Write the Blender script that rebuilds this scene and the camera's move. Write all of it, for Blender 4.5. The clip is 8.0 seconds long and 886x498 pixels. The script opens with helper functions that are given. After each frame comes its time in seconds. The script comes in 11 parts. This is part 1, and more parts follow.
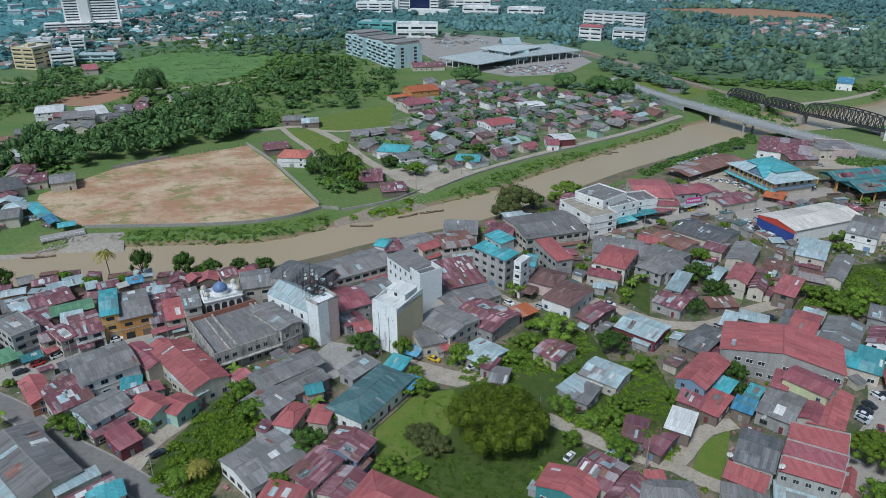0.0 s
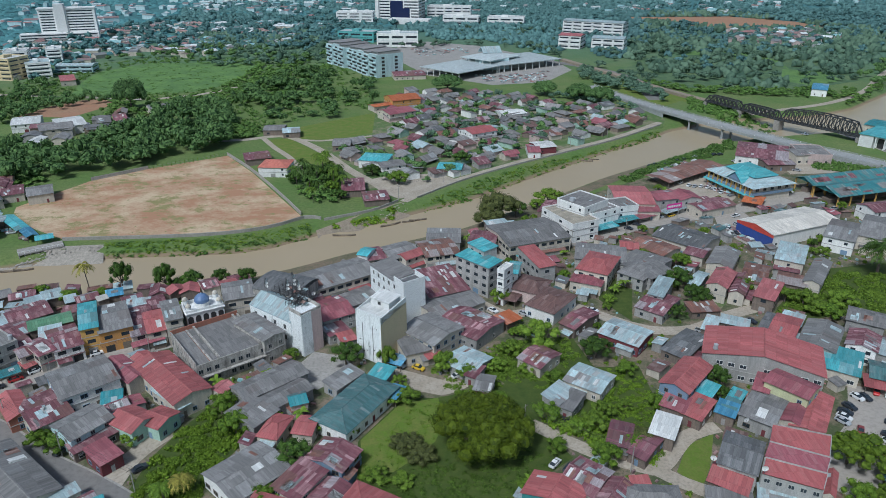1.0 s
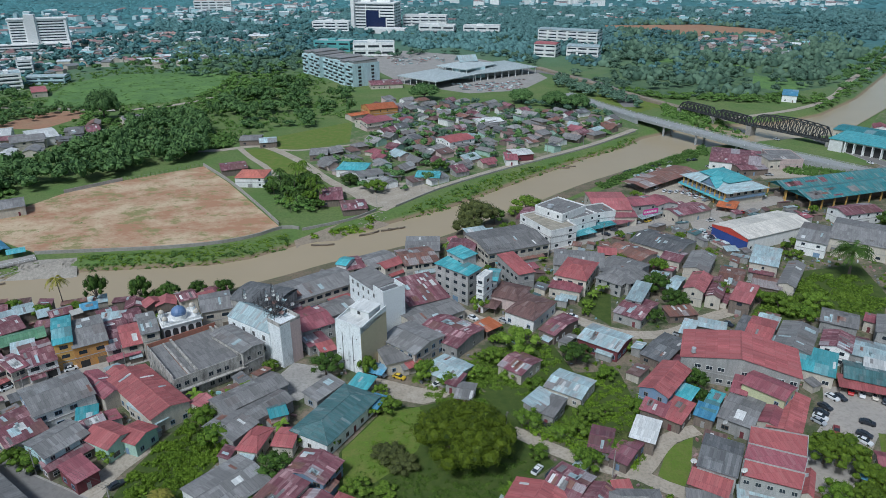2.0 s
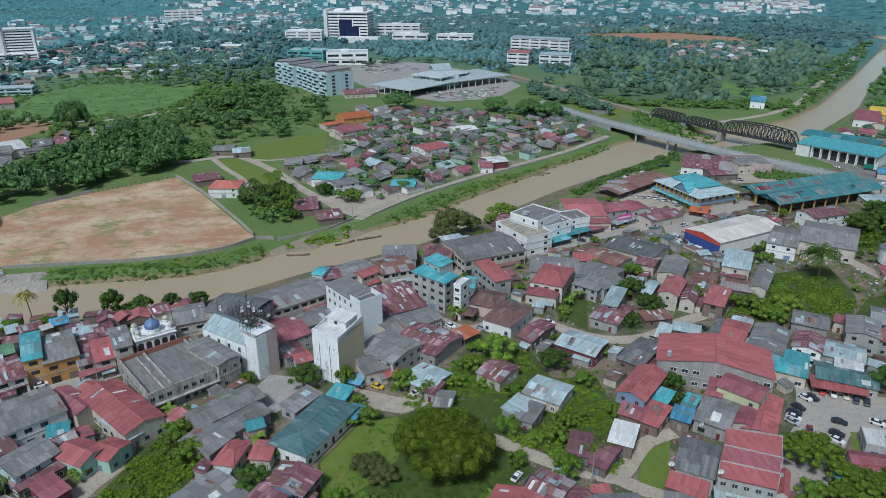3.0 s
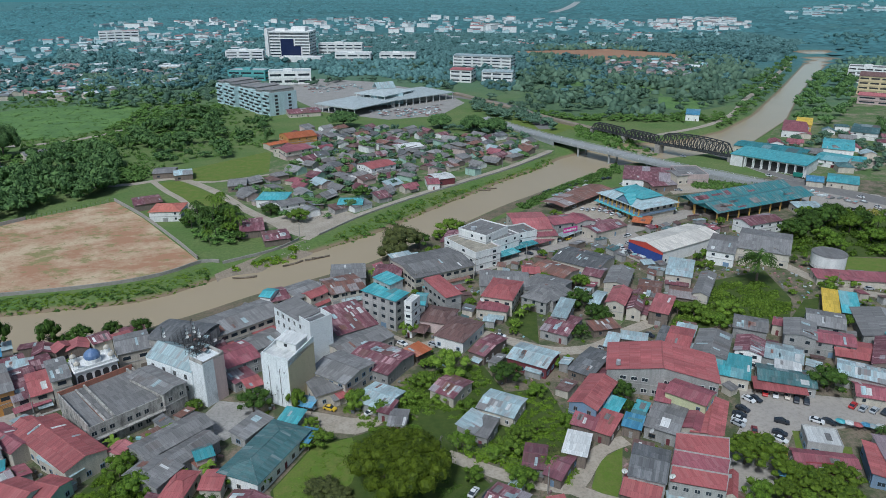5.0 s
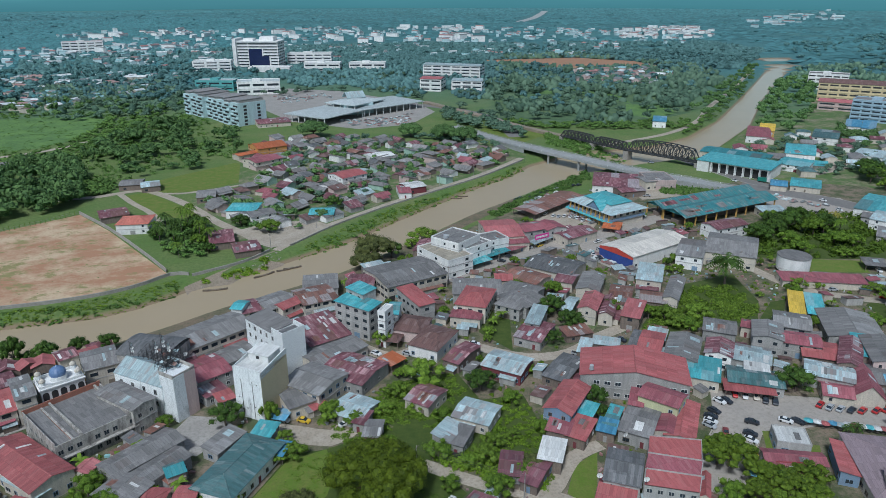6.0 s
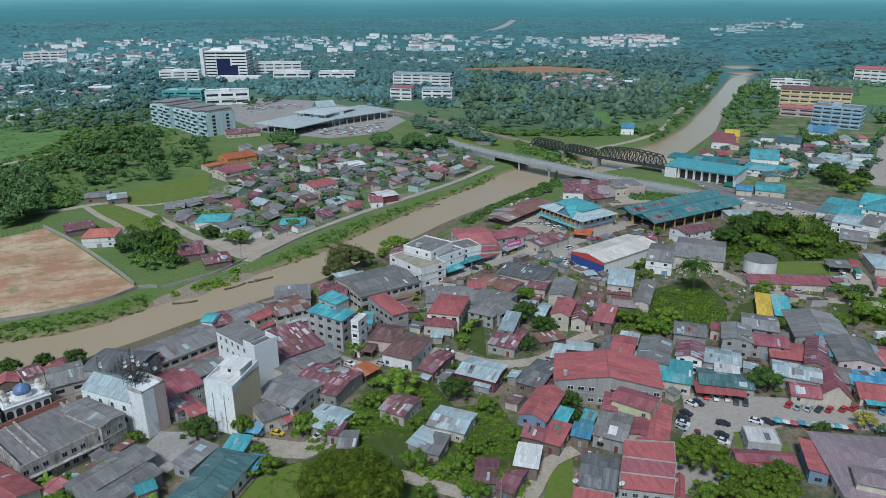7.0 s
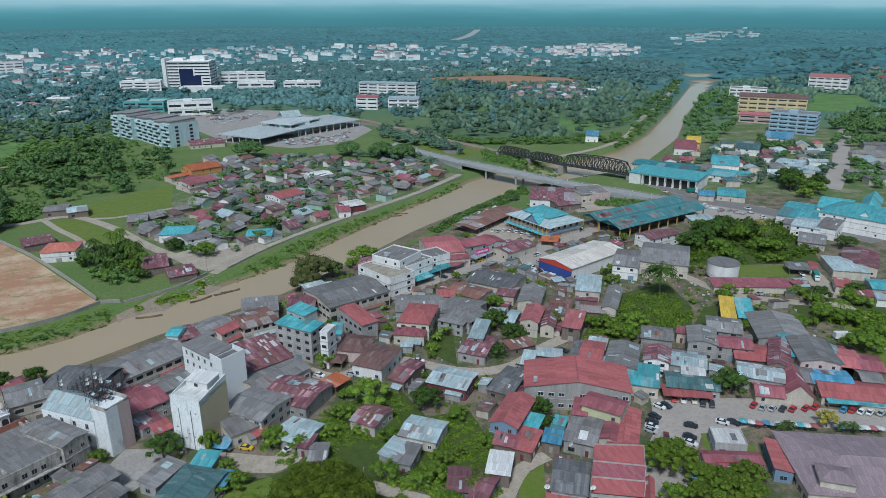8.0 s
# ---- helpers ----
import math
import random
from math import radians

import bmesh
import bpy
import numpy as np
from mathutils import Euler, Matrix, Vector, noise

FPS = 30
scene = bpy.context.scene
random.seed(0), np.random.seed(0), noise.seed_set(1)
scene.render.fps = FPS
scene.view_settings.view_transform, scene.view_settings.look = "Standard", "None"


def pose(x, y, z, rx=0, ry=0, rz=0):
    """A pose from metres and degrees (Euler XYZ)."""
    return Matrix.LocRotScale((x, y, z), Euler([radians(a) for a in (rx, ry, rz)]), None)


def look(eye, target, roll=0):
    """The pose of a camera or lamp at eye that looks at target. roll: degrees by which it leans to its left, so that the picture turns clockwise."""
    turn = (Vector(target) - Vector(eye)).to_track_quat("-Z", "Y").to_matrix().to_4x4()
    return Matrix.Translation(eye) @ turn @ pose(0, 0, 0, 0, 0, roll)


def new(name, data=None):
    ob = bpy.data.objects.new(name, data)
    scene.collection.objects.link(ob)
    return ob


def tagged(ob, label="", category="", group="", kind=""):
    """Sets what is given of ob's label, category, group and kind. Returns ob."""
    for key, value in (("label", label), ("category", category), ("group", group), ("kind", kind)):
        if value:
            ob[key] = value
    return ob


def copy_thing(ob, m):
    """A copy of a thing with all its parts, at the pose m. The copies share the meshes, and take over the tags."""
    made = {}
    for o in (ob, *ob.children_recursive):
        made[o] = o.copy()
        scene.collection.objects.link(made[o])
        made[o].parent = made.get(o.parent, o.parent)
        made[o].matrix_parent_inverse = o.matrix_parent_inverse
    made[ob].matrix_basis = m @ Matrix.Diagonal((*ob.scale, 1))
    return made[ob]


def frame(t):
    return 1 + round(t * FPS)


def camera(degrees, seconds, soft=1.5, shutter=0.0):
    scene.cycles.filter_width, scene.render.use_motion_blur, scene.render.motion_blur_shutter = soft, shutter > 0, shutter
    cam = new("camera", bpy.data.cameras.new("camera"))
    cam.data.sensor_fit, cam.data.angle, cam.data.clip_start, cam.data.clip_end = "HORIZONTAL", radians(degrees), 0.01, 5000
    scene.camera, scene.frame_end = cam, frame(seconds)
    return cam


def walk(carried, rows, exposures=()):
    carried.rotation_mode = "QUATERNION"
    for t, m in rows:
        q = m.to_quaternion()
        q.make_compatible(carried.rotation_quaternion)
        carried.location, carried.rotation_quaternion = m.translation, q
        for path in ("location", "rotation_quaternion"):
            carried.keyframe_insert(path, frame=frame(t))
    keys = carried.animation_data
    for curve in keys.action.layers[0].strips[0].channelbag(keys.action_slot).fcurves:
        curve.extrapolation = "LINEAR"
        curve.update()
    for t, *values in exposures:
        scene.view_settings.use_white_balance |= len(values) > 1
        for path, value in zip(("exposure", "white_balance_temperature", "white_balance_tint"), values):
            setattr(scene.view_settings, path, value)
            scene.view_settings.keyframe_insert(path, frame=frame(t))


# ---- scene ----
# The camera hangs at one place 125 m up and turns to its right, slowly tilting up.
cam = camera(65.59, 8.0, 0.8)
EYE = 125.0
TURNS = [
    (0.0, -0.000, -25.012, 0.114),
    (0.5, -0.742, -24.663, 0.090),
    (1.0, -1.549, -24.320, 0.066),
    (1.5, -2.443, -23.980, 0.033),
    (3.0, -5.580, -22.961, 0.030),
    (3.5, -6.626, -22.629, 0.011),
    (4.0, -7.796, -22.272, -0.011),
    (4.5, -8.962, -21.915, -0.024),
    (6.0, -12.605, -20.857, -0.058),
    (6.5, -13.831, -20.510, -0.059),
    (7.0, -15.033, -20.171, -0.072),
    (7.5, -16.348, -19.810, -0.076),
    (8.0, -17.817, -19.450, -0.045),
]
walk(cam, [(t, pose(0, 0, EYE, 90 + pitch, 0, yaw) @ pose(0, 0, 0, 0, 0, lean)) for t, yaw, pitch, lean in TURNS],
     exposures=[(0.0, -0.10, 5490, 7), (8.0, -0.15, 5490, 7)])

# ---- light: a bright overcast sky with a weak wide sun
world = bpy.data.worlds.new("sky")
scene.world = world
world.use_nodes = True
wn = world.node_tree.nodes
sky = wn.new("ShaderNodeTexSky")
sky.sky_type = "NISHITA"
sky.sun_disc = False
sky.sun_elevation, sky.sun_rotation = radians(53.0), radians(212)
sky.air_density, sky.dust_density, sky.ozone_density = 1.6, 4.0, 1.5
wn["Background"].inputs["Strength"].default_value = 0.068
world.node_tree.links.new(sky.outputs[0], wn["Background"].inputs[0])
sun = new("sun", bpy.data.lights.new("sun", "SUN"))
sun.data.energy, sun.data.angle, sun.data.color = 3.0, radians(10), (1.0, 0.96, 0.9)
sun.matrix_world = look((-60, -96, 150), (0, 0, 0))


# ---- materials
def tree_of(name):
    m = bpy.data.materials.new(name)
    m.use_nodes = True
    return m, m.node_tree.nodes, m.node_tree.links


def noise_tex(n, l, vec, scale, detail=3.0, rough=0.6):
    t = n.new("ShaderNodeTexNoise")
    t.inputs["Scale"].default_value, t.inputs["Detail"].default_value, t.inputs["Roughness"].default_value = scale, detail, rough
    if vec is not None:
        l.new(vec, t.inputs["Vector"])
    return t


def ramp(n, l, fac, lo, hi):
    r = n.new("ShaderNodeMapRange")
    r.inputs[1].default_value, r.inputs[2].default_value = lo, hi
    l.new(fac, r.inputs[0])
    return r.outputs[0]


def blend(n, l, fac, a, b, mode="MIX"):
    """Mixes two colours (sockets or triples) by fac (socket or number)."""
    m = n.new("ShaderNodeMix")
    m.data_type, m.blend_type = "RGBA", mode
    for value, socket in ((fac, m.inputs[0]), (a, m.inputs[6]), (b, m.inputs[7])):
        if isinstance(value, bpy.types.NodeSocket):
            l.new(value, socket)
        elif isinstance(value, tuple):
            socket.default_value = (*value, 1.0)
        else:
            socket.default_value = value
    return m.outputs[2]


def scaled(n, l, vec, s):
    m = n.new("ShaderNodeMapping")
    m.inputs["Scale"].default_value = s
    l.new(vec, m.inputs["Vector"])
    return m.outputs[0]


def bumped(n, l, height, strength, distance, bsdf):
    b = n.new("ShaderNodeBump")
    b.inputs["Strength"].default_value, b.inputs["Distance"].default_value = strength, distance
    l.new(height, b.inputs["Height"])
    l.new(b.outputs[0], bsdf.inputs["Normal"])


def tone(c, k):
    return tuple(min(0.95, v * k) for v in c)


def random_value(n, l, colour, amount):
    """Shifts a colour's lightness from object to object."""
    info = n.new("ShaderNodeObjectInfo")
    hsv = n.new("ShaderNodeHueSaturation")
    l.new(ramp_to(n, l, info.outputs["Random"], 1 - amount, 1 + amount), hsv.inputs["Value"])
    l.new(colour, hsv.inputs["Color"])
    return hsv.outputs[0]


def ramp_part(n, l, fac, lo, hi, most):
    r = n.new("ShaderNodeMapRange")
    r.inputs[1].default_value, r.inputs[2].default_value, r.inputs[4].default_value = lo, hi, most
    l.new(fac, r.inputs[0])
    return r.outputs[0]


def ramp_to(n, l, fac, lo, hi):
    r = n.new("ShaderNodeMapRange")
    r.inputs[3].default_value, r.inputs[4].default_value = lo, hi
    l.new(fac, r.inputs[0])
    return r.outputs[0]


def roofing(name, rgb, worn, wear=0.5, rough=0.62):
    """Corrugated sheet roofing in object space: sheets, ribs down the slope, rust and bleached stains."""
    m, n, l = tree_of("roofing_" + name)
    bsdf = n["Principled BSDF"]
    co = n.new("ShaderNodeTexCoord").outputs["Object"]
    brick = n.new("ShaderNodeTexBrick")
    brick.inputs["Scale"].default_value = 1.0
    brick.inputs["Brick Width"].default_value, brick.inputs["Row Height"].default_value = 0.9, 3.4
    brick.inputs["Mortar Size"].default_value = 0.035
    brick.inputs["Bias"].default_value = -0.2
    brick.inputs["Color1"].default_value = (*tone(rgb, 0.86), 1)
    brick.inputs["Color2"].default_value = (*tone(rgb, 1.14), 1)
    brick.inputs["Mortar"].default_value = (*tone(rgb, 0.6), 1)
    l.new(co, brick.inputs["Vector"])
    snap = n.new("ShaderNodeVectorMath")
    snap.operation = "SNAP"
    snap.inputs[1].default_value = (0.9, 3.4, 400.0)
    info = n.new("ShaderNodeObjectInfo")
    shift = n.new("ShaderNodeVectorMath")
    l.new(co, snap.inputs[0])
    l.new(snap.outputs[0], shift.inputs[0])
    l.new(info.outputs["Random"], shift.inputs[1])
    each = n.new("ShaderNodeTexWhiteNoise")
    l.new(shift.outputs[0], each.inputs["Vector"])
    spots = n.new("ShaderNodeVectorMath")
    spots.operation = "MULTIPLY_ADD"
    spots.inputs[1].default_value = (60.0, 60.0, 60.0)
    l.new(info.outputs["Random"], spots.inputs[0])
    l.new(co, spots.inputs[2])
    big = noise_tex(n, l, scaled(n, l, spots.outputs[0], (0.42, 0.2, 0.2)), 1.0, 8.0, 0.75)
    fine = noise_tex(n, l, scaled(n, l, spots.outputs[0], (4.5, 0.9, 1.0)), 1.0, 4.0, 0.75)
    streak = noise_tex(n, l, scaled(n, l, spots.outputs[0], (1.6, 0.11, 0.2)), 1.0, 5.0, 0.7)
    c = blend(n, l, ramp(n, l, big.outputs[0], 0.64 - 0.22 * wear, 0.80 - 0.2 * wear), brick.outputs[0], worn)
    # sheets of their own age: bleached, dark with lichen, or newly laid
    c = blend(n, l, ramp_part(n, l, each.outputs[0], 0.5, 1.0, 0.2 + 0.5 * wear), c, tone(worn, 1.12))
    c = blend(n, l, ramp_part(n, l, each.outputs[0], 0.925, 0.93, max(0.0, 1.5 * wear - 0.45)), c, tone(worn, 1.7))
    c = blend(n, l, ramp_part(n, l, each.outputs[0], 0.3, 0.0, 0.25 + 0.5 * wear), c, tone(rgb, 0.5))
    # sections laid at different times
    age = n.new("ShaderNodeAttribute")
    age.attribute_name = "age"
    add = n.new("ShaderNodeMath")
    add.inputs[1].default_value = 0.5
    l.new(age.outputs["Fac"], add.inputs[0])
    isle = add.outputs[0]
    hue = n.new("ShaderNodeHueSaturation")
    l.new(ramp_to(n, l, isle, 0.9 - 0.25 * wear, 1.1 + 0.3 * wear), hue.inputs["Value"])
    l.new(c, hue.inputs["Color"])
    c = blend(n, l, ramp_part(n, l, isle, 1.0 - 0.2 * wear, 1.001 - 0.2 * wear, 0.65 * min(1.0, 3 * max(0.0, wear - 0.2))), hue.outputs[0], (0.36, 0.385, 0.39))
    c = blend(n, l, ramp_part(n, l, isle, 0.13 * wear, 0.129 * wear, 0.6 * min(1.0, 3 * max(0.0, wear - 0.2))), c, (0.17, 0.095, 0.075))
    # dirt run down the slope and in the ribs
    c = blend(n, l, ramp_part(n, l, streak.outputs[0], 0.46, 0.72, 0.16 + 0.65 * wear), c, tone(rgb, 0.42))
    c = blend(n, l, ramp_part(n, l, fine.outputs[0], 0.46, 0.74, 0.38 + 0.4 * wear), c, tone(rgb, 0.45))
    c = random_value(n, l, c, 0.15)
    l.new(c, bsdf.inputs["Base Color"])
    l.new(ramp_to(n, l, big.outputs[0], rough - 0.12, rough + 0.25), bsdf.inputs["Roughness"])
    wave = n.new("ShaderNodeTexWave")
    wave.inputs["Scale"].default_value = 1.6
    l.new(co, wave.inputs["Vector"])
    bumped(n, l, wave.outputs[1], 0.35, 0.06, bsdf)
    return m


def plain(name, rgb, second=None, scale=0.5, rough=0.85, bump=0.2, stretch=(1, 1, 1), vary=0.08, metal=0.0, spread=(0.35, 0.7)):
    """A painted, plastered or earthen surface: two colours in broad stains, fine grain over them."""
    m, n, l = tree_of(name)
    bsdf = n["Principled BSDF"]
    co = n.new("ShaderNodeTexCoord").outputs["Object"]
    vec = scaled(n, l, co, stretch)
    big = noise_tex(n, l, vec, scale, 7.0, 0.68)
    fine = noise_tex(n, l, co, scale * 9, 4.0, 0.7)
    c = blend(n, l, ramp(n, l, big.outputs[0], *spread), rgb, second or tone(rgb, 0.75))
    c = blend(n, l, ramp_part(n, l, fine.outputs[0], 0.45, 0.75, 0.75), c, tone(second or rgb, 0.58))
    l.new(random_value(n, l, c, vary), bsdf.inputs["Base Color"])
    bsdf.inputs["Roughness"].default_value, bsdf.inputs["Metallic"].default_value = rough, metal
    bumped(n, l, fine.outputs[0], bump, 0.05, bsdf)
    return m


def foliage(name, dark, light, patch=0.12):
    """Leaves: every leaf its own tone, broad patches of lighter growth."""
    m, n, l = tree_of(name)
    bsdf = n["Principled BSDF"]
    geo = n.new("ShaderNodeNewGeometry")
    big = noise_tex(n, l, geo.outputs["Position"], patch, 3.0)
    c = blend(n, l, geo.outputs["Random Per Island"], tone(dark, 0.62), tone(light, 1.0))
    c = blend(n, l, ramp_part(n, l, big.outputs[0], 0.42, 0.75, 0.5), c, tone(light, 1.1))
    l.new(random_value(n, l, c, 0.2), bsdf.inputs["Base Color"])
    bsdf.inputs["Roughness"].default_value = 0.7
    bsdf.inputs["Specular IOR Level"].default_value = 0.2
    return m


ROOF = {
    "maroon": roofing("maroon", (0.185, 0.066, 0.082), (0.30, 0.195, 0.2), 0.62),
    "redmaroon": roofing("red_maroon", (0.3, 0.095, 0.115), (0.33, 0.19, 0.19), 0.22),
    "red": roofing("red", (0.38, 0.11, 0.11), (0.36, 0.17, 0.16), 0.16),
    "pink": roofing("pink", (0.42, 0.135, 0.14), (0.38, 0.2, 0.19), 0.2),
    "pinkwall2": roofing("rose", (0.42, 0.14, 0.15), (0.40, 0.2, 0.19), 0.3),
    "rust": roofing("rust", (0.25, 0.115, 0.085), (0.17, 0.13, 0.115), 0.75),
    "brown": roofing("brown", (0.15, 0.085, 0.075), (0.20, 0.15, 0.14), 0.4),
    "grey": roofing("grey", (0.2, 0.196, 0.192), (0.25, 0.243, 0.235), 0.28, 0.8),
    "zinc": roofing("old_zinc", (0.27, 0.27, 0.265), (0.2, 0.17, 0.155), 0.6, 0.6),
    "darkgrey": roofing("dark_grey", (0.13, 0.134, 0.138), (0.21, 0.21, 0.21), 0.35, 0.75),
    "lightblue": roofing("pale_blue_zinc", (0.42, 0.54, 0.56), (0.24, 0.2, 0.185), 0.5, 0.5),
    "cyan": roofing("turquoise", (0.095, 0.39, 0.43), (0.2, 0.4, 0.41), 0.4, 0.5),
    "teal": roofing("teal", (0.045, 0.24, 0.27), (0.1, 0.2, 0.2), 0.45),
    "oldteal": roofing("old_teal", (0.05, 0.25, 0.27), (0.17, 0.2, 0.19), 0.75),
    "coral": roofing("coral", (0.52, 0.17, 0.125), (0.45, 0.2, 0.16), 0.1),
    "tealgrey": roofing("teal_grey", (0.07, 0.16, 0.165), (0.14, 0.17, 0.17), 0.6),
    "blue": roofing("blue", (0.08, 0.27, 0.43), (0.2, 0.36, 0.44), 0.4, 0.5),
    "green": roofing("green", (0.12, 0.28, 0.16), (0.2, 0.28, 0.2), 0.3),
    "white": roofing("white", (0.64, 0.65, 0.63), (0.5, 0.48, 0.45), 0.2, 0.5),
    "ivory": roofing("ivory", (0.68, 0.64, 0.57), (0.64, 0.6, 0.54), 0.02, 0.5),
    # white roofing for far halls, greyed bluish to include the haze before them
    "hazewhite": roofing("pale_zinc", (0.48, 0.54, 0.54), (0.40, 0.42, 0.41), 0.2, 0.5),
    "cream": roofing("cream", (0.42, 0.38, 0.30), (0.30, 0.28, 0.24), 0.5, 0.8),
    "orange": roofing("orange", (0.50, 0.14, 0.05), (0.40, 0.2, 0.12), 0.3),
    "yellow": roofing("yellow", (0.72, 0.50, 0.06), (0.6, 0.45, 0.15), 0.2),
    "purple": roofing("plum", (0.20, 0.08, 0.10), (0.2, 0.14, 0.14), 0.4),
    "mauve": roofing("mauve", (0.30, 0.235, 0.255), (0.27, 0.21, 0.23), 0.04, 0.7),
}
STREAK = (1, 1, 0.16)
WALL = {
    "white": plain("white_plaster", (0.80, 0.80, 0.78), (0.55, 0.56, 0.55), 0.5, stretch=STREAK, spread=(0.45, 0.8)),
    "paleplaster": plain("pale_plaster", (0.47, 0.46, 0.44), (0.27, 0.27, 0.26), 0.5, stretch=STREAK),
    "stained": plain("stained_plaster", (0.47, 0.45, 0.41), (0.15, 0.14, 0.13), 0.7, stretch=(1, 1, 0.4), spread=(0.42, 0.68)),
    "swift": plain("streaked_white_render", (0.80, 0.83, 0.83), (0.22, 0.25, 0.26), 0.5, stretch=(1, 1, 0.22), spread=(0.56, 0.78)),
    "tan": plain("tan_render", (0.60, 0.51, 0.34), (0.53, 0.45, 0.30), 0.3, stretch=STREAK),
    "buff": plain("buff_plaster", (0.66, 0.55, 0.34), (0.52, 0.43, 0.27), 0.3, stretch=STREAK),
    "cream": plain("cream_plaster", (0.60, 0.55, 0.46), (0.40, 0.37, 0.32), 0.5, stretch=STREAK),
    "grey": plain("bare_cement_render", (0.38, 0.375, 0.36), (0.23, 0.23, 0.22), 0.5, stretch=STREAK),
    "plank": plain("weathered_planks", (0.24, 0.19, 0.15), (0.13, 0.11, 0.10), 0.8, stretch=(3, 3, 0.3), bump=0.5),
    "yellow": plain("yellow_paint", (0.62, 0.38, 0.10), (0.45, 0.28, 0.1), 0.5, stretch=STREAK),
    "orange": plain("orange_paint", (0.55, 0.26, 0.05), (0.4, 0.24, 0.12), 0.5, stretch=STREAK),
    "lime": plain("pale_lime_paint", (0.60, 0.62, 0.36), (0.45, 0.45, 0.3), 0.5, stretch=STREAK),
    "mint": plain("mint_paint", (0.40, 0.58, 0.48), (0.3, 0.42, 0.36), 0.5, stretch=STREAK),
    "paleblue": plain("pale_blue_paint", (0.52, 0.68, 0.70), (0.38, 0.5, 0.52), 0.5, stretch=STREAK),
    "skyblue": plain("sky_blue_paint", (0.36, 0.50, 0.60), (0.30, 0.4, 0.48), 0.5, stretch=STREAK),
    "bluewall": plain("blue_paint", (0.16, 0.28, 0.42), (0.2, 0.24, 0.3), 0.5, stretch=STREAK),
    "pinkwall": plain("pink_paint", (0.60, 0.47, 0.44), (0.42, 0.34, 0.32), 0.5, stretch=STREAK),
    "darkred": plain("dark_red_boards", (0.18, 0.035, 0.045), (0.12, 0.04, 0.045), 0.8, stretch=(3, 3, 0.3)),
    "brick": plain("orange_brick_wash", (0.36, 0.14, 0.09), (0.25, 0.12, 0.09), 0.6, stretch=STREAK),
    "tealfront": plain("bright_teal_paint", (0.14, 0.42, 0.42), (0.12, 0.34, 0.34), 0.3, stretch=STREAK),
    "teal": plain("teal_paint", (0.05, 0.26, 0.27), (0.06, 0.18, 0.18), 0.5, stretch=STREAK),
}
GRASS, n, l = tree_of("grassland")
bsdf = n["Principled BSDF"]
co = n.new("ShaderNodeTexCoord").outputs["Object"]
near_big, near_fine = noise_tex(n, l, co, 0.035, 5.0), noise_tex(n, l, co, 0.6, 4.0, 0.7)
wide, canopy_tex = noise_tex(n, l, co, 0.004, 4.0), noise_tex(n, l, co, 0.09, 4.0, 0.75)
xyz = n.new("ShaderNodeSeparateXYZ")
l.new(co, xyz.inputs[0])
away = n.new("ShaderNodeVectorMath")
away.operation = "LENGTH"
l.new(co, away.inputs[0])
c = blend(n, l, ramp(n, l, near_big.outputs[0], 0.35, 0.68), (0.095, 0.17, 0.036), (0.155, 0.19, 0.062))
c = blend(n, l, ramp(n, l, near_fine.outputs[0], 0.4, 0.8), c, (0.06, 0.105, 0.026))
# lowland woods farther out, with distance haze tinted into their colour
hazed_woods = blend(n, l, ramp(n, l, canopy_tex.outputs[0], 0.38, 0.62), (0.042, 0.128, 0.132), (0.068, 0.18, 0.186))
hazed_woods = blend(n, l, ramp(n, l, wide.outputs[0], 0.55, 0.78), hazed_woods, (0.085, 0.19, 0.165))
# the haze tint grows with distance from the middle of the plan
c = blend(n, l, ramp(n, l, away.outputs["Value"], 700.0, 1250.0), c, hazed_woods)
# mud along the waterline
c = blend(n, l, ramp(n, l, xyz.outputs["Z"], -1.9, -3.0), c, (0.22, 0.165, 0.105))
l.new(c, bsdf.inputs["Base Color"])
bsdf.inputs["Roughness"].default_value = 0.95
bumped(n, l, canopy_tex.outputs[0], 0.5, 1.5, bsdf)
WEEDY = plain("weedy_ground", (0.036, 0.068, 0.007), (0.074, 0.102, 0.015), 0.3, rough=0.95, bump=0.8, vary=0)
LAWN = plain("lawn", (0.098, 0.168, 0.014), (0.16, 0.178, 0.04), 0.22, rough=0.95, bump=0.8, vary=0, spread=(0.4, 0.66))
MEADOW = plain("meadow", (0.14, 0.25, 0.06), (0.07, 0.145, 0.045), 0.045, rough=0.95, bump=0.5, vary=0)
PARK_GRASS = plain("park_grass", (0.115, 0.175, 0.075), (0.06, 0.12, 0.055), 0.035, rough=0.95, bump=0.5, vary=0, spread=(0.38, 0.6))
VILLAGE_EARTH = plain("village_earth", (0.25, 0.215, 0.15), (0.085, 0.145, 0.04), 0.07, rough=0.95, vary=0, spread=(0.38, 0.53))
EARTH = plain("trodden_earth", (0.31, 0.25, 0.19), (0.2, 0.175, 0.13), 0.12, rough=0.95, vary=0)
YARD = plain("town_ground", (0.215, 0.17, 0.125), (0.072, 0.092, 0.038), 0.13, rough=0.95, vary=0, spread=(0.42, 0.58))
FIELD, n, l = tree_of("bare_field")
bsdf = n["Principled BSDF"]
co = n.new("ShaderNodeTexCoord").outputs["Object"]
f1, f2, f3 = noise_tex(n, l, scaled(n, l, co, (0.035, 0.045, 1)), 1.0, 8.0, 0.75), noise_tex(n, l, scaled(n, l, co, (0.055, 0.08, 1)), 1.0, 9.0, 0.8), noise_tex(n, l, co, 0.7, 4.0, 0.7)
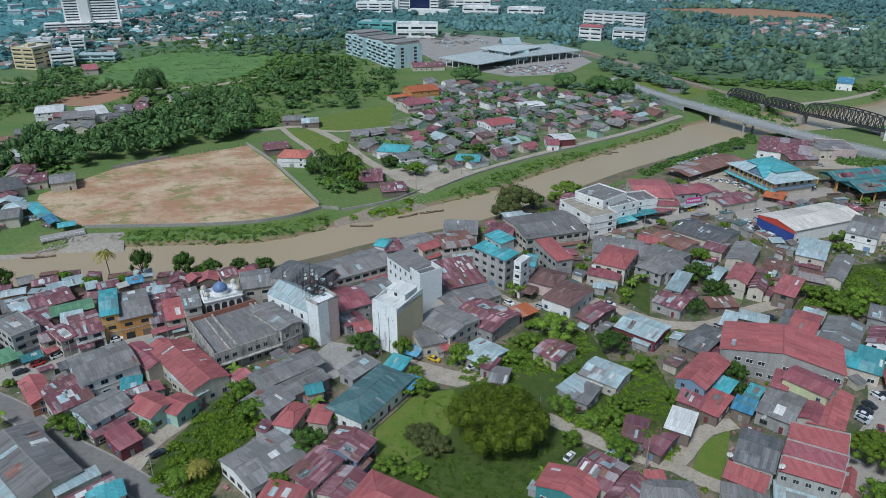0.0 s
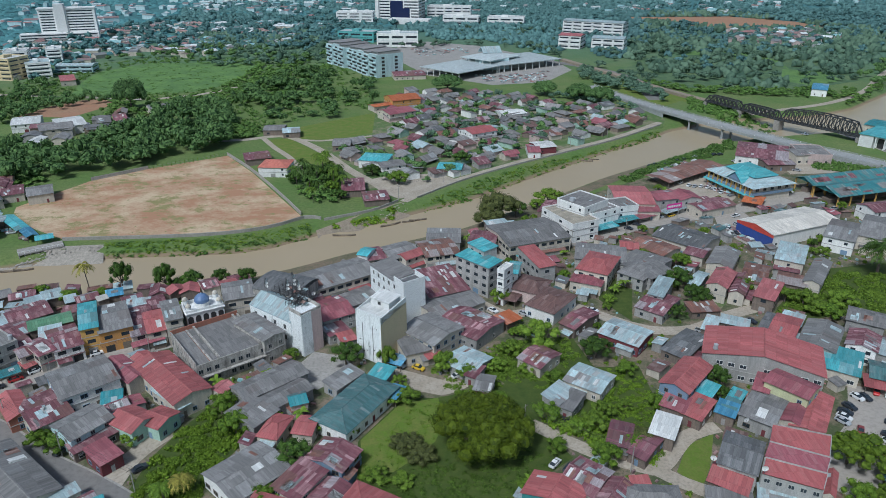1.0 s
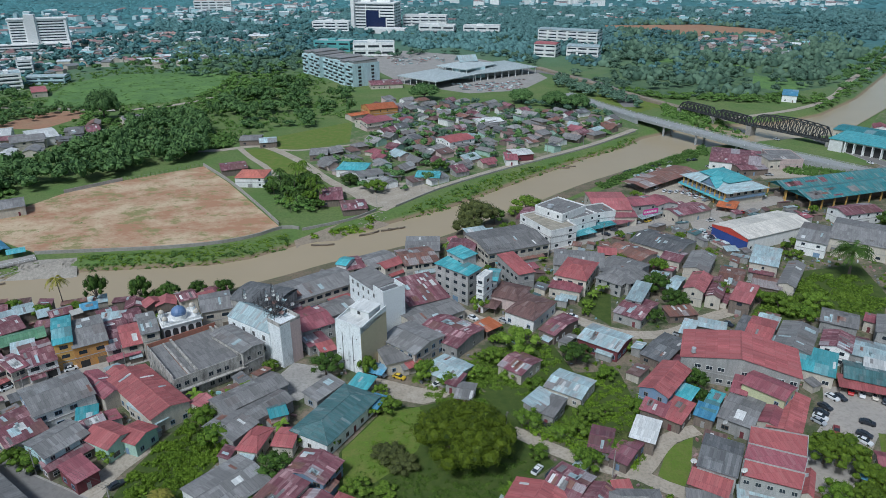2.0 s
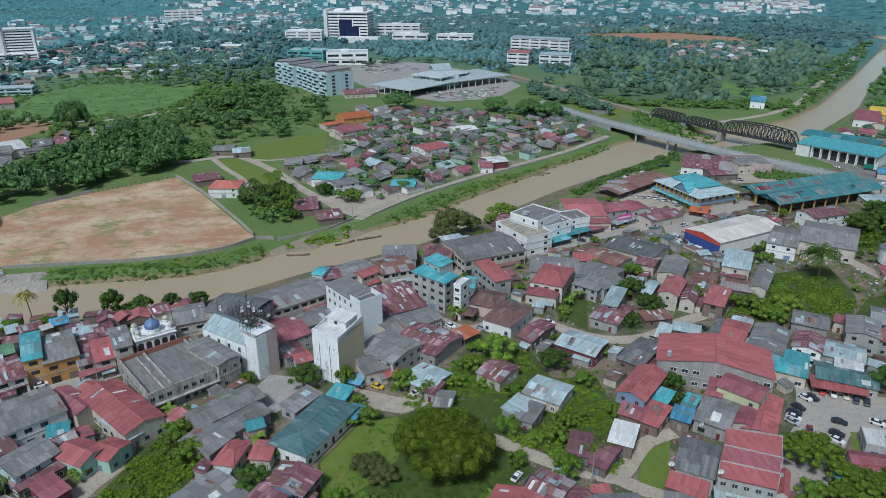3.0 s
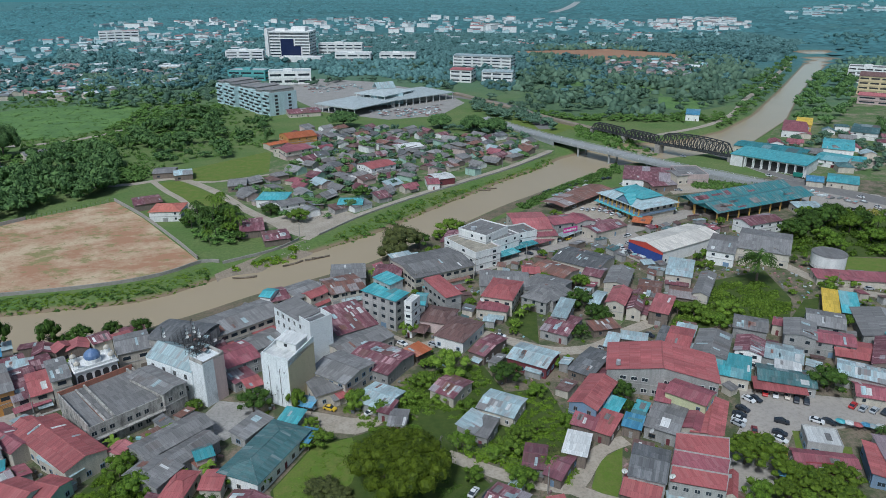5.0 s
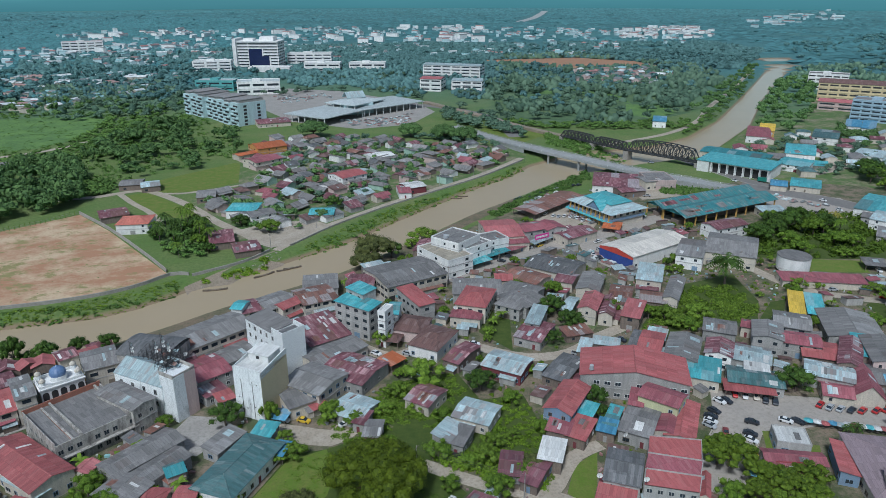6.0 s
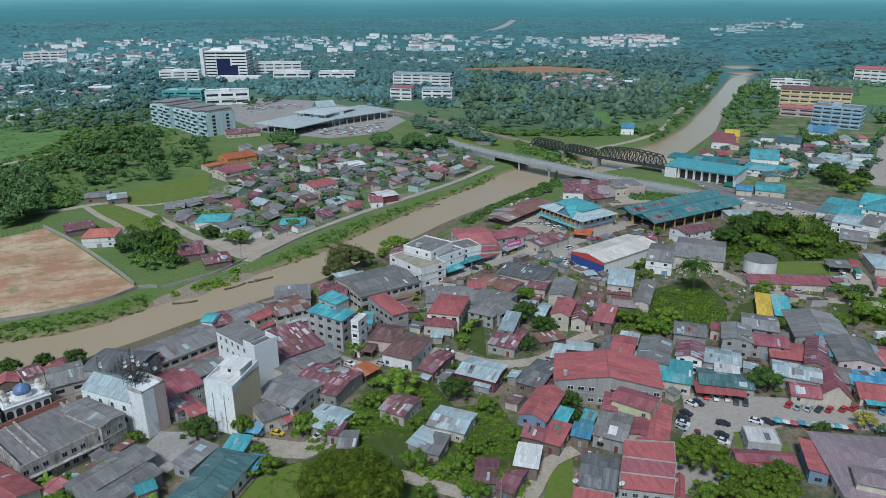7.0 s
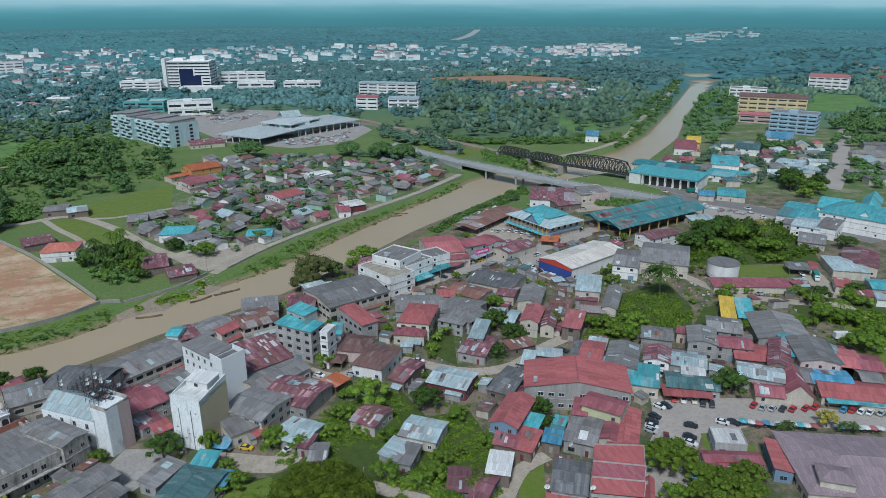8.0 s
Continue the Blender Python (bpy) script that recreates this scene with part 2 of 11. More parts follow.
c = blend(n, l, ramp(n, l, f1.outputs[0], 0.42, 0.58), (0.35, 0.19, 0.11), (0.49, 0.38, 0.25))
c = blend(n, l, ramp(n, l, f2.outputs[0], 0.52, 0.585), c, (0.215, 0.21, 0.08))
c = blend(n, l, ramp(n, l, f3.outputs[0], 0.5, 0.8), c, (0.33, 0.20, 0.12))
l.new(c, bsdf.inputs["Base Color"])
bsdf.inputs["Roughness"].default_value = 0.95
bumped(n, l, f3.outputs[0], 0.4, 0.2, bsdf)
MUD = plain("bank_mud", (0.19, 0.145, 0.1), (0.1, 0.105, 0.055), 0.12, rough=0.95, vary=0, spread=(0.4, 0.65))
CLAY = plain("red_clay", (0.34, 0.17, 0.10), (0.3, 0.2, 0.12), 0.05, rough=0.95, vary=0)
PALE_EARTH = plain("pale_dust", (0.43, 0.38, 0.31), (0.31, 0.27, 0.21), 0.12, rough=0.95, vary=0)
PAVED = plain("dusty_asphalt", (0.32, 0.295, 0.262), (0.38, 0.345, 0.3), 0.08, rough=0.92, vary=0)
ASPHALT = plain("worn_asphalt", (0.165, 0.16, 0.155), (0.21, 0.20, 0.185), 0.07, rough=0.9, vary=0)
CONCRETE = plain("concrete", (0.36, 0.345, 0.32), (0.28, 0.265, 0.24), 0.12, rough=0.9)
BRIDGE_GREY = plain("bridge_concrete", (0.36, 0.375, 0.37), (0.28, 0.29, 0.285), 0.15, rough=0.9)
RUBBLE = plain("rubble", (0.37, 0.34, 0.29), (0.22, 0.2, 0.17), 0.7, rough=0.95, bump=1.0)
DARK = plain("dark_opening", (0.022, 0.024, 0.026), (0.04, 0.04, 0.04), 0.8, rough=0.7)
STEEL = plain("black_steel", (0.035, 0.04, 0.045), (0.06, 0.055, 0.05), 0.5, rough=0.6)
WHITE = plain("white_paint", (0.75, 0.76, 0.75), (0.6, 0.6, 0.58), 0.5)
WOOD = plain("grey_wood", (0.22, 0.18, 0.14), (0.13, 0.11, 0.09), 0.8, stretch=(1, 1, 4))
BARK = plain("bark", (0.13, 0.10, 0.08), (0.07, 0.06, 0.05), 1.5, bump=0.8)
RUBBER = plain("tyre_rubber", (0.02, 0.02, 0.02), rough=0.8)
GLASS, gn, gl = tree_of("window_glass")
gn["Principled BSDF"].inputs["Base Color"].default_value = (0.03, 0.04, 0.05, 1)
gn["Principled BSDF"].inputs["Roughness"].default_value = 0.12
WATER, an, al = tree_of("muddy_water")
ab = an["Principled BSDF"]
aco = an.new("ShaderNodeTexCoord").outputs["Object"]
abig = noise_tex(an, al, aco, 0.02, 4.0)
al.new(blend(an, al, abig.outputs[0], (0.34, 0.275, 0.175), (0.39, 0.315, 0.205)), ab.inputs["Base Color"])
ab.inputs["Roughness"].default_value = 0.22
ab.inputs["Specular IOR Level"].default_value = 0.35
bumped(an, al, noise_tex(an, al, aco, 0.9, 3.0).outputs[0], 0.08, 0.1, ab)
LEAF = {
    "deep": foliage("leaves_deep", (0.02, 0.052, 0.009), (0.066, 0.12, 0.018)),
    "mid": foliage("leaves_mid", (0.04, 0.092, 0.008), (0.13, 0.21, 0.022)),
    "light": foliage("leaves_light", (0.06, 0.122, 0.012), (0.15, 0.23, 0.026)),
    "olive": foliage("leaves_olive", (0.05, 0.065, 0.02), (0.105, 0.12, 0.035)),
    "rain": foliage("leaves_rain_tree", (0.033, 0.064, 0.003), (0.12, 0.165, 0.009), 0.3),
    "feather": foliage("leaves_feather", (0.036, 0.074, 0.006), (0.108, 0.16, 0.014), 0.3),
    "yellow": foliage("leaves_yellow", (0.16, 0.16, 0.03), (0.30, 0.27, 0.05)),
    "fresh": foliage("leaves_fresh", (0.056, 0.12, 0.008), (0.17, 0.265, 0.022)),
    "marsh": foliage("leaves_marsh", (0.03, 0.066, 0.008), (0.09, 0.15, 0.02), 0.3),
    "wood": foliage("leaves_wood", (0.044, 0.11, 0.036), (0.13, 0.225, 0.07), 0.06),
    # park, distant and far leaves: air haze is put into the greens as blue
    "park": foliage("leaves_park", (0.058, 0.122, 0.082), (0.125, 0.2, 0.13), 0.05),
    "scrub": foliage("leaves_scrub", (0.055, 0.125, 0.026), (0.13, 0.225, 0.05)),
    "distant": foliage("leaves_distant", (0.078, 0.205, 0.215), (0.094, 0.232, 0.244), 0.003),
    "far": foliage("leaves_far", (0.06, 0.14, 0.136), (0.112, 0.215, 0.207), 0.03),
}


# ---- geometry helpers
class Geo:
    """Collects faces; link() makes them one mesh object."""

    def __init__(self):
        self.v, self.f, self.age = [], [], {}

    def face(self, *pts):
        k = len(self.v)
        self.v.extend(pts)
        self.f.append(tuple(range(k, k + len(pts))))
        return self

    def box(self, x0, x1, y0, y1, z0, z1):
        k = len(self.v)
        self.v.extend((x, y, z) for z in (z0, z1) for x, y in ((x0, y0), (x1, y0), (x1, y1), (x0, y1)))
        self.f.extend(tuple(k + i for i in q) for q in ((3, 2, 1, 0), (4, 5, 6, 7), (0, 1, 5, 4), (1, 2, 6, 5), (2, 3, 7, 6), (3, 0, 4, 7)))
        return self

    def slab(self, pts, thick):
        """A closed plate: its top's outline (counter-clockwise) and its thickness downwards."""
        k, c = len(self.v), len(pts)
        self.v.extend(pts)
        self.v.extend((x, y, z - thick) for x, y, z in pts)
        self.f.append(tuple(range(k, k + c)))
        self.f.append(tuple(range(k + 2 * c - 1, k + c - 1, -1)))
        self.f.extend((k + i, k + c + i, k + c + (i + 1) % c, k + (i + 1) % c) for i in range(c))
        return self

    def sheets(self, p, q, r, t, cols, rows, thick, rnd):
        """A roof plane p-q (eaves) to t-r (ridge) as one plate of sections; each section keeps its own age."""
        us = [0.0] + sorted(min(0.97, max(0.03, (i + rnd.uniform(-0.3, 0.3)) / cols)) for i in range(1, cols)) + [1.0]
        cut = [0.0] + sorted(min(0.9, max(0.1, (j + rnd.uniform(-0.25, 0.25)) / rows)) for j in range(1, rows)) + [1.0]
        k, c, n = len(self.v), cols + 1, (cols + 1) * (rows + 1)
        for drop in (0.0, thick):
            for v in cut:
                for u in us:
                    a = [p[m] + (q[m] - p[m]) * u for m in range(3)]
                    b = [t[m] + (r[m] - t[m]) * u for m in range(3)]
                    self.v.append((a[0] + (b[0] - a[0]) * v, a[1] + (b[1] - a[1]) * v, a[2] + (b[2] - a[2]) * v - drop))
        for j in range(rows):
            for i in range(cols):
                o = k + j * c + i
                self.age[len(self.f)] = rnd.uniform(-0.5, 0.5)
                self.f.append((o, o + 1, o + c + 1, o + c))
                self.f.append((n + o + c, n + o + c + 1, n + o + 1, n + o))
        ring = [k + i for i in range(c)] + [k + j * c + cols for j in range(1, rows + 1)] + [k + rows * c + i for i in range(cols - 1, -1, -1)] + [k + j * c for j in range(rows - 1, 0, -1)]
        self.f.extend((a, n + a, n + b, b) for a, b in zip(ring, ring[1:] + ring[:1]))
        return self

    def tube(self, a, b, r0, r1, sides=6, caps=True):
        a, b = Vector(a), Vector(b)
        axis = (b - a).normalized()
        u = axis.orthogonal().normalized()
        w = axis.cross(u)
        k = len(self.v)
        for p, r in ((a, r0), (b, r1)):
            for i in range(sides):
                t = 2 * math.pi * i / sides
                self.v.append(tuple(p + u * (r * math.cos(t)) + w * (r * math.sin(t))))
        self.f.extend((k + i, k + (i + 1) % sides, k + sides + (i + 1) % sides, k + sides + i) for i in range(sides))
        if caps:
            self.f.append(tuple(range(k + sides - 1, k - 1, -1)))
            self.f.append(tuple(range(k + sides, k + 2 * sides)))
        return self

    def beam(self, a, b, w):
        return self.tube(a, b, w * 0.7, w * 0.7, 4)

    def mesh(self, name, mat, smooth=False):
        me = bpy.data.meshes.new(name)
        me.from_pydata(self.v, [], self.f)
        me.materials.append(mat)
        if smooth:
            me.shade_smooth()
        if self.age:
            laid = me.attributes.new("age", "FLOAT", "FACE")
            for i, value in self.age.items():
                laid.data[i].value = value
        return me

    def link(self, name, mat, parent=None, label="", smooth=False):
        ob = new(name, self.mesh(name, mat, smooth))
        ob.parent = parent
        return tagged(ob, label)


def thing(name, x, y, z, rot, label, category, group=""):
    """An Empty at a thing's base, turned by rot degrees."""
    ob = new(name)
    ob.empty_display_size = 0.5
    ob.matrix_basis = pose(x, y, z, 0, 0, rot)
    return tagged(ob, label, category, group)


# ---- the river's middle line (x, y, half its width) and the lie of the land
RIVER = np.array([
    (-208.8, 240.1, 15.5),
    (-181.9, 251.6, 12.1),
    (-160.9, 255.8, 14.9),
    (-135.0, 260.0, 16.2),
    (-109.2, 263.0, 15.0),
    (-84.8, 266.0, 13.0),
    (-63.6, 275.6, 10.9),
    (-42.9, 290.2, 11.8),
    (-16.9, 303.7, 12.0),
    (5.6, 317.1, 13.4),
    (31.0, 335.9, 11.5),
    (59.7, 361.6, 12.5),
    (92.5, 391.6, 12.6),
    (131.5, 423.8, 14.9),
    (164.9, 449.2, 15.3),
    (190.9, 471.2, 18.9),
    (235.5, 491.8, 24.3),
    (312.2, 506.0, 21.6),
    (361.9, 541.9, 13.9),
    (432.9, 606.8, 13.1),
    (553.9, 747.2, 9.1),
    (695.2, 906.2, 10.7),
    (847.2, 1075.0, 15.4),
    (942.8, 1235.8, 15.0),
])
WATER_Z = -3.6


def river_edge(x, y):
    """Metres outside the river's edge (inside: minus)."""
    x, y = np.asarray(x, float), np.asarray(y, float)
    best = np.full(x.shape, 1e9)
    for (ax, ay, aw), (bx, by, bw) in zip(RIVER[:-1], RIVER[1:]):
        dx, dy = bx - ax, by - ay
        t = np.clip(((x - ax) * dx + (y - ay) * dy) / (dx * dx + dy * dy), 0, 1)
        best = np.minimum(best, np.hypot(x - ax - t * dx, y - ay - t * dy) - (aw + t * (bw - aw)))
    return best


def land(x, y):
    s = np.clip((river_edge(x, y) + 2.0) / 11.0, 0, 1)
    return -5.2 + 5.2 * s * s * (3 - 2 * s)


def land_at(x, y):
    return float(land(np.array([x]), np.array([y]))[0])


def spread(lo, fine0, fine1, hi, step):
    mid = np.arange(fine0, fine1 + 0.1, step)
    below = fine0 - np.geomspace(step, fine0 - lo, 16)[::-1]
    above = fine1 + np.geomspace(step, hi - fine1, 16)
    return np.concatenate([below, mid, above])


gx, gy = spread(-4700, -330, 720, 4700, 5.0), spread(-1500, 85, 1250, 4800, 5.0)
X, Y = np.meshgrid(gx, gy)
Z = land(X, Y)
nx, ny = len(gx), len(gy)
idx = np.arange(nx * ny).reshape(ny, nx)
quads = np.stack([idx[:-1, :-1], idx[:-1, 1:], idx[1:, 1:], idx[1:, :-1]], -1).reshape(-1, 4)
me = bpy.data.meshes.new("ground")
me.from_pydata(np.stack([X, Y, Z], -1).reshape(-1, 3).tolist(), [], quads.tolist())
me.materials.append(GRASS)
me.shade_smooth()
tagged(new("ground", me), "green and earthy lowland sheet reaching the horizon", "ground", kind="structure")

g = Geo()
rt = np.gradient(RIVER[:, :2], axis=0)
rt /= np.hypot(rt[:, 0], rt[:, 1])[:, None]
for i in range(len(RIVER)):
    k = RIVER[i, 2] + 7
    g.v.extend(((RIVER[i, 0] + rt[i, 1] * k, RIVER[i, 1] - rt[i, 0] * k, WATER_Z), (RIVER[i, 0] - rt[i, 1] * k, RIVER[i, 1] + rt[i, 0] * k, WATER_Z)))
g.f = [(2 * i, 2 * i + 2, 2 * i + 3, 2 * i + 1) for i in range(len(RIVER) - 1)]
tagged(g.link("water", WATER), "brown muddy river water between grassy banks", "water", kind="structure")


# the trodden muddy bank below the riverside houses
g = Geo()
bank = [(RIVER[i] * (1 - t) + RIVER[i + 1] * t, rt[i] * (1 - t) + rt[i + 1] * t) for i in range(2, 13) for t in (0.0, 0.25, 0.5, 0.75)]
for (bx, by, bw), (tx, ty) in bank:
    for off in (-1.0, 3.0, 8.0, 16.0):
        px, py = bx + ty * (bw + off), by - tx * (bw + off)
        g.v.append((px, py, land_at(px, py) + 0.12))
g.f = [(4 * i + j, 4 * i + j + 1, 4 * i + j + 5, 4 * i + j + 4) for i in range(len(bank) - 1) for j in range(3)]
tagged(g.link("muddy_bank", MUD), "brown muddy bank below the riverside houses", "ground", kind="structure")

PATCHES = []
CLEARINGS, HARD, ROADS = [[(860.0, 2640.0), (960.0, 2620.0), (1500.0, 3860.0), (1400.0, 3860.0)]], [], []
# houses and yards in front of the left wood
HAMLET = [(-312.0, 520.0), (-282.0, 524.0), (-244.0, 520.0), (-205.0, 540.0), (-196.0, 505.0), (-216.0, 462.0), (-226.0, 440.0), (-262.0, 425.0), (-300.0, 470.0)]


def patch(name, outline, mat, lift, label, category="ground"):
    """A sheet laid on the land inside an outline of plan points."""
    PATCHES.append(name)
    if name in ("clay_patch", "meadow", "lawn", "forecourt"):
        CLEARINGS.append(outline)
    if name in ("car_park", "lawn", "yard", "overgrown_lot"):
        HARD.append(outline)
    lift += 0.005 * (len(PATCHES) % 9)
    bm = bmesh.new()
    bm.faces.new([bm.verts.new((x, y, 0)) for x, y in outline])
    bmesh.ops.triangulate(bm, faces=bm.faces[:])
    xs, ys = [p[0] for p in outline], [p[1] for p in outline]
    for lo, hi, axis in ((min(xs), max(xs), 0), (min(ys), max(ys), 1)):
        for c in np.arange(lo + 12, hi, 12):
            co, no = [0, 0, 0], [0, 0, 0]
            co[axis], no[axis] = c, 1
            bmesh.ops.bisect_plane(bm, geom=bm.verts[:] + bm.edges[:] + bm.faces[:], plane_co=co, plane_no=no)
    for v in bm.verts:
        v.co.z = land_at(v.co.x, v.co.y) + lift
    bmesh.ops.recalc_face_normals(bm, faces=bm.faces[:])
    for f in bm.faces:
        if f.normal.z < 0:
            f.normal_flip()
    m = bpy.data.meshes.new(name)
    bm.to_mesh(m)
    bm.free()
    m.materials.append(mat)
    return tagged(new(name, m), label, category, kind="structure")


def smooth_line(pts, step=5.0):
    """A plan line through pts, rounded, as points about step metres apart."""
    p = np.array(pts, float)
    p = np.vstack([2 * p[0] - p[1], p, 2 * p[-1] - p[-2]])
    out = []
    for a, b, c, d in zip(p[:-3], p[1:-2], p[2:-1], p[3:]):
        k = max(2, int(np.hypot(*(c - b)) / step))
        for t in np.arange(k) / k:
            out.append(0.5 * (2 * b + (c - a) * t + (2 * a - 5 * b + 4 * c - d) * t * t + (3 * b - a - 3 * c + d) * t ** 3))
    out.append(p[-2])
    return np.array(out)


def sides(line):
    d = np.gradient(line, axis=0)
    d /= np.hypot(d[:, 0], d[:, 1])[:, None]
    return np.stack([d[:, 1], -d[:, 0]], 1)


def road(name, pts, width, mat, lift, label, kerb=0.0):
    line = smooth_line(pts)
    ROADS.append((line, width))
    nrm = sides(line)
    g = Geo()
    rows = []
    for off in np.linspace(-width / 2, width / 2, 4):
        q = line + nrm * off
        rows.append([(x, y, z + lift) for (x, y), z in zip(q, land(q[:, 0], q[:, 1]))])
    for r0, r1 in zip(rows[:-1], rows[1:]):
        for i in range(len(line) - 1):
            g.face(r0[i], r1[i], r1[i + 1], r0[i + 1])
    ob = tagged(g.link(name, mat), label, "road", kind="structure")
    if kerb:
        for s in (-1, 1):
            strip(name + "_kerb", line + nrm * s * (width / 2 + 0.3), 0.6, -0.3, kerb, CONCRETE, "low grey concrete kerb along the road", "kerb")
    return ob


def strip(name, line, width, z0, z1, mat, label, category):
    """A wall or kerb along a plan line, from z0 to z1 above the land."""
    nrm = sides(line) * width / 2
    zz = land(line[:, 0], line[:, 1])
    g = Geo()
    for i in range(len(line) - 1):
        a, b, c, d = line[i] - nrm[i], line[i + 1] - nrm[i + 1], line[i + 1] + nrm[i + 1], line[i] + nrm[i]
        lo, hi = (zz[i] + z0, zz[i + 1] + z0), (zz[i] + z1, zz[i + 1] + z1)
        g.face((*d, hi[0]), (*c, hi[1]), (*b, hi[1]), (*a, hi[0]))
        g.face((*a, hi[0]), (*b, hi[1]), (*b, lo[1]), (*a, lo[0]))
        g.face((*d, lo[0]), (*c, lo[1]), (*c, hi[1]), (*d, hi[0]))
    return tagged(g.link(name, mat), label, category, kind="structure")



# ---- what covers the land
patch("town_ground", [(-185.1, 210.7), (-166.8, 227.4), (-131.7, 229.7), (-99.0, 234.4), (-68.8, 245.6), (-43.6, 259.9), (-23.3, 274.3), (11.9, 290.1), (40.1, 311.1), (65.1, 328.9), (103.8, 356.9), (143.8, 384.9), (185.6, 398.3), (221.1, 387.6), (317.9, 406.0), (372.0, 371.8), (387.9, 343.5), (396.7, 265.0), (169.1, 94.7), (79.1, 113.9), (-23.2, 112.0), (-125.7, 113.4)], YARD, 0.05, "worn brown-grey ground between the houses of the town", "ground")
patch("bare_field", [(-208.2, 333.1), (-188.4, 374.6), (-163.9, 396.0), (-124.3, 422.3), (-101.1, 387.6), (-61.3, 317.3), (-76.4, 302.5), (-103.7, 294.8), (-165.0, 291.2), (-201.3, 315.0)], FIELD, 0.06, "bare reddish earthen field with grassy tufts", "field")
patch("lawn", [(-90.3, 494.3), (-41.8, 535.5), (-18.9, 486.8), (-63.4, 459.0), (-88.4, 458.8)], LAWN, 0.05, "bright green mown field beside the village", "lawn")
patch("lawn", [(-107.6, 458.7), (-93.0, 463.2), (-56.7, 410.5), (-64.5, 401.2), (-79.7, 410.4), (-94.9, 432.7)], LAWN, 0.05, "wedge of green lawn between two lanes", "lawn")
patch("village_ground", [(-64.7, 439.5), (-36.7, 463.6), (-39.3, 565.6), (38.3, 623.8), (84.5, 588.5), (156.3, 567.3), (185.1, 519.0), (173.8, 489.9), (133.2, 459.0), (96.9, 431.4), (57.1, 404.3), (21.2, 373.8), (-7.3, 347.2), (-24.6, 334.2)], VILLAGE_EARTH, 0.05, "brown and green ground between the huts of the far village", "ground")
patch("overgrown_lot", [(-74.5, 131.1), (-73.0, 144.6), (-68.9, 155.2), (-63.0, 168.2), (-56.3, 168.3), (-48.0, 154.0), (-55.8, 137.2), (-56.0, 123.7), (-65.5, 123.7)], WEEDY, 0.10, "weedy green lot behind the houses", "ground")
patch("overgrown_lot", [(-19.1, 149.3), (-7.3, 168.4), (2.8, 168.5), (31.0, 177.2), (32.1, 155.5), (38.2, 141.6), (25.0, 131.4), (17.9, 117.0), (-3.0, 115.3), (-17.6, 133.2)], WEEDY, 0.10, "green marshy lot round the great tree", "ground")
patch("lawn", [(-18.4, 150.0), (-8.1, 165.7), (3.1, 168.5), (5.1, 158.4), (2.0, 149.0), (-3.4, 142.5), (-9.0, 137.5), (-17.0, 136.5)], LAWN, 0.13, "bright grassy strip beside the teal-roofed house", "lawn")
patch("overgrown_lot", [(17.3, 183.3), (30.1, 200.2), (49.7, 202.1), (53.4, 183.4), (67.8, 183.5), (67.9, 165.9), (66.4, 155.6), (46.7, 146.1), (35.3, 160.5)], WEEDY, 0.10, "weedy green yards between shacks", "ground")
patch("lawn", [(70.3, 146.1), (79.0, 150.3), (73.2, 137.5), (68.1, 129.6), (63.9, 135.8)], LAWN, 0.12, "rounded plot of grass inside the bend of the lane", "lawn")
patch("overgrown_lot", [(138.1, 211.9), (129.8, 220.0), (142.4, 233.2), (168.3, 252.8), (195.7, 258.2), (188.7, 229.4), (176.3, 212.7), (154.5, 214.3)], WEEDY, 0.10, "overgrown green lot between the houses", "ground")
patch("lawn", [(232.0, 252.6), (243.7, 266.7), (267.1, 259.1), (259.3, 245.3)], LAWN, 0.12, "mown grass beside the water tank", "lawn")
patch("overgrown_lot", [(214.9, 276.0), (239.8, 315.9), (283.1, 336.7), (334.2, 326.4), (301.3, 275.4), (286.8, 257.1), (242.4, 267.1)], WEEDY, 0.10, "dense green scrub behind the tank", "ground")
patch("lawn", [(237.2, 195.9), (246.3, 201.6), (292.2, 186.8), (230.1, 140.3), (207.7, 151.4), (224.8, 176.3)], LAWN, 0.10, "grass behind the market row", "lawn")
patch("car_park", [(129.1, 172.2), (160.9, 160.4), (198.8, 135.4), (210.6, 125.7), (207.0, 123.1), (152.6, 147.0), (130.3, 146.9), (109.3, 125.3), (93.7, 119.0), (99.4, 135.9), (119.7, 155.1)], PAVED, 0.10, "wide worn asphalt car park before the market", "car park")
patch("yard", [(-45.0, 180.0), (-37.4, 194.7), (-26.7, 191.3), (-23.1, 183.2), (-33.4, 173.4)], CONCRETE, 0.10, "bare concrete yard with stains", "yard")
patch("yard", [(128.2, 376.5), (173.2, 392.7), (171.3, 348.2), (158.3, 331.1), (134.9, 348.0)], PALE_EARTH, 0.10, "dusty car park beside the market hall", "yard")
patch("yard", [(142.1, 311.6), (159.1, 319.2), (160.8, 281.2), (145.0, 273.9), (138.0, 294.0)], PAVED, 0.11, "small car park beside the white hall", "yard")
patch("yard", [(215.5, 404.2), (254.9, 419.9), (260.4, 387.8), (236.4, 378.3), (212.6, 377.1)], PALE_EARTH, 0.10, "dusty forecourt below the bridge ramp", "yard")
patch("clay_patch", [(-312.0, 530.2), (-304.0, 565.9), (-287.8, 590.0), (-270.7, 591.5), (-254.3, 571.7), (-270.8, 526.5)], CLAY, 0.06, "strip of bare reddish clay among scrub", "ground")
patch("clay_patch", [(311.3, 1250.8), (536.9, 1256.8), (614.3, 1172.8), (623.6, 1065.8), (444.7, 1087.4)], CLAY, 0.06, "far strip of bare reddish clay", "ground")
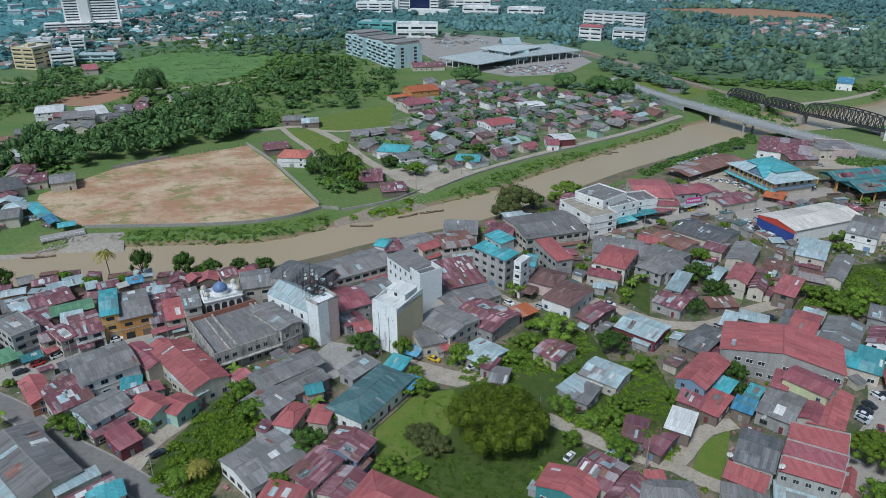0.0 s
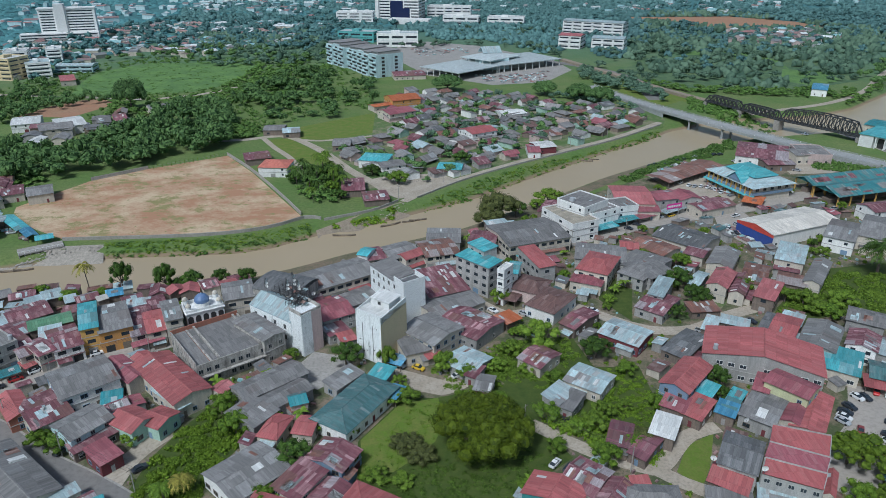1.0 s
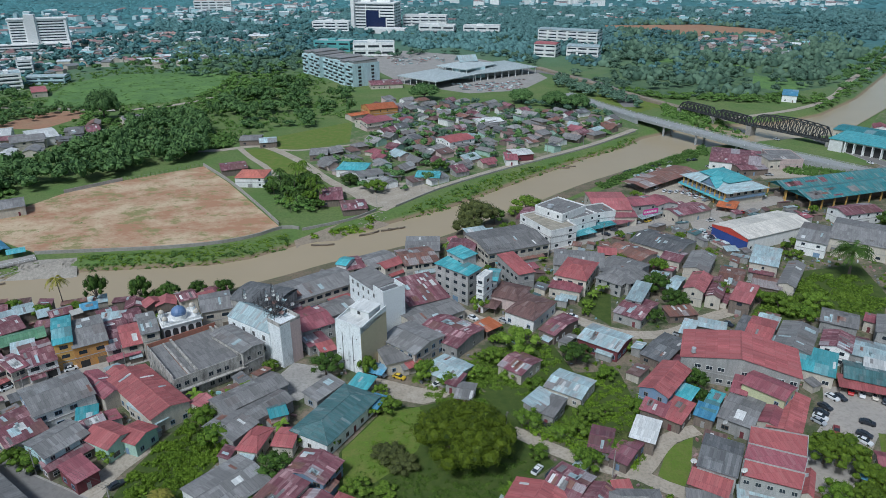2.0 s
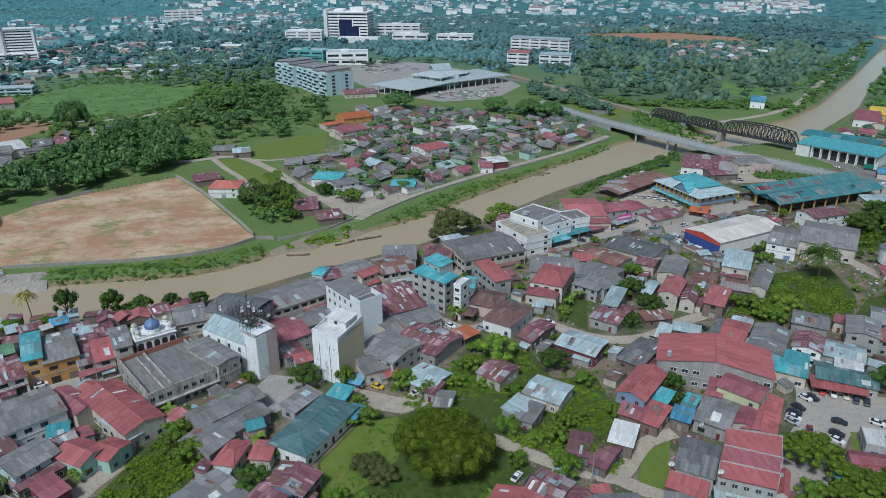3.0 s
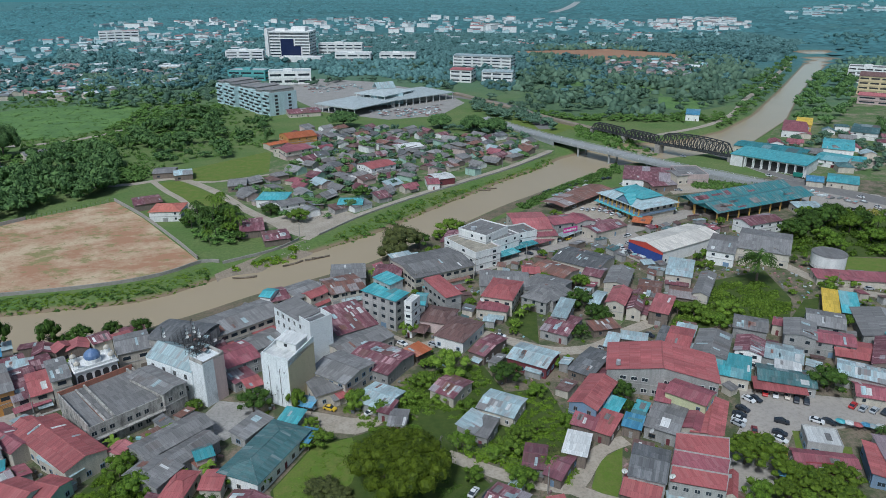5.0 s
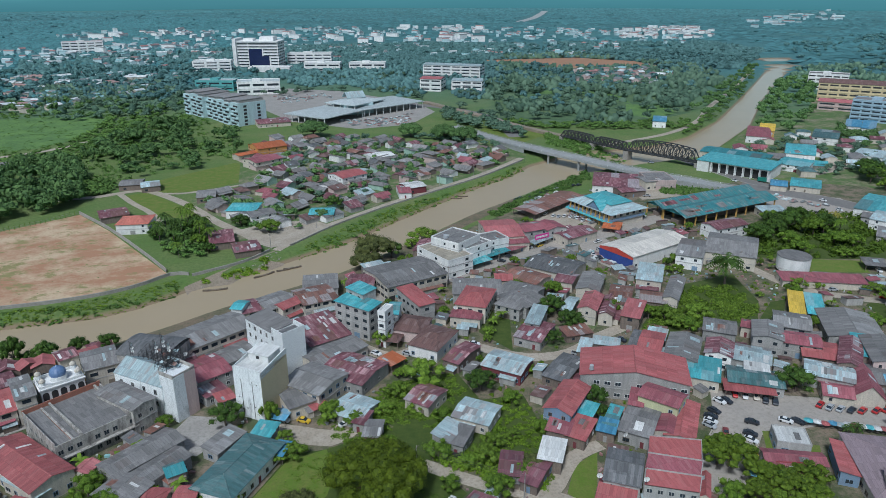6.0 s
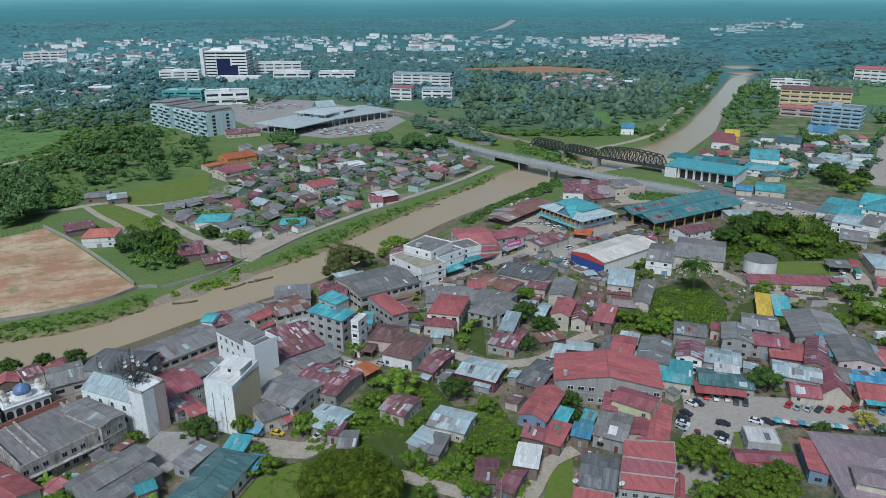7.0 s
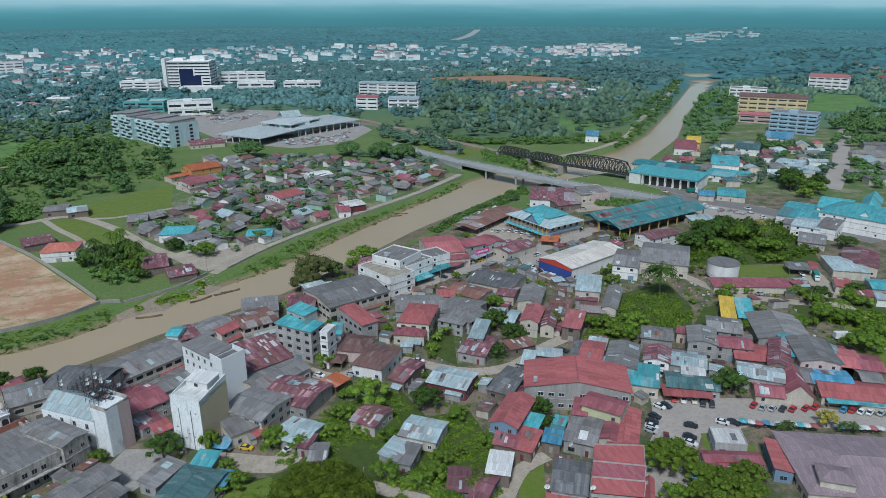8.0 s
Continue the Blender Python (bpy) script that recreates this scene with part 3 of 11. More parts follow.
patch("meadow", [(-308.6, 611.0), (-325.0, 668.0), (-331.6, 724.1), (-301.1, 777.1), (-262.0, 776.0), (-229.6, 788.5), (-172.8, 758.6), (-183.0, 722.0), (-177.0, 698.6), (-186.6, 649.4), (-205.0, 622.0), (-241.3, 611.0)], MEADOW, 0.06, "wide green meadow before the far town", "field")
patch("forecourt", [(-36.4, 922.8), (3.9, 944.6), (68.3, 903.9), (145.6, 790.4), (153.8, 725.9), (115.0, 658.8), (63.3, 647.4), (3.0, 698.7), (-24.7, 776.9)], CONCRETE, 0.06, "pale paved forecourt of the bus station", "forecourt")
patch("town_ground", [(300.4, 429.4), (394.2, 542.8), (488.4, 581.1), (607.9, 708.6), (626.1, 572.0), (688.1, 483.0), (396.7, 265.0), (387.9, 343.5), (372.0, 371.8)], VILLAGE_EARTH, 0.05, "brown and green ground of the district beyond the bridge", "ground")
patch("lawn", [(710.1, 701.0), (863.1, 841.6), (898.6, 793.1), (824.9, 690.7), (727.5, 669.4)], MEADOW, 0.12, "school lawn among buildings", "lawn")
patch("lawn", [(184.3, 638.0), (213.9, 572.1), (194.5, 555.3), (161.8, 589.2)], LAWN, 0.06, "grass verge beside the main road", "lawn")
patch("yard", [(-34.0, 372.0), (-24.0, 352.0), (-14.0, 341.0), (-4.0, 345.0), (20.0, 369.0), (9.0, 382.0), (-12.0, 383.0), (-24.0, 378.0)], PALE_EARTH, 0.10, "dusty open place above the landing", "yard")
patch("rubble_bank", [(-193.5, 264.7), (-176.4, 268.8), (-166.2, 282.8), (-144.1, 284.8), (-138.2, 267.8), (-162.7, 261.0), (-187.9, 255.4)], RUBBLE, 0.12, "pale rubble and mud along the bank", "ground")
patch("rubble_bank", [(-52.3, 303.4), (-39.8, 312.8), (-10.1, 338.5), (1.6, 308.7), (-22.4, 298.6), (-47.7, 289.8)], EARTH, 0.12, "muddy landing place of earth and stones", "ground")

patch("yard", [(277.6, 356.2), (300.2, 373.0), (336.5, 352.7), (329.1, 328.1), (319.5, 314.6), (295.3, 321.7), (294.4, 334.1), (279.4, 334.4)], PAVED, 0.11, "grey paved lot beside the main road", "yard")
patch("yard", [(380.5, 442.1), (411.6, 440.0), (399.9, 416.6), (362.0, 404.0)], PALE_EARTH, 0.11, "pale dusty lot behind the depot", "yard")

road("main_street", [(-145.5, 168.0), (-131.9, 176.7), (-117.6, 187.0), (-104.4, 194.8), (-88.3, 203.0), (-71.3, 212.3), (-47.2, 224.8), (-21.2, 244.4), (3.8, 261.2), (28.2, 268.6), (50.1, 276.4), (82.5, 292.4), (113.2, 307.1), (144.1, 316.8), (177.9, 329.6), (205.7, 341.4), (230.2, 335.7)], 9.5, PAVED, 0.17, "grey asphalt street lined with shophouses", 0.2)
road("side_road", [(-142.2, 168.0), (-121.1, 157.5), (-103.8, 145.6), (-83.8, 134.6), (-65.2, 122.8)], 6.0, ASPHALT, 0.19, "narrow grey asphalt side road", 0.16)
road("driveway", [(-79.7, 133.4), (-78.4, 143.5), (-75.1, 150.3), (-71.5, 155.6)], 6.0, PALE_EARTH, 0.15, "pale dusty drive off the side road")
road("lane", [(29.0, 156.0), (39.3, 147.2), (47.2, 141.7), (55.1, 137.9), (59.9, 137.1), (66.1, 143.9), (72.4, 150.1), (81.4, 153.2)], 4.6, PALE_EARTH, 0.16, "narrow concrete lane past gardens")
road("lane", [(57.9, 137.5), (64.6, 131.5), (71.5, 127.3), (79.9, 121.4)], 4.6, PALE_EARTH, 0.18, "narrow concrete lane past gardens")
road("earth_track", [(-16.8, 183.2), (-6.8, 178.6), (4.6, 173.6), (9.9, 177.1)], 8.0, PALE_EARTH, 0.15, "dusty track below the white block")
road("earth_track", [(18.4, 228.1), (30.0, 217.5), (45.4, 223.9), (55.7, 222.6), (66.1, 213.6), (78.0, 205.9), (93.8, 206.0), (109.2, 215.0), (121.5, 220.0)], 5.5, PALE_EARTH, 0.15, "dusty earth track between the houses")
road("village_lane", [(-145.6, 456.9), (-121.4, 460.0), (-109.1, 466.0), (-93.5, 466.1), (-67.5, 432.9), (-45.0, 391.3), (-26.5, 363.7), (-11.7, 342.8)], 6.0, PALE_EARTH, 0.14, "pale earth lane through the far village")
road("village_lane", [(-110.4, 463.0), (-98.0, 439.3), (-84.8, 417.6), (-73.4, 391.1)], 4.0, PALE_EARTH, 0.15, "pale earth lane beside the lawn")
road("village_lane", [(-86.4, 458.8), (-63.2, 457.6), (-18.0, 485.2), (-42.8, 549.2)], 3.5, PALE_EARTH, 0.15, "pale earth lane along the green field")
road("bank_path", [(-11.5, 336.8), (4.9, 358.2), (21.2, 373.8), (57.1, 404.3), (97.4, 434.0), (133.9, 461.9), (175.3, 501.5)], 5.0, PALE_EARTH, 0.15, "pale concrete path along the top of the bank")
road("side_street", [(415.0, 374.4), (492.2, 438.9), (577.8, 519.0), (637.5, 568.3), (703.8, 607.1)], 14.0, PAVED, 0.15, "wide pale street between far houses")
road("back_road", [(207.7, 266.0), (214.7, 237.6), (234.7, 221.0), (253.6, 208.5), (237.2, 182.3), (233.1, 173.6)], 6.0, PALE_EARTH, 0.16, "dusty back road behind the houses")
road("back_road", [(255.1, 219.0), (265.3, 235.7), (271.8, 249.2)], 10.0, PALE_EARTH, 0.15, "dusty yard road")
road("park_path", [(254.2, 528.2), (334.0, 562.4), (394.9, 611.6), (457.4, 687.7), (544.3, 782.7), (741.0, 1008.2)], 6.0, PALE_EARTH, 0.14, "pale path along the upper river")
road("far_road", [(896.0, 2650.0), (1060.0, 2960.0), (1240.0, 3360.0), (1440.0, 3830.0)], 34.0, BRIDGE_GREY, 0.3, "pale road running off over the hazy plain")
road("highway", [(75.2, 817.6), (158.8, 760.6), (200.8, 679.7), (197.0, 578.4)], 14.0, ASPHALT, 0.16, "grey main road past the bus station")
road("field_road", [(-393.7, 615.9), (-338.5, 606.2), (-286.0, 599.1), (-234.5, 592.2), (-196.4, 611.0), (-176.0, 636.0), (-160.2, 647.8)], 7.0, PALE_EARTH, 0.14, "pale earth road across the meadow")
for lane_line, tall in (([(-164.4, 289.8), (-103.3, 293.5), (-74.9, 301.8), (-59.4, 314.2), (-50.9, 312.8)], 1.6), ([(-49.3, 311.3), (-26.8, 323.6), (-14.5, 336.8)], 1.3), ([(-4.2, 341.9), (21.0, 369.8), (56.5, 399.7), (96.4, 428.9), (132.4, 456.1), (172.7, 493.1)], 1.0)):
    strip("embankment_wall", smooth_line(lane_line), 0.5, -1.5, tall, CONCRETE, "grey concrete embankment wall above the grassy bank", "wall")
for wall_line in ([(-124.7, 423.5), (-101.6, 389.8), (-76.7, 346.8), (-61.6, 318.8)], [(-188.4, 374.6), (-163.9, 396.0)]):
    strip("field_wall", smooth_line(wall_line), 0.3, -0.3, 2.0, CONCRETE, "grey block wall along the bare field", "wall")

patch("overgrown_lot", [(230.0, 216.1), (251.9, 225.5), (287.5, 221.1), (303.7, 195.4), (286.7, 182.7), (246.3, 201.6), (226.0, 199.5)], WEEDY, 0.09, "weedy grass behind the back road", "ground")
patch("overgrown_lot", [(176.3, 212.7), (193.4, 227.9), (201.3, 228.5), (185.1, 209.9)], WEEDY, 0.09, "weedy gap between houses", "ground")
patch("overgrown_lot", [(70.8, 252.4), (80.7, 237.5), (73.6, 211.7), (65.4, 228.3)], WEEDY, 0.09, "small garden beside the red villa", "ground")
patch("overgrown_lot", [(86.2, 219.8), (99.6, 228.5), (116.7, 228.5), (105.7, 216.6), (87.7, 211.7)], VILLAGE_EARTH, 0.09, "rough yard between houses", "ground")

patch("lawn", [(131.6, 148.7), (134.9, 147.6), (128.5, 138.3), (126.3, 139.0)], LAWN, 0.14, "narrow strip of lawn beside the concrete box", "lawn")
patch("lawn", [(140.9, 139.6), (143.4, 138.7), (140.5, 134.4), (137.4, 135.5)], LAWN, 0.14, "narrow strip of lawn beside the concrete box", "lawn")

patch("lawn", [(301.4, 829.5), (337.1, 862.0), (389.5, 833.4), (398.2, 777.2), (383.0, 725.2), (372.2, 795.9), (335.5, 818.4)], MEADOW, 0.06, "curving lawn between park trees", "lawn")
patch("lawn", [(376.7, 727.2), (416.3, 705.4), (401.1, 660.8), (363.0, 636.0), (344.6, 664.0)], MEADOW, 0.06, "park lawn beside the upper river", "lawn")
patch("lawn", [(188.1, 627.6), (210.6, 626.3), (228.5, 596.8), (226.1, 564.8), (198.3, 589.9)], LAWN, 0.06, "grass wedge beside the bridge ramp", "lawn")

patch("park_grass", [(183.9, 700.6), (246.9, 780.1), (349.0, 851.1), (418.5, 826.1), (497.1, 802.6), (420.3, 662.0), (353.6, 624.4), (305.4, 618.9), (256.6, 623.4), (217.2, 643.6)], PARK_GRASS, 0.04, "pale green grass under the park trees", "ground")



# ---- houses
FRAME_MESH, PANE_MESH, DOOR_MESH = {}, {}, {}


def window_on(parent, w, h, x, y, z, rot, frame_mat=WHITE, plain_pane=False):
    """A framed window standing 6 cm proud of a wall; its pane is a part of it. rot 0 faces -y."""
    key = (round(w, 1), round(h, 1), frame_mat.name)
    if key not in FRAME_MESH:
        g = Geo()
        for x0, x1, z0, z1 in ((-w / 2 - 0.1, w / 2 + 0.1, h / 2, h / 2 + 0.12), (-w / 2 - 0.16, w / 2 + 0.16, -h / 2 - 0.12, -h / 2),
                               (-w / 2 - 0.1, -w / 2, -h / 2, h / 2), (w / 2, w / 2 + 0.1, -h / 2, h / 2), (-0.04, 0.04, -h / 2, h / 2)):
            g.box(x0, x1, -0.10, 0.02, z0, z1)
        FRAME_MESH[key] = g.mesh("window", frame_mat)
        PANE_MESH[key] = Geo().box(-w / 2, w / 2, -0.035, 0.01, -h / 2, h / 2).mesh("pane", GLASS)
    if plain_pane:
        win = new("window", PANE_MESH[key])
        win.parent = parent
        win.matrix_basis = pose(x, y, z, 0, 0, rot)
        return win
    win = new("window", FRAME_MESH[key])
    win.parent = parent
    win.matrix_basis = pose(x, y, z, 0, 0, rot)
    pane = new("pane", PANE_MESH[key])
    pane.parent = win
    return win


def door_on(parent, w, h, x, y, z, rot, mat=WOOD):
    key = (round(w, 1), round(h, 1), mat.name)
    if key not in DOOR_MESH:
        g = Geo().box(-w / 2, w / 2, -0.07, 0.02, 0, h)
        DOOR_MESH[key] = g.mesh("door", mat)
    ob = new("door", DOOR_MESH[key])
    ob.parent = parent
    ob.matrix_basis = pose(x, y, z, 0, 0, rot)
    return ob


ROOF_WORDS = {"maroon": "faded maroon", "redmaroon": "dull crimson", "red": "red", "pink": "rose-red", "pinkwall2": "rose", "rust": "rusty brown", "brown": "dark brown",
              "grey": "weathered grey", "zinc": "dull zinc", "darkgrey": "dark grey", "lightblue": "pale-blue", "cyan": "turquoise", "teal": "teal", "oldteal": "weathered teal", "coral": "coral-red", "tealgrey": "grey-teal", "blue": "blue",
              "green": "green", "white": "white", "ivory": "cream-white", "cream": "buff", "orange": "orange", "yellow": "yellow", "purple": "plum", "mauve": "mauve"}
WALL_WORDS = {"white": "white", "paleplaster": "pale grey", "stained": "blackened", "cream": "cream", "grey": "cement", "plank": "weathered plank", "yellow": "yellow",
              "orange": "orange", "lime": "pale lime", "mint": "mint-green", "paleblue": "pale blue", "bluewall": "blue", "pinkwall": "pink", "darkred": "dark-red", "brick": "orange-washed",
              "teal": "teal", "swift": "streaked white", "tan": "tan"}
STOREYS = {1: "single-storey", 2: "two-storey", 3: "three-storey", 4: "four-storey"}
DOOR_MATS = [WOOD, WALL["bluewall"], WALL["darkred"], WALL["grey"]]


def house(x, y, rot, w, d, h, rise, shape, roof, wall, floors=1, sheets=0, seed=0, detail=2, z=None, group="", name="house"):
    """A house at plan point x, y. w runs along its ridge, d across; h to the eaves, rise above them.
    shape: gable, hip, shed (high at +y), flat, or open_gable, open_hip, open_shed on posts."""
    rnd = random.Random(seed)
    base = min(land_at(x, y), 0.0) if z is None else z
    opened = shape.startswith("open_")
    form = shape.replace("open_", "")
    if opened:
        label = "open shelter on posts under a %s corrugated roof" % ROOF_WORDS[roof]
        top = thing("open_shed", x, y, base, rot, label, "shelter", group)
    elif form == "flat":
        label = "%s %s building with a flat concrete roof and parapet" % (STOREYS[floors], WALL_WORDS[wall])
        top = thing("building", x, y, base, rot, label, "building", group)
    else:
        label = "%s %s house with a %s corrugated %s roof" % (STOREYS[floors], WALL_WORDS[wall], ROOF_WORDS[roof], {"gable": "gable", "hip": "hipped", "shed": "lean-to"}[form])
        top = thing(name, x, y, base, rot, label, "house", group)
    lift = -base  # eaves stay at h above the town's level, walls reach down to the bank
    a, b = w / 2, d / 2
    o = min(0.55, 0.12 * d)
    ax, by = a + o * 0.7, b + o
    e, r = h + lift, h + lift + rise
    th = 0.09
    wall_mat, roof_mat = WALL[wall], ROOF[roof]
    # walls
    if opened:
        nxp = max(2, int(w / 4.5) + 1)
        for i in range(nxp):
            for s in (-1, 1):
                px = -a + 0.25 + i * (w - 0.5) / (nxp - 1)
                zt = e if form != "shed" or s < 0 else r
                Geo().box(px - 0.09, px + 0.09, s * (b - 0.2) - 0.09, s * (b - 0.2) + 0.09, -0.3, zt - 0.05).link("post", WOOD, top)
    else:
        g = Geo()
        hi = {"gable": e, "hip": e, "flat": e - 0.05, "shed": e}[form]
        low = -0.4
        c = [(-a, -b), (a, -b), (a, b), (-a, b)]
        if form == "shed":
            zt = [e - th, e - th, r - th, r - th]
        else:
            zt = [hi - th] * 4
        for i in range(4):
            j = (i + 1) % 4
            g.face((*c[i], low), (*c[j], low), (*c[j], zt[j]), (*c[i], zt[i]))
        if form == "gable":
            g.face((a, -b, e - th), (a, b, e - th), (a, 0, r - th))
            g.face((-a, b, e - th), (-a, -b, e - th), (-a, 0, r - th))
        g.link("body", wall_mat, top)
        for k in range(1, floors):
            zz = lift + k * h / floors
            Geo().box(-a - 0.12, a + 0.12, -b - 0.12, b + 0.12, zz - 0.12, zz + 0.1).link("ledge", WALL["paleplaster"] if wall not in ("plank", "darkred") else wall_mat, top)
    # roof
    slope = rise / max(b, 0.1)
    ez = e - slope * o
    if form == "gable":
        g = Geo()
        cols, rows = (max(1, round(w / 3.2)), 2 if b > 3 else 1) if detail > 1 else (max(1, round(w / 6.0)), 1)
        g.sheets((-ax, -by, ez), (ax, -by, ez), (ax, 0, r), (-ax, 0, r), cols, rows, th, random.Random(seed + 7))
        g.sheets((ax, by, ez), (-ax, by, ez), (-ax, 0, r), (ax, 0, r), cols, rows, th, random.Random(seed + 8))
        if not detail:
            # a porch roof along one side
            k, pw = rnd.choice((-1, 1)), w * rnd.uniform(0.25, 0.5)
            pts = [(-pw, k * (b + 2.4), e - 1.1), (pw, k * (b + 2.4), e - 1.1), (pw, k * (b + 0.1), e - 0.45), (-pw, k * (b + 0.1), e - 0.45)]
            g.slab(pts if k < 0 else pts[::-1], th)
        ro = g.link("roof", roof_mat, top)
        cap = Geo() if detail else None
        if cap is None:
            return top
        cap.slab([(-ax, -0.28, r - 0.28 * slope + 0.05), (ax, -0.28, r - 0.28 * slope + 0.05), (ax, 0, r + 0.06), (-ax, 0, r + 0.06)], 0.05)
        cap.slab([(-ax, 0, r + 0.06), (ax, 0, r + 0.06), (ax, 0.28, r - 0.28 * slope + 0.05), (-ax, 0.28, r - 0.28 * slope + 0.05)], 0.05)
        cap.link("ridge_cap", roof_mat, ro)
    elif form == "hip":
        k = min(b, a * 0.8)
        g = Geo()
        p = [(-ax, -by, ez), (ax, -by, ez), (ax, by, ez), (-ax, by, ez)]
        q = [(-ax + k, 0, r), (ax - k, 0, r)]
        g.slab([p[0], p[1], q[1], q[0]], th).slab([p[2], p[3], q[0], q[1]], th).slab([p[1], p[2], q[1]], th).slab([p[3], p[0], q[0]], th)
        ro = g.link("roof", roof_mat, top)
        cap = Geo()
        for s, t in ((p[0], q[0]), (p[3], q[0]), (p[1], q[1]), (p[2], q[1]), (q[0], q[1])):
            cap.tube(s, t, 0.13, 0.13, 5)
        cap.link("ridge_cap", roof_mat, ro)
    elif form == "shed":
        s2 = rise / d
        ro = Geo().sheets((-ax, -by, e - s2 * o), (ax, -by, e - s2 * o), (ax, by, r + s2 * o), (-ax, by, r + s2 * o), max(1, round(w / 3.0)), 2, th, random.Random(seed + 7)).link("roof", roof_mat, top)
    else:
        ro = Geo().box(-a + 0.02, a - 0.02, -b + 0.02, b - 0.02, e - 0.25, e - 0.04).link("roof", roof_mat, top)
        g = Geo()
        t = 0.2
        g.box(-a - 0.05, a + 0.05, -b - 0.05, -b + t, e - 0.3, e + rise).box(-a - 0.05, a + 0.05, b - t, b + 0.05, e - 0.3, e + rise)
        g.box(-a - 0.05, -a + t, -b + t, b - t, e - 0.3, e + rise).box(a - t, a + 0.05, -b + t, b - t, e - 0.3, e + rise)
        g.link("parapet", wall_mat, top)
    # replaced sheets of another colour
    for i in range(sheets):
        sw, sl = rnd.choice((0.8, 0.8, 0.85, 1.6, 2.5)), min(rnd.uniform(1.8, 4.5), b * 0.85)
        sx = rnd.uniform(-ax + sw, ax - sw) if ax > sw else 0
        m = ROOF[rnd.choice(["lightblue", "lightblue", "white", "white", "grey", "rust"])]
        if form == "gable":
            s = rnd.choice((-1, -1, 1))
            y0 = rnd.uniform(0.1, max(0.15, b - sl))
            za, zb = r - slope * y0 + 0.04, r - slope * (y0 + sl) + 0.04
            pts = [(sx - sw / 2, -(y0 + sl), zb), (sx + sw / 2, -(y0 + sl), zb), (sx + sw / 2, -y0, za), (sx - sw / 2, -y0, za)]
            if s > 0:
                pts = [(px, -py, pz) for px, py, pz in pts][::-1]
        elif form == "shed":
            y0 = rnd.uniform(-b, b - sl)
            pts = [(sx - sw / 2, y0, e + (y0 + b) * rise / d + 0.04), (sx + sw / 2, y0, e + (y0 + b) * rise / d + 0.04),
                   (sx + sw / 2, y0 + sl, e + (y0 + sl + b) * rise / d + 0.04), (sx - sw / 2, y0 + sl, e + (y0 + sl + b) * rise / d + 0.04)]
        else:
            y0 = rnd.uniform(-b + 0.5, max(-b + 0.6, b - sl - 0.5))
            pts = [(sx - sw / 2, y0, e), (sx + sw / 2, y0, e), (sx + sw / 2, y0 + sl, e), (sx - sw / 2, y0 + sl, e)]
        Geo().slab(pts, 0.03).link("roof_sheet", m, ro)
    if opened or detail < 1:
        return top
    # a lean-to against one long side
    if detail > 1 and form in ("gable", "hip") and rnd.random() < 0.72 and floors < 3:
        s = rnd.choice((-1, -1, 1))
        lw, ld = w * rnd.uniform(0.4, 0.8), rnd.uniform(1.8, 3.0)
        lx, lz = rnd.uniform(-(w - lw) / 2, (w - lw) / 2), lift + min(h - 0.4, rnd.uniform(2.5, 3.0))
        y0, y1 = s * b, s * (b + ld)
        pts = [(lx - lw / 2, y1, lz - 0.5), (lx + lw / 2, y1, lz - 0.5), (lx + lw / 2, y0, lz), (lx - lw / 2, y0, lz)]
        Geo().slab(pts if s < 0 else pts[::-1], 0.06).link("lean_to_roof", ROOF[rnd.choice((roof, "maroon", "grey", "lightblue", "rust"))], top)
        Geo().box(lx - lw / 2 + 0.2, lx + lw / 2 - 0.2, min(y0, y1 - s * 0.4), max(y0, y1 - s * 0.4), -0.3, lz - 0.62).link("lean_to_body", WALL[rnd.choice((wall, "plank", "grey"))], top)
    # openings
    ww, wh = rnd.choice(((1.1, 1.2), (1.4, 1.2), (1.0, 1.1), (1.8, 1.2)))
    shop = detail == 3
    if shop:
        ww, wh = 2.4, 1.25
    fh = h / floors
    frame_mat = rnd.choice((WHITE, WOOD, WALL["paleplaster"], WALL["bluewall"]))
    dm = rnd.choice(DOOR_MATS)
    for side, (length, off, rz) in enumerate(((w, b, 0), (d, a, 90), (w, b, 180), (d, a, -90))):
        t = math.radians(rot + rz)
        if -(math.sin(t) * x - math.cos(t) * y) < 0.1 * math.hypot(x, y):
            continue  # openings on the sides that face the eye
        cnt = int((length - 0.8) / (3.3 if detail > 1 else 5.0))
        for f in range(floors):
            zc = lift + f * fh + min(1.65, fh * 0.55)
            for i in range(max(cnt, 1)):
                if length < 2.2 or (not shop) and rnd.random() < (0.14 if detail > 1 else 0.45):
                    continue
                u = -length / 2 + (i + 0.5) * length / max(cnt, 1)
                c, s = math.cos(math.radians(rz)), math.sin(math.radians(rz))
                px, py = u * c + off * s, u * s - off * c
                if shop and f == 0 and side == 0:
                    door_on(top, 2.7, 2.5, px, py, lift + 0.05, rz, rnd.choice((DARK, DARK, WALL["bluewall"], WALL["grey"], WOOD)))
                elif f == 0 and i == cnt // 2 and side in (0, 2):
                    door_on(top, min(2.6, length * 0.3) if floors > 1 else 1.0, 2.1, px, py, lift + 0.05, rz, dm)
                else:
                    window_on(top, ww, wh, px, py, zc, rz, frame_mat, detail < 2 or math.hypot(x, y) > 225)
    return top


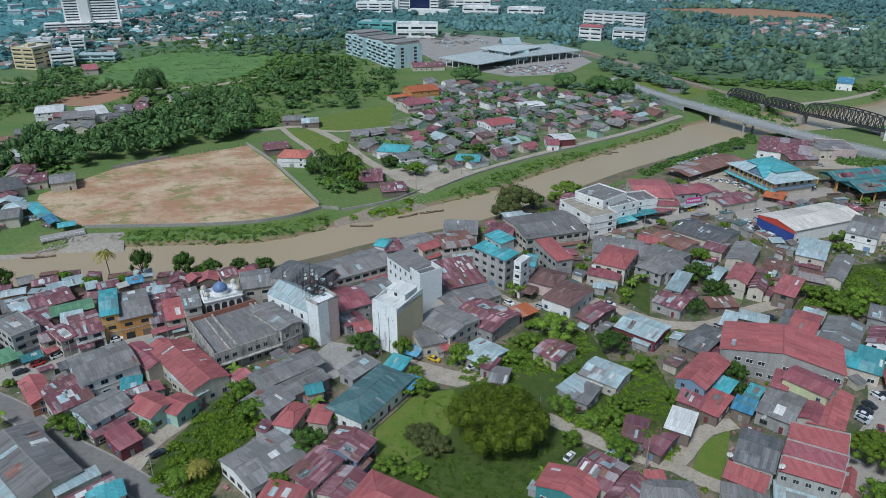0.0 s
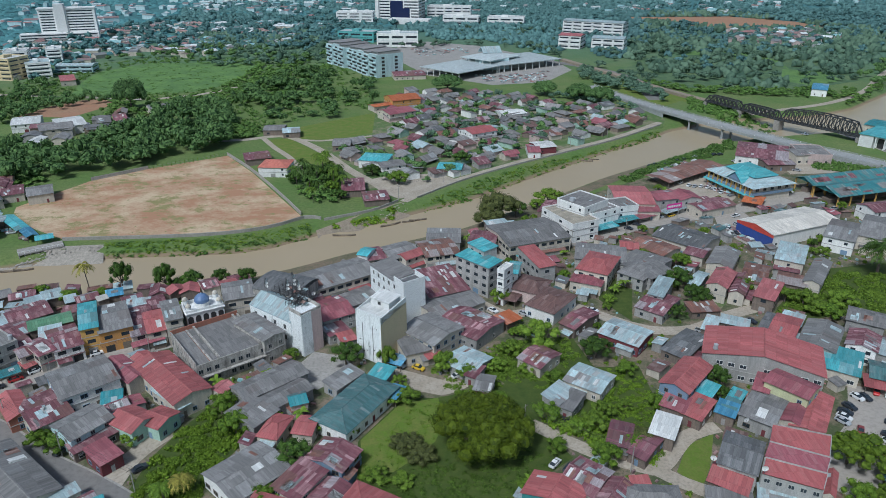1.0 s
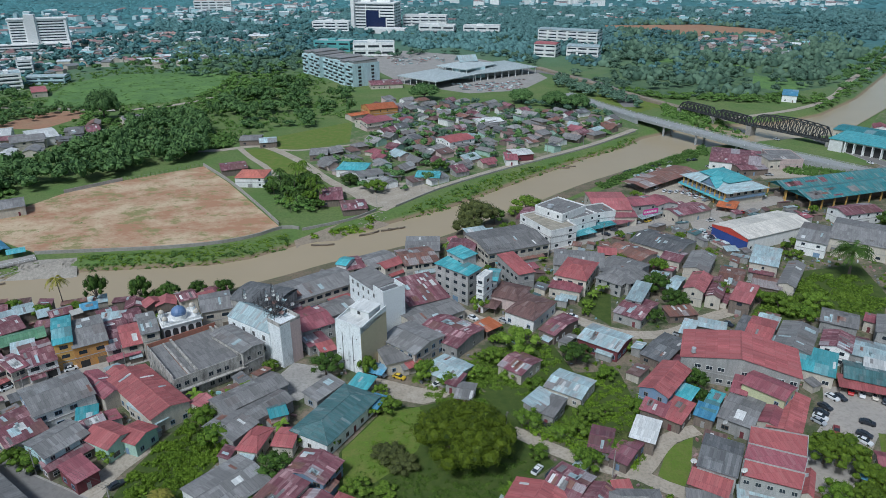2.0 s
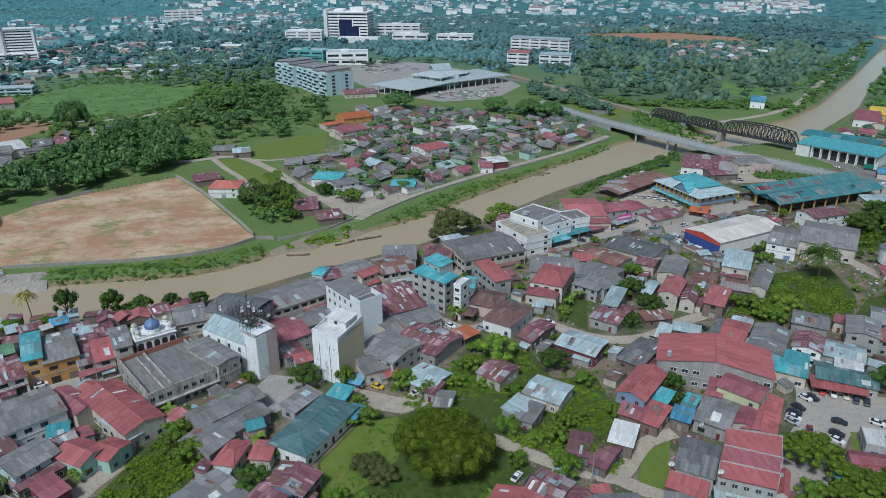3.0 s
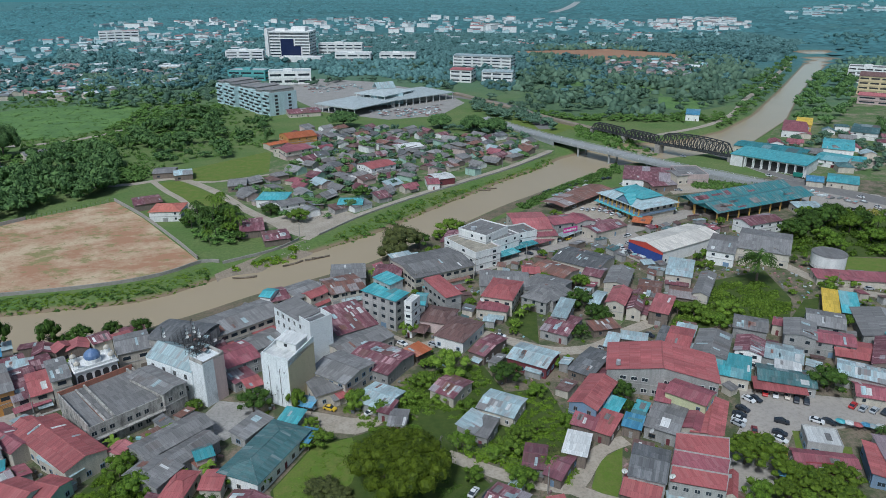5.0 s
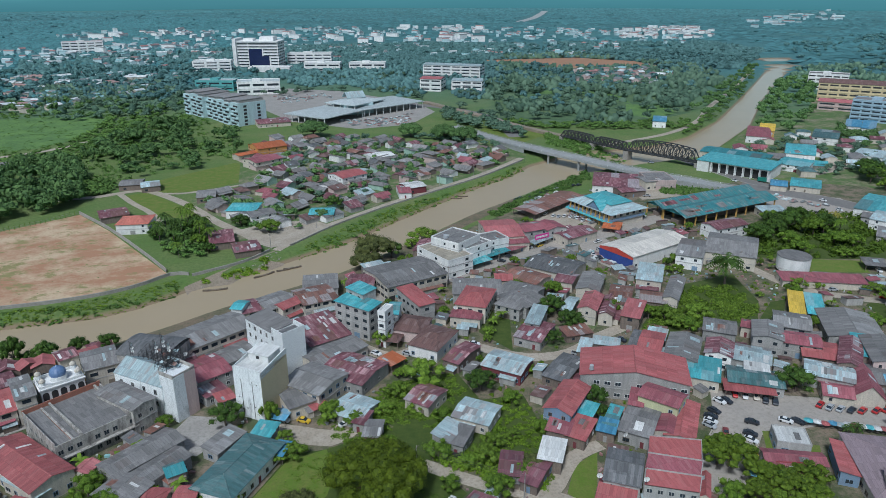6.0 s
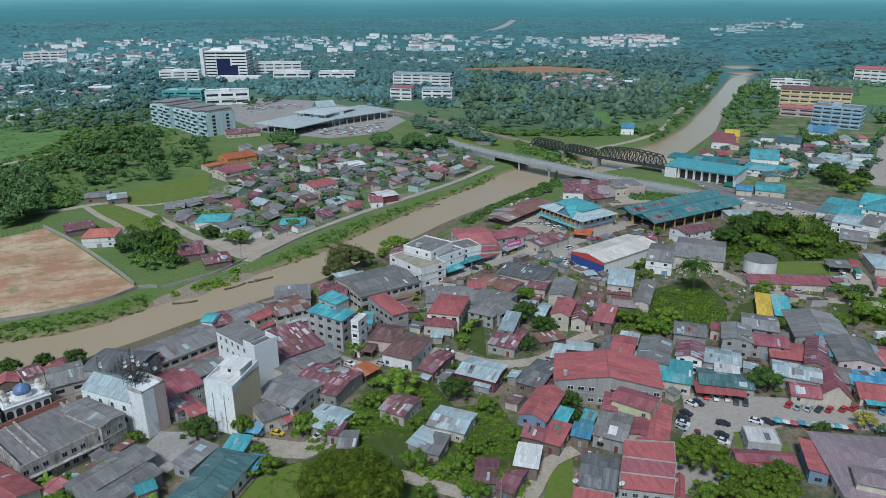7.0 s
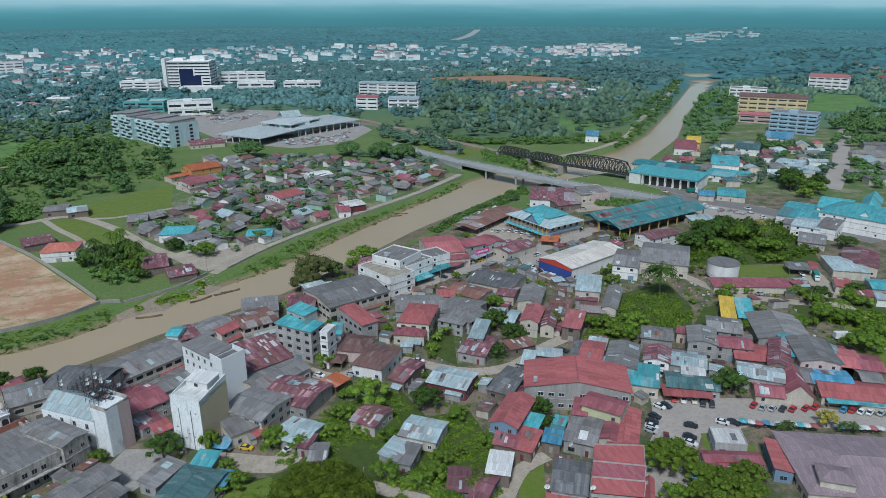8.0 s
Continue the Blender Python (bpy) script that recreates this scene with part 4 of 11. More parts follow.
# riverside row and shacks
house(-138.1, 190.6, 52.4, 8.6, 15.7, 9, 0.6, "flat", "grey", "paleplaster", 3, 4, 2, 3)
house(-136.1, 181.5, 43.8, 5.8, 7.3, 3.4, 0.5, "open_shed", "green", "cream", 1, 0, 3, 2)
house(-130.8, 192.4, 45.0, 5.3, 17.1, 6, 1.2, "gable", "maroon", "cream", 2, 2, 4, 3)
house(-125.1, 186.1, 52.6, 4.9, 4.0, 3, 0.5, "open_shed", "red", "cream", 1, 1, 5, 2)
house(-123.5, 189.9, 51.5, 5.2, 10.9, 6.5, 1.2, "gable", "maroon", "cream", 2, 3, 6, 3)
house(-118.7, 196.3, 34.8, 8.5, 15.5, 6, 1.3, "gable", "maroon", "white", 2, 2, 7, 3)
house(-113.5, 203.8, 25.4, 5.3, 19.1, 10, 0.8, "gable", "cyan", "yellow", 3, 1, 8, 3)
house(-106.8, 206.1, 28.8, 10.2, 19.5, 8, 1.5, "gable", "grey", "orange", 2, 2, 9, 3)
house(-99.1, 205.9, 30.2, 5.4, 17.7, 5.5, 1.2, "gable", "maroon", "cream", 2, 1, 10, 3)
house(-93.1, 206.3, 26.1, 5.7, 15.2, 6, 1.2, "gable", "red", "cream", 2, 1, 11, 3)
house(-87.3, 207.8, 25.8, 5.3, 14.7, 9.5, 1, "gable", "grey", "cream", 3, 4, 12, 3)
house(-69.0, 225.0, 18.4, 10.4, 14.1, 8, 1.4, "gable", "grey", "cream", 2, 2, 13, 3)
house(-82.4, 234.3, 31.7, 6.1, 7.6, 6, 1, "gable", "maroon", "cream", 1, 2, 14, 2)
house(-73.8, 231.2, 25.3, 5.5, 8.0, 7, 1, "gable", "red", "white", 1, 0, 15, 2)
house(-157.3, 221.7, 25.1, 7.5, 5.0, 4, 0.8, "gable", "lightblue", "yellow", 1, 2, 16, 1)
house(-158.3, 231.3, 37.0, 5.3, 6.6, 4, 0.9, "gable", "grey", "plank", 1, 0, 17, 1)
house(-150.5, 230.6, 25.8, 8.4, 5.8, 4, 0.9, "gable", "maroon", "plank", 1, 4, 18, 1)
house(-140.0, 230.7, 32.4, 6.3, 7.8, 4, 0.8, "gable", "lightblue", "plank", 1, 1, 19, 1)
house(-142.7, 224.7, 34.8, 6.3, 8.9, 3.6, 0.6, "shed", "lightblue", "plank", 1, 1, 20, 1)
house(-141.8, 217.2, 40.7, 13.1, 12.3, 4, 1.2, "gable", "maroon", "plank", 1, 4, 21, 2)
house(-148.6, 210.9, 46.2, 6.1, 9.8, 4, 0.7, "shed", "lightblue", "plank", 1, 0, 22, 2)
house(-152.7, 212.9, 33.6, 6.6, 10.3, 3.8, 1, "gable", "grey", "plank", 1, 4, 23, 2)
house(-129.6, 208.9, 30.9, 13.0, 7.6, 5, 1.2, "gable", "green", "plank", 1, 0, 24, 2)
house(-140.2, 203.9, 50.2, 9.5, 11.6, 4.2, 1, "gable", "maroon", "plank", 1, 2, 25, 2)
house(-126.0, 201.7, 27.1, 6.5, 7.6, 4.6, 0.7, "shed", "lightblue", "plank", 1, 1, 26, 2)
house(-130.9, 226.4, 31.1, 3.7, 4.6, 4, 0.6, "shed", "lightblue", "plank", 1, 0, 27, 2)
house(-125.3, 227.1, 34.7, 7.3, 5.8, 4.5, 0.9, "gable", "maroon", "plank", 1, 2, 28, 2)
house(-119.1, 225.9, 38.2, 3.6, 2.9, 4.5, 0.4, "shed", "cream", "plank", 1, 0, 29, 2)
house(-116.3, 230.0, 24.1, 5.5, 4.6, 4.5, 0.4, "shed", "blue", "plank", 1, 1, 30, 2)
house(-108.1, 225.3, 32.3, 6.6, 4.8, 5, 0.9, "gable", "maroon", "plank", 1, 4, 31, 2)
house(-103.9, 220.0, 12.2, 7.7, 6.2, 5, 0.7, "shed", "lightblue", "plank", 1, 2, 32, 2)
house(-102.1, 215.5, 30.3, 7.7, 7.7, 5, 1, "gable", "maroon", "plank", 1, 1, 33, 2)
house(-98.0, 221.9, 28.2, 5.6, 9.7, 5, 1, "gable", "maroon", "plank", 1, 0, 34, 2)
house(-99.8, 231.0, 103.9, 6.6, 6.7, 4.5, 1.4, "gable", "maroon", "plank", 1, 1, 35, 2)
house(-94.0, 231.5, 133.6, 4.8, 6.5, 5, 1.2, "gable", "pink", "plank", 1, 0, 36, 2)
house(-89.0, 232.0, 104.1, 6.9, 6.4, 5, 1.2, "gable", "pink", "plank", 1, 0, 37, 2)
house(-73.6, 242.2, 27.4, 7.8, 5.3, 4.5, 0.8, "gable", "maroon", "plank", 1, 0, 38, 2)
# tall blocks and shops in the middle
house(-35.4, 238.8, 34.1, 29.1, 16.1, 7, 1.6, "gable", "grey", "cream", 2, 4, 40, 3)
house(-33.6, 213.8, 30.2, 11.7, 14.1, 6, 1.3, "gable", "redmaroon", "grey", 2, 2, 41, 2)
house(-26.9, 198.5, 26.3, 5.1, 4.9, 3.4, 0.5, "shed", "red", "grey", 1, 1, 42, 2)
house(-43.0, 225.0, 29.5, 7.8, 6.3, 4.4, 1, "gable", "maroon", "grey", 1, 0, 43, 2)
house(-25.9, 225.8, 37.3, 15.1, 9.9, 4, 0.8, "gable", "grey", "grey", 1, 2, 44, 2)
house(-31.2, 203.0, 36.8, 7.5, 5.8, 3.8, 0.6, "shed", "maroon", "grey", 1, 2, 45, 2)
house(-24.5, 257.3, -22.4, 4.4, 7.4, 8, 0.8, "gable", "cyan", "white", 2, 0, 46, 2)
house(-21.8, 259.8, 18.5, 7.3, 11.9, 6, 1.2, "gable", "maroon", "cream", 2, 1, 47, 3)
house(-11.5, 262.9, 31.6, 13.6, 12.9, 6, 1.2, "gable", "grey", "cream", 2, 2, 48, 3)
house(-6.1, 259.4, 38.4, 10.9, 6.9, 6, 1, "gable", "red", "cream", 2, 0, 49, 2)
house(4.8, 265.3, 16.0, 14.6, 16.1, 6, 1.2, "gable", "rust", "cream", 2, 4, 50, 3)
house(7.9, 280.5, -2.9, 14.6, 16.0, 5, 0.8, "gable", "grey", "grey", 1, 2, 51, 1)
house(5.1, 233.4, 23.1, 16.2, 18.6, 5.5, 2.2, "shed", "maroon", "grey", 1, 12, 52, 2)
house(8.7, 219.3, 33.9, 21.5, 12.9, 4.5, 1, "gable", "grey", "cream", 1, 3, 53, 2)
house(1.8, 198.2, 137.6, 15.0, 14.9, 6.5, 1.2, "gable", "grey", "cream", 2, 0, 54, 2)
house(-4.8, 194.0, 21.7, 10.2, 14.9, 4.6, 1, "gable", "grey", "cream", 1, 0, 55, 2)
house(1.6, 188.2, 28.2, 5.1, 4.7, 3.2, 0.4, "open_shed", "red", "cream", 1, 0, 56, 2)
house(-9.9, 185.3, -25.8, 5.6, 4.5, 2.9, 0.3, "open_shed", "blue", "cream", 1, 1, 57, 2)
house(14.8, 205.4, 139.3, 17.7, 15.8, 4.6, 1.2, "gable", "maroon", "grey", 1, 6, 58, 2)
house(17.4, 202.9, 36.3, 11.3, 7.3, 4.4, 0.8, "shed", "lightblue", "grey", 1, 0, 59, 2)
house(28.6, 210.1, 36.1, 6.9, 6.1, 3.4, 0.4, "open_shed", "orange", "grey", 1, 1, 60, 2)
house(20.2, 238.9, -45.7, 16.6, 7.5, 13, 0.5, "shed", "cyan", "paleplaster", 4, 0, 61, 2)
house(22.2, 245.6, -56.1, 9.9, 6.5, 15.6, 0.5, "shed", "cyan", "paleplaster", 4, 0, 62, 2)
house(29.2, 227.9, -35.9, 3.0, 6.7, 14.5, 0.4, "flat", "white", "white", 4, 0, 63, 2)
house(34.4, 241.1, -16.1, 4.2, 10.4, 8, 1.2, "gable", "cyan", "white", 2, 0, 64, 2)
house(39.8, 232.5, -30.1, 11.7, 12.7, 5, 1.8, "hip", "brown", "pinkwall", 1, 1, 65, 2)
house(45.5, 219.8, -38.9, 11.6, 17.0, 5, 1.8, "hip", "brown", "white", 1, 1, 66, 2)
house(32.1, 226.1, -27.4, 4.8, 6.5, 3.2, 0.8, "open_hip", "brown", "white", 1, 0, 67, 2)
house(53.5, 208.1, -45.7, 6.3, 15.0, 4, 1, "gable", "maroon", "plank", 1, 2, 68, 2)
house(68.6, 245.6, -29.4, 12.4, 18.2, 7.5, 1.6, "hip", "red", "cream", 2, 0, 69, 2)
house(63.4, 238.4, -26.1, 12.0, 11.0, 4.6, 0.9, "hip", "redmaroon", "cream", 1, 3, 70, 2)
house(85.5, 243.9, -43.6, 10.9, 18.0, 5.5, 1.4, "hip", "grey", "grey", 2, 0, 71, 2)
house(87.9, 226.7, -32.6, 5.4, 15.0, 6, 0.8, "shed", "lightblue", "grey", 2, 0, 72, 2)
house(84.5, 218.6, -40.6, 10.4, 15.9, 4, 0.9, "gable", "maroon", "grey", 1, 4, 73, 2)
house(66.9, 197.6, -40.4, 14.3, 11.8, 4.5, 1, "gable", "lightblue", "darkred", 1, 6, 74, 2)
house(35.7, 184.6, -44.1, 8.8, 10.9, 4, 1, "gable", "maroon", "cream", 1, 6, 75, 2)
house(49.1, 172.3, -37.3, 11.8, 10.8, 4, 0.9, "gable", "lightblue", "cream", 1, 4, 76, 2)
house(38.2, 163.9, 46.5, 9.0, 5.4, 4.5, 0.8, "shed", "lightblue", "grey", 1, 1, 77, 2)
house(41.4, 161.1, -36.0, 4.2, 8.4, 4, 0.8, "shed", "grey", "grey", 1, 0, 78, 2)
house(51.9, 147.1, -22.3, 5.8, 9.9, 3.5, 0.8, "gable", "purple", "plank", 1, 1, 79, 2)
house(57.8, 142.6, -42.1, 4.8, 11.8, 3.5, 0.8, "gable", "purple", "plank", 1, 0, 80, 2)
house(64.5, 148.8, -29.9, 6.4, 9.3, 4.5, 0.5, "shed", "white", "plank", 1, 0, 81, 2)
house(17.2, 171.2, -16.4, 5.0, 8.0, 3.5, 0.6, "gable", "grey", "plank", 1, 1, 82, 2)
house(12.8, 183.5, -39.2, 11.0, 11.3, 3.6, 0.9, "gable", "lightblue", "grey", 1, 6, 83, 2)
house(14.6, 177.1, -33.3, 3.6, 6.1, 3.6, 0.6, "shed", "maroon", "grey", 1, 2, 84, 2)
# foreground, lower left
house(-102.0, 172.6, 38.9, 16.1, 16.2, 7, 1.4, "gable", "grey", "white", 2, 1, 86, 2)
house(-55.1, 196.3, 135.7, 17.8, 7.8, 9.2, 0.7, "gable", "grey", "stained", 2, 1, 88, 2)
house(-76.6, 173.5, 133.7, 27.8, 11.3, 6, 1.5, "gable", "red", "cream", 1, 4, 89, 2)
house(-92.2, 178.7, 139.1, 16.1, 6.2, 5.4, 1, "gable", "redmaroon", "cream", 1, 2, 90, 2)
house(-87.0, 183.5, 140.3, 10.7, 4.8, 5.2, 0.8, "gable", "red", "cream", 1, 0, 91, 2)
house(-74.5, 165.9, 50.6, 3.4, 14.0, 4, 0.5, "shed", "lightblue", "cream", 1, 0, 92, 2)
house(-90.4, 164.4, 18.1, 5.3, 5.0, 5, 0.6, "shed", "teal", "cream", 1, 1, 93, 2)
house(-88.8, 162.0, 39.3, 6.3, 4.9, 4.5, 0.8, "gable", "maroon", "cream", 1, 4, 94, 2)
house(-117.0, 162.2, 131.6, 13.8, 5.8, 4.8, 1, "gable", "red", "brick", 2, 0, 95, 2)
house(-107.7, 160.1, 45.3, 10.3, 15.7, 5, 1.2, "gable", "maroon", "cream", 1, 8, 96, 2)
house(-93.5, 152.7, 53.1, 11.8, 10.0, 6, 1.4, "gable", "grey", "paleblue", 2, 0, 97, 2)
house(-81.1, 154.9, 149.9, 9.8, 8.2, 5, 1.4, "gable", "red", "mint", 1, 0, 98, 2)
house(-74.0, 155.8, 154.0, 6.7, 7.7, 4.6, 1, "gable", "red", "mint", 1, 0, 99, 2)
house(-83.8, 142.3, 50.0, 5.7, 8.2, 4.2, 0.7, "shed", "redmaroon", "darkred", 1, 0, 100, 2)
house(-89.3, 148.6, 48.5, 11.8, 3.9, 3.4, 0.6, "shed", "maroon", "plank", 1, 1, 101, 2)
house(-86.7, 158.5, 51.8, 5.3, 3.7, 3.6, 0.5, "shed", "lightblue", "mint", 1, 0, 102, 2)
house(-103.2, 133.0, 140.3, 28.5, 13.0, 5, 1.6, "gable", "grey", "cream", 1, 10, 103, 2)
house(-88.4, 126.6, 44.9, 10.0, 3.0, 4, 0.5, "shed", "lightblue", "cream", 1, 0, 104, 2)
house(-83.8, 123.8, 44.3, 10.9, 2.9, 4.2, 0.8, "gable", "maroon", "cream", 1, 2, 105, 2)
house(-79.4, 122.5, 32.4, 7.7, 4.7, 4, 0.5, "shed", "cyan", "cream", 1, 0, 106, 2)
house(-45.0, 134.2, 46.0, 16.0, 14.0, 4.6, 1.5, "gable", "grey", "white", 1, 4, 107, 2)
house(-24.3, 139.2, 62.5, 9.0, 11.1, 5, 1.3, "gable", "maroon", "bluewall", 2, 6, 108, 2)
house(-31.3, 130.0, -35.0, 8.6, 10.4, 5, 1, "shed", "maroon", "cream", 2, 4, 109, 2)
house(-23.8, 125.1, 62.3, 10.3, 7.7, 4.6, 1, "gable", "maroon", "cream", 1, 2, 110, 2)
house(-12.5, 119.6, -29.7, 18.2, 12.4, 4.8, 1.6, "hip", "red", "cream", 1, 0, 111, 2)
house(-37.6, 122.0, -19.3, 10.0, 6.3, 4, 0.7, "shed", "red", "cream", 1, 2, 112, 2)
house(-20.4, 161.4, 57.6, 24.7, 12.2, 4.6, 1.8, "hip", "tealgrey", "white", 1, 0, 113, 2)
house(-13.9, 177.0, -25.4, 6.1, 6.1, 4, 0.4, "open_shed", "cyan", "grey", 1, 1, 114, 2)
house(-9.6, 167.4, -26.1, 3.7, 5.5, 3.4, 0.4, "open_shed", "blue", "white", 1, 1, 115, 2)
house(-47.0, 172.3, 40.7, 20.8, 8.7, 5, 1.1, "gable", "grey", "grey", 1, 0, 116, 2)
house(-41.2, 166.3, 45.1, 13.7, 7.4, 4.5, 1, "gable", "grey", "grey", 1, 0, 117, 2)
house(-49.2, 158.0, 55.3, 9.2, 11.3, 4.5, 1, "gable", "grey", "grey", 1, 3, 118, 2)
house(-37.5, 163.6, 21.2, 4.7, 5.7, 4.6, 0.9, "gable", "teal", "pinkwall", 1, 1, 119, 2)
house(-41.6, 152.0, -16.1, 5.8, 9.6, 4, 1, "hip", "red", "cream", 1, 0, 120, 2)
house(-33.2, 152.4, -12.1, 5.5, 7.1, 3.8, 0.8, "gable", "red", "cream", 1, 0, 121, 2)
house(-25.4, 174.8, 51.1, 11.4, 5.5, 3.6, 0.6, "shed", "grey", "grey", 1, 1, 122, 2)
house(-60.8, 169.8, 63.6, 5.2, 4.4, 4.2, 0.9, "gable", "pinkwall2", "cream", 1, 0, 123, 2)
# foreground right
house(30.1, 124.9, 59.4, 8.4, 13.1, 5, 1.6, "gable", "red", "teal", 1, 1, 125, 2)
house(38.8, 129.7, -39.5, 9.0, 10.6, 5, 1.2, "gable", "maroon", "cream", 1, 8, 126, 2)
house(43.7, 123.1, 52.9, 11.2, 6.1, 5, 1.2, "gable", "maroon", "cream", 1, 4, 127, 2)
house(52.8, 122.2, -4.3, 13.5, 7.9, 5, 1.5, "hip", "grey", "cream", 1, 2, 128, 2)
house(51.6, 127.0, 4.4, 4.3, 4.1, 4.4, 0.7, "shed", "red", "cream", 1, 0, 129, 2)
house(77.1, 169.1, 47.7, 17.8, 8.4, 7, 1.4, "gable", "red", "bluewall", 2, 0, 130, 2)
house(71.0, 159.5, -35.2, 6.7, 6.5, 4, 0.6, "shed", "redmaroon", "plank", 1, 3, 131, 2)
house(81.1, 164.4, -41.7, 5.5, 9.4, 4.2, 0.6, "shed", "cyan", "plank", 1, 0, 132, 2)
house(76.7, 157.2, -42.0, 5.8, 10.3, 3.9, 0.7, "shed", "red", "plank", 1, 2, 133, 2)
house(88.4, 160.4, -40.0, 3.6, 9.5, 4.2, 0.6, "shed", "cyan", "plank", 1, 1, 134, 2)
house(84.7, 156.4, -36.0, 5.2, 5.7, 3.8, 0.6, "shed", "blue", "plank", 1, 0, 135, 2)
house(104.8, 180.0, 65.4, 17.5, 33.9, 8, 3, "gable", "red", "grey", 2, 0, 136, 2)
house(105.4, 162.3, -48.2, 12.2, 8.5, 8, 1, "gable", "redmaroon", "lime", 2, 0, 137, 2)
house(99.5, 166.7, -33.0, 4.1, 9.9, 5.4, 0.8, "gable", "redmaroon", "white", 2, 0, 138, 2)
house(108.0, 154.5, 54.6, 20.1, 8.1, 4.2, 0.8, "gable", "red", "cream", 1, 0, 139, 2)
house(102.0, 152.6, 51.8, 8.9, 5.8, 4.5, 0.8, "gable", "redmaroon", "cream", 1, 0, 140, 2)
house(95.0, 156.1, -39.6, 9.2, 14.7, 4.6, 1, "gable", "grey", "grey", 1, 2, 141, 2)
house(79.1, 134.9, -31.7, 9.1, 13.4, 7, 1.4, "gable", "darkgrey", "paleplaster", 2, 0, 142, 2)
house(74.9, 129.6, -35.0, 9.1, 9.5, 4.4, 1.2, "gable", "red", "plank", 1, 0, 143, 2)
house(84.7, 121.7, -21.3, 12.2, 5.3, 4, 0.5, "shed", "lightblue", "cream", 1, 0, 147, 2)
house(98.1, 126.7, 57.2, 9.7, 2.4, 4.2, 0.8, "gable", "red", "cream", 1, 1, 148, 2)
house(71.3, 121.9, -15.9, 10.2, 6.3, 3.6, 0.5, "shed", "grey", "cream", 1, 1, 149, 2)
# east side of the near bank
house(112.9, 232.0, 55.1, 15.9, 7.0, 7, 1.3, "gable", "pink", "cream", 2, 1, 151, 2)
house(120.0, 230.6, 57.6, 18.2, 5.4, 5, 1.2, "gable", "maroon", "cream", 1, 4, 152, 2)
house(129.5, 239.2, -30.6, 8.9, 18.8, 5, 1.3, "gable", "rust", "cream", 1, 6, 153, 1)
house(127.1, 223.1, -37.3, 7.0, 14.7, 6, 1, "shed", "pink", "plank", 2, 1, 154, 2)
house(150.7, 253.7, -32.3, 10.5, 18.0, 7, 0.8, "shed", "lightblue", "cream", 2, 0, 155, 1)
house(154.1, 238.9, 52.5, 24.9, 5.7, 6, 1, "gable", "grey", "cream", 2, 2, 156, 1)
house(146.5, 247.7, -30.0, 9.0, 9.7, 4, 0.6, "shed", "maroon", "grey", 1, 4, 157, 1)
house(142.4, 235.1, -30.3, 10.6, 10.5, 4.4, 0.8, "gable", "rust", "plank", 1, 0, 158, 1)
house(106.2, 236.8, -37.2, 4.0, 13.0, 4.4, 1, "gable", "lightblue", "grey", 1, 0, 159, 2)
house(122.3, 199.7, -36.8, 7.9, 14.7, 5, 0.9, "gable", "red", "grey", 1, 1, 160, 2)
house(117.5, 202.3, -37.1, 3.5, 15.3, 4.6, 0.8, "gable", "darkgrey", "grey", 1, 0, 161, 2)
house(127.3, 204.8, -37.5, 6.5, 7.8, 4.4, 0.6, "shed", "lightblue", "grey", 1, 1, 162, 2)
house(130.1, 191.6, 52.6, 18.8, 10.5, 6, 1.2, "gable", "grey", "grey", 1, 4, 163, 2)
house(129.3, 178.5, -34.4, 11.7, 12.9, 4.6, 1.2, "shed", "cyan", "cream", 1, 1, 164, 2)
house(85.5, 191.5, -45.7, 8.5, 17.6, 3.5, 0.7, "gable", "darkgrey", "plank", 1, 4, 165, 2)
house(98.5, 204.1, -32.3, 4.2, 9.8, 3.4, 0.5, "shed", "lightblue", "plank", 1, 0, 166, 2)
house(100.1, 216.4, 4.3, 10.6, 6.8, 3.2, 0.4, "shed", "rust", "plank", 1, 4, 167, 2)
house(107.6, 205.6, -28.0, 9.1, 4.9, 3.2, 0.5, "shed", "lightblue", "plank", 1, 0, 168, 2)
house(90.5, 252.7, -42.1, 15.5, 14.3, 5, 1.2, "gable", "grey", "grey", 1, 2, 169, 1)
house(73.3, 260.7, -13.7, 20.5, 16.2, 5, 1.2, "gable", "grey", "grey", 2, 3, 170, 1)
house(44.5, 249.8, 20.5, 7.2, 17.4, 8, 1.4, "shed", "red", "grey", 2, 0, 171, 2)
house(98.2, 267.1, -52.1, 17.2, 12.3, 5, 1, "gable", "rust", "cream", 1, 3, 172, 1)
house(87.3, 268.0, -11.6, 7.4, 8.2, 5, 1, "gable", "red", "cream", 1, 1, 173, 1)
house(114.9, 276.0, -45.2, 22.8, 18.5, 5.4, 1.6, "gable", "darkgrey", "cream", 1, 12, 174, 1)
house(87.8, 244.8, 32.6, 12.7, 15.4, 5.4, 1.2, "gable", "grey", "grey", 2, 1, 175, 2)
house(122.7, 253.9, 57.0, 19.3, 9.3, 5.4, 1.2, "gable", "grey", "cream", 2, 1, 176, 1)
house(114.7, 261.6, -38.5, 8.0, 10.6, 4.8, 1, "gable", "maroon", "cream", 1, 0, 177, 1)
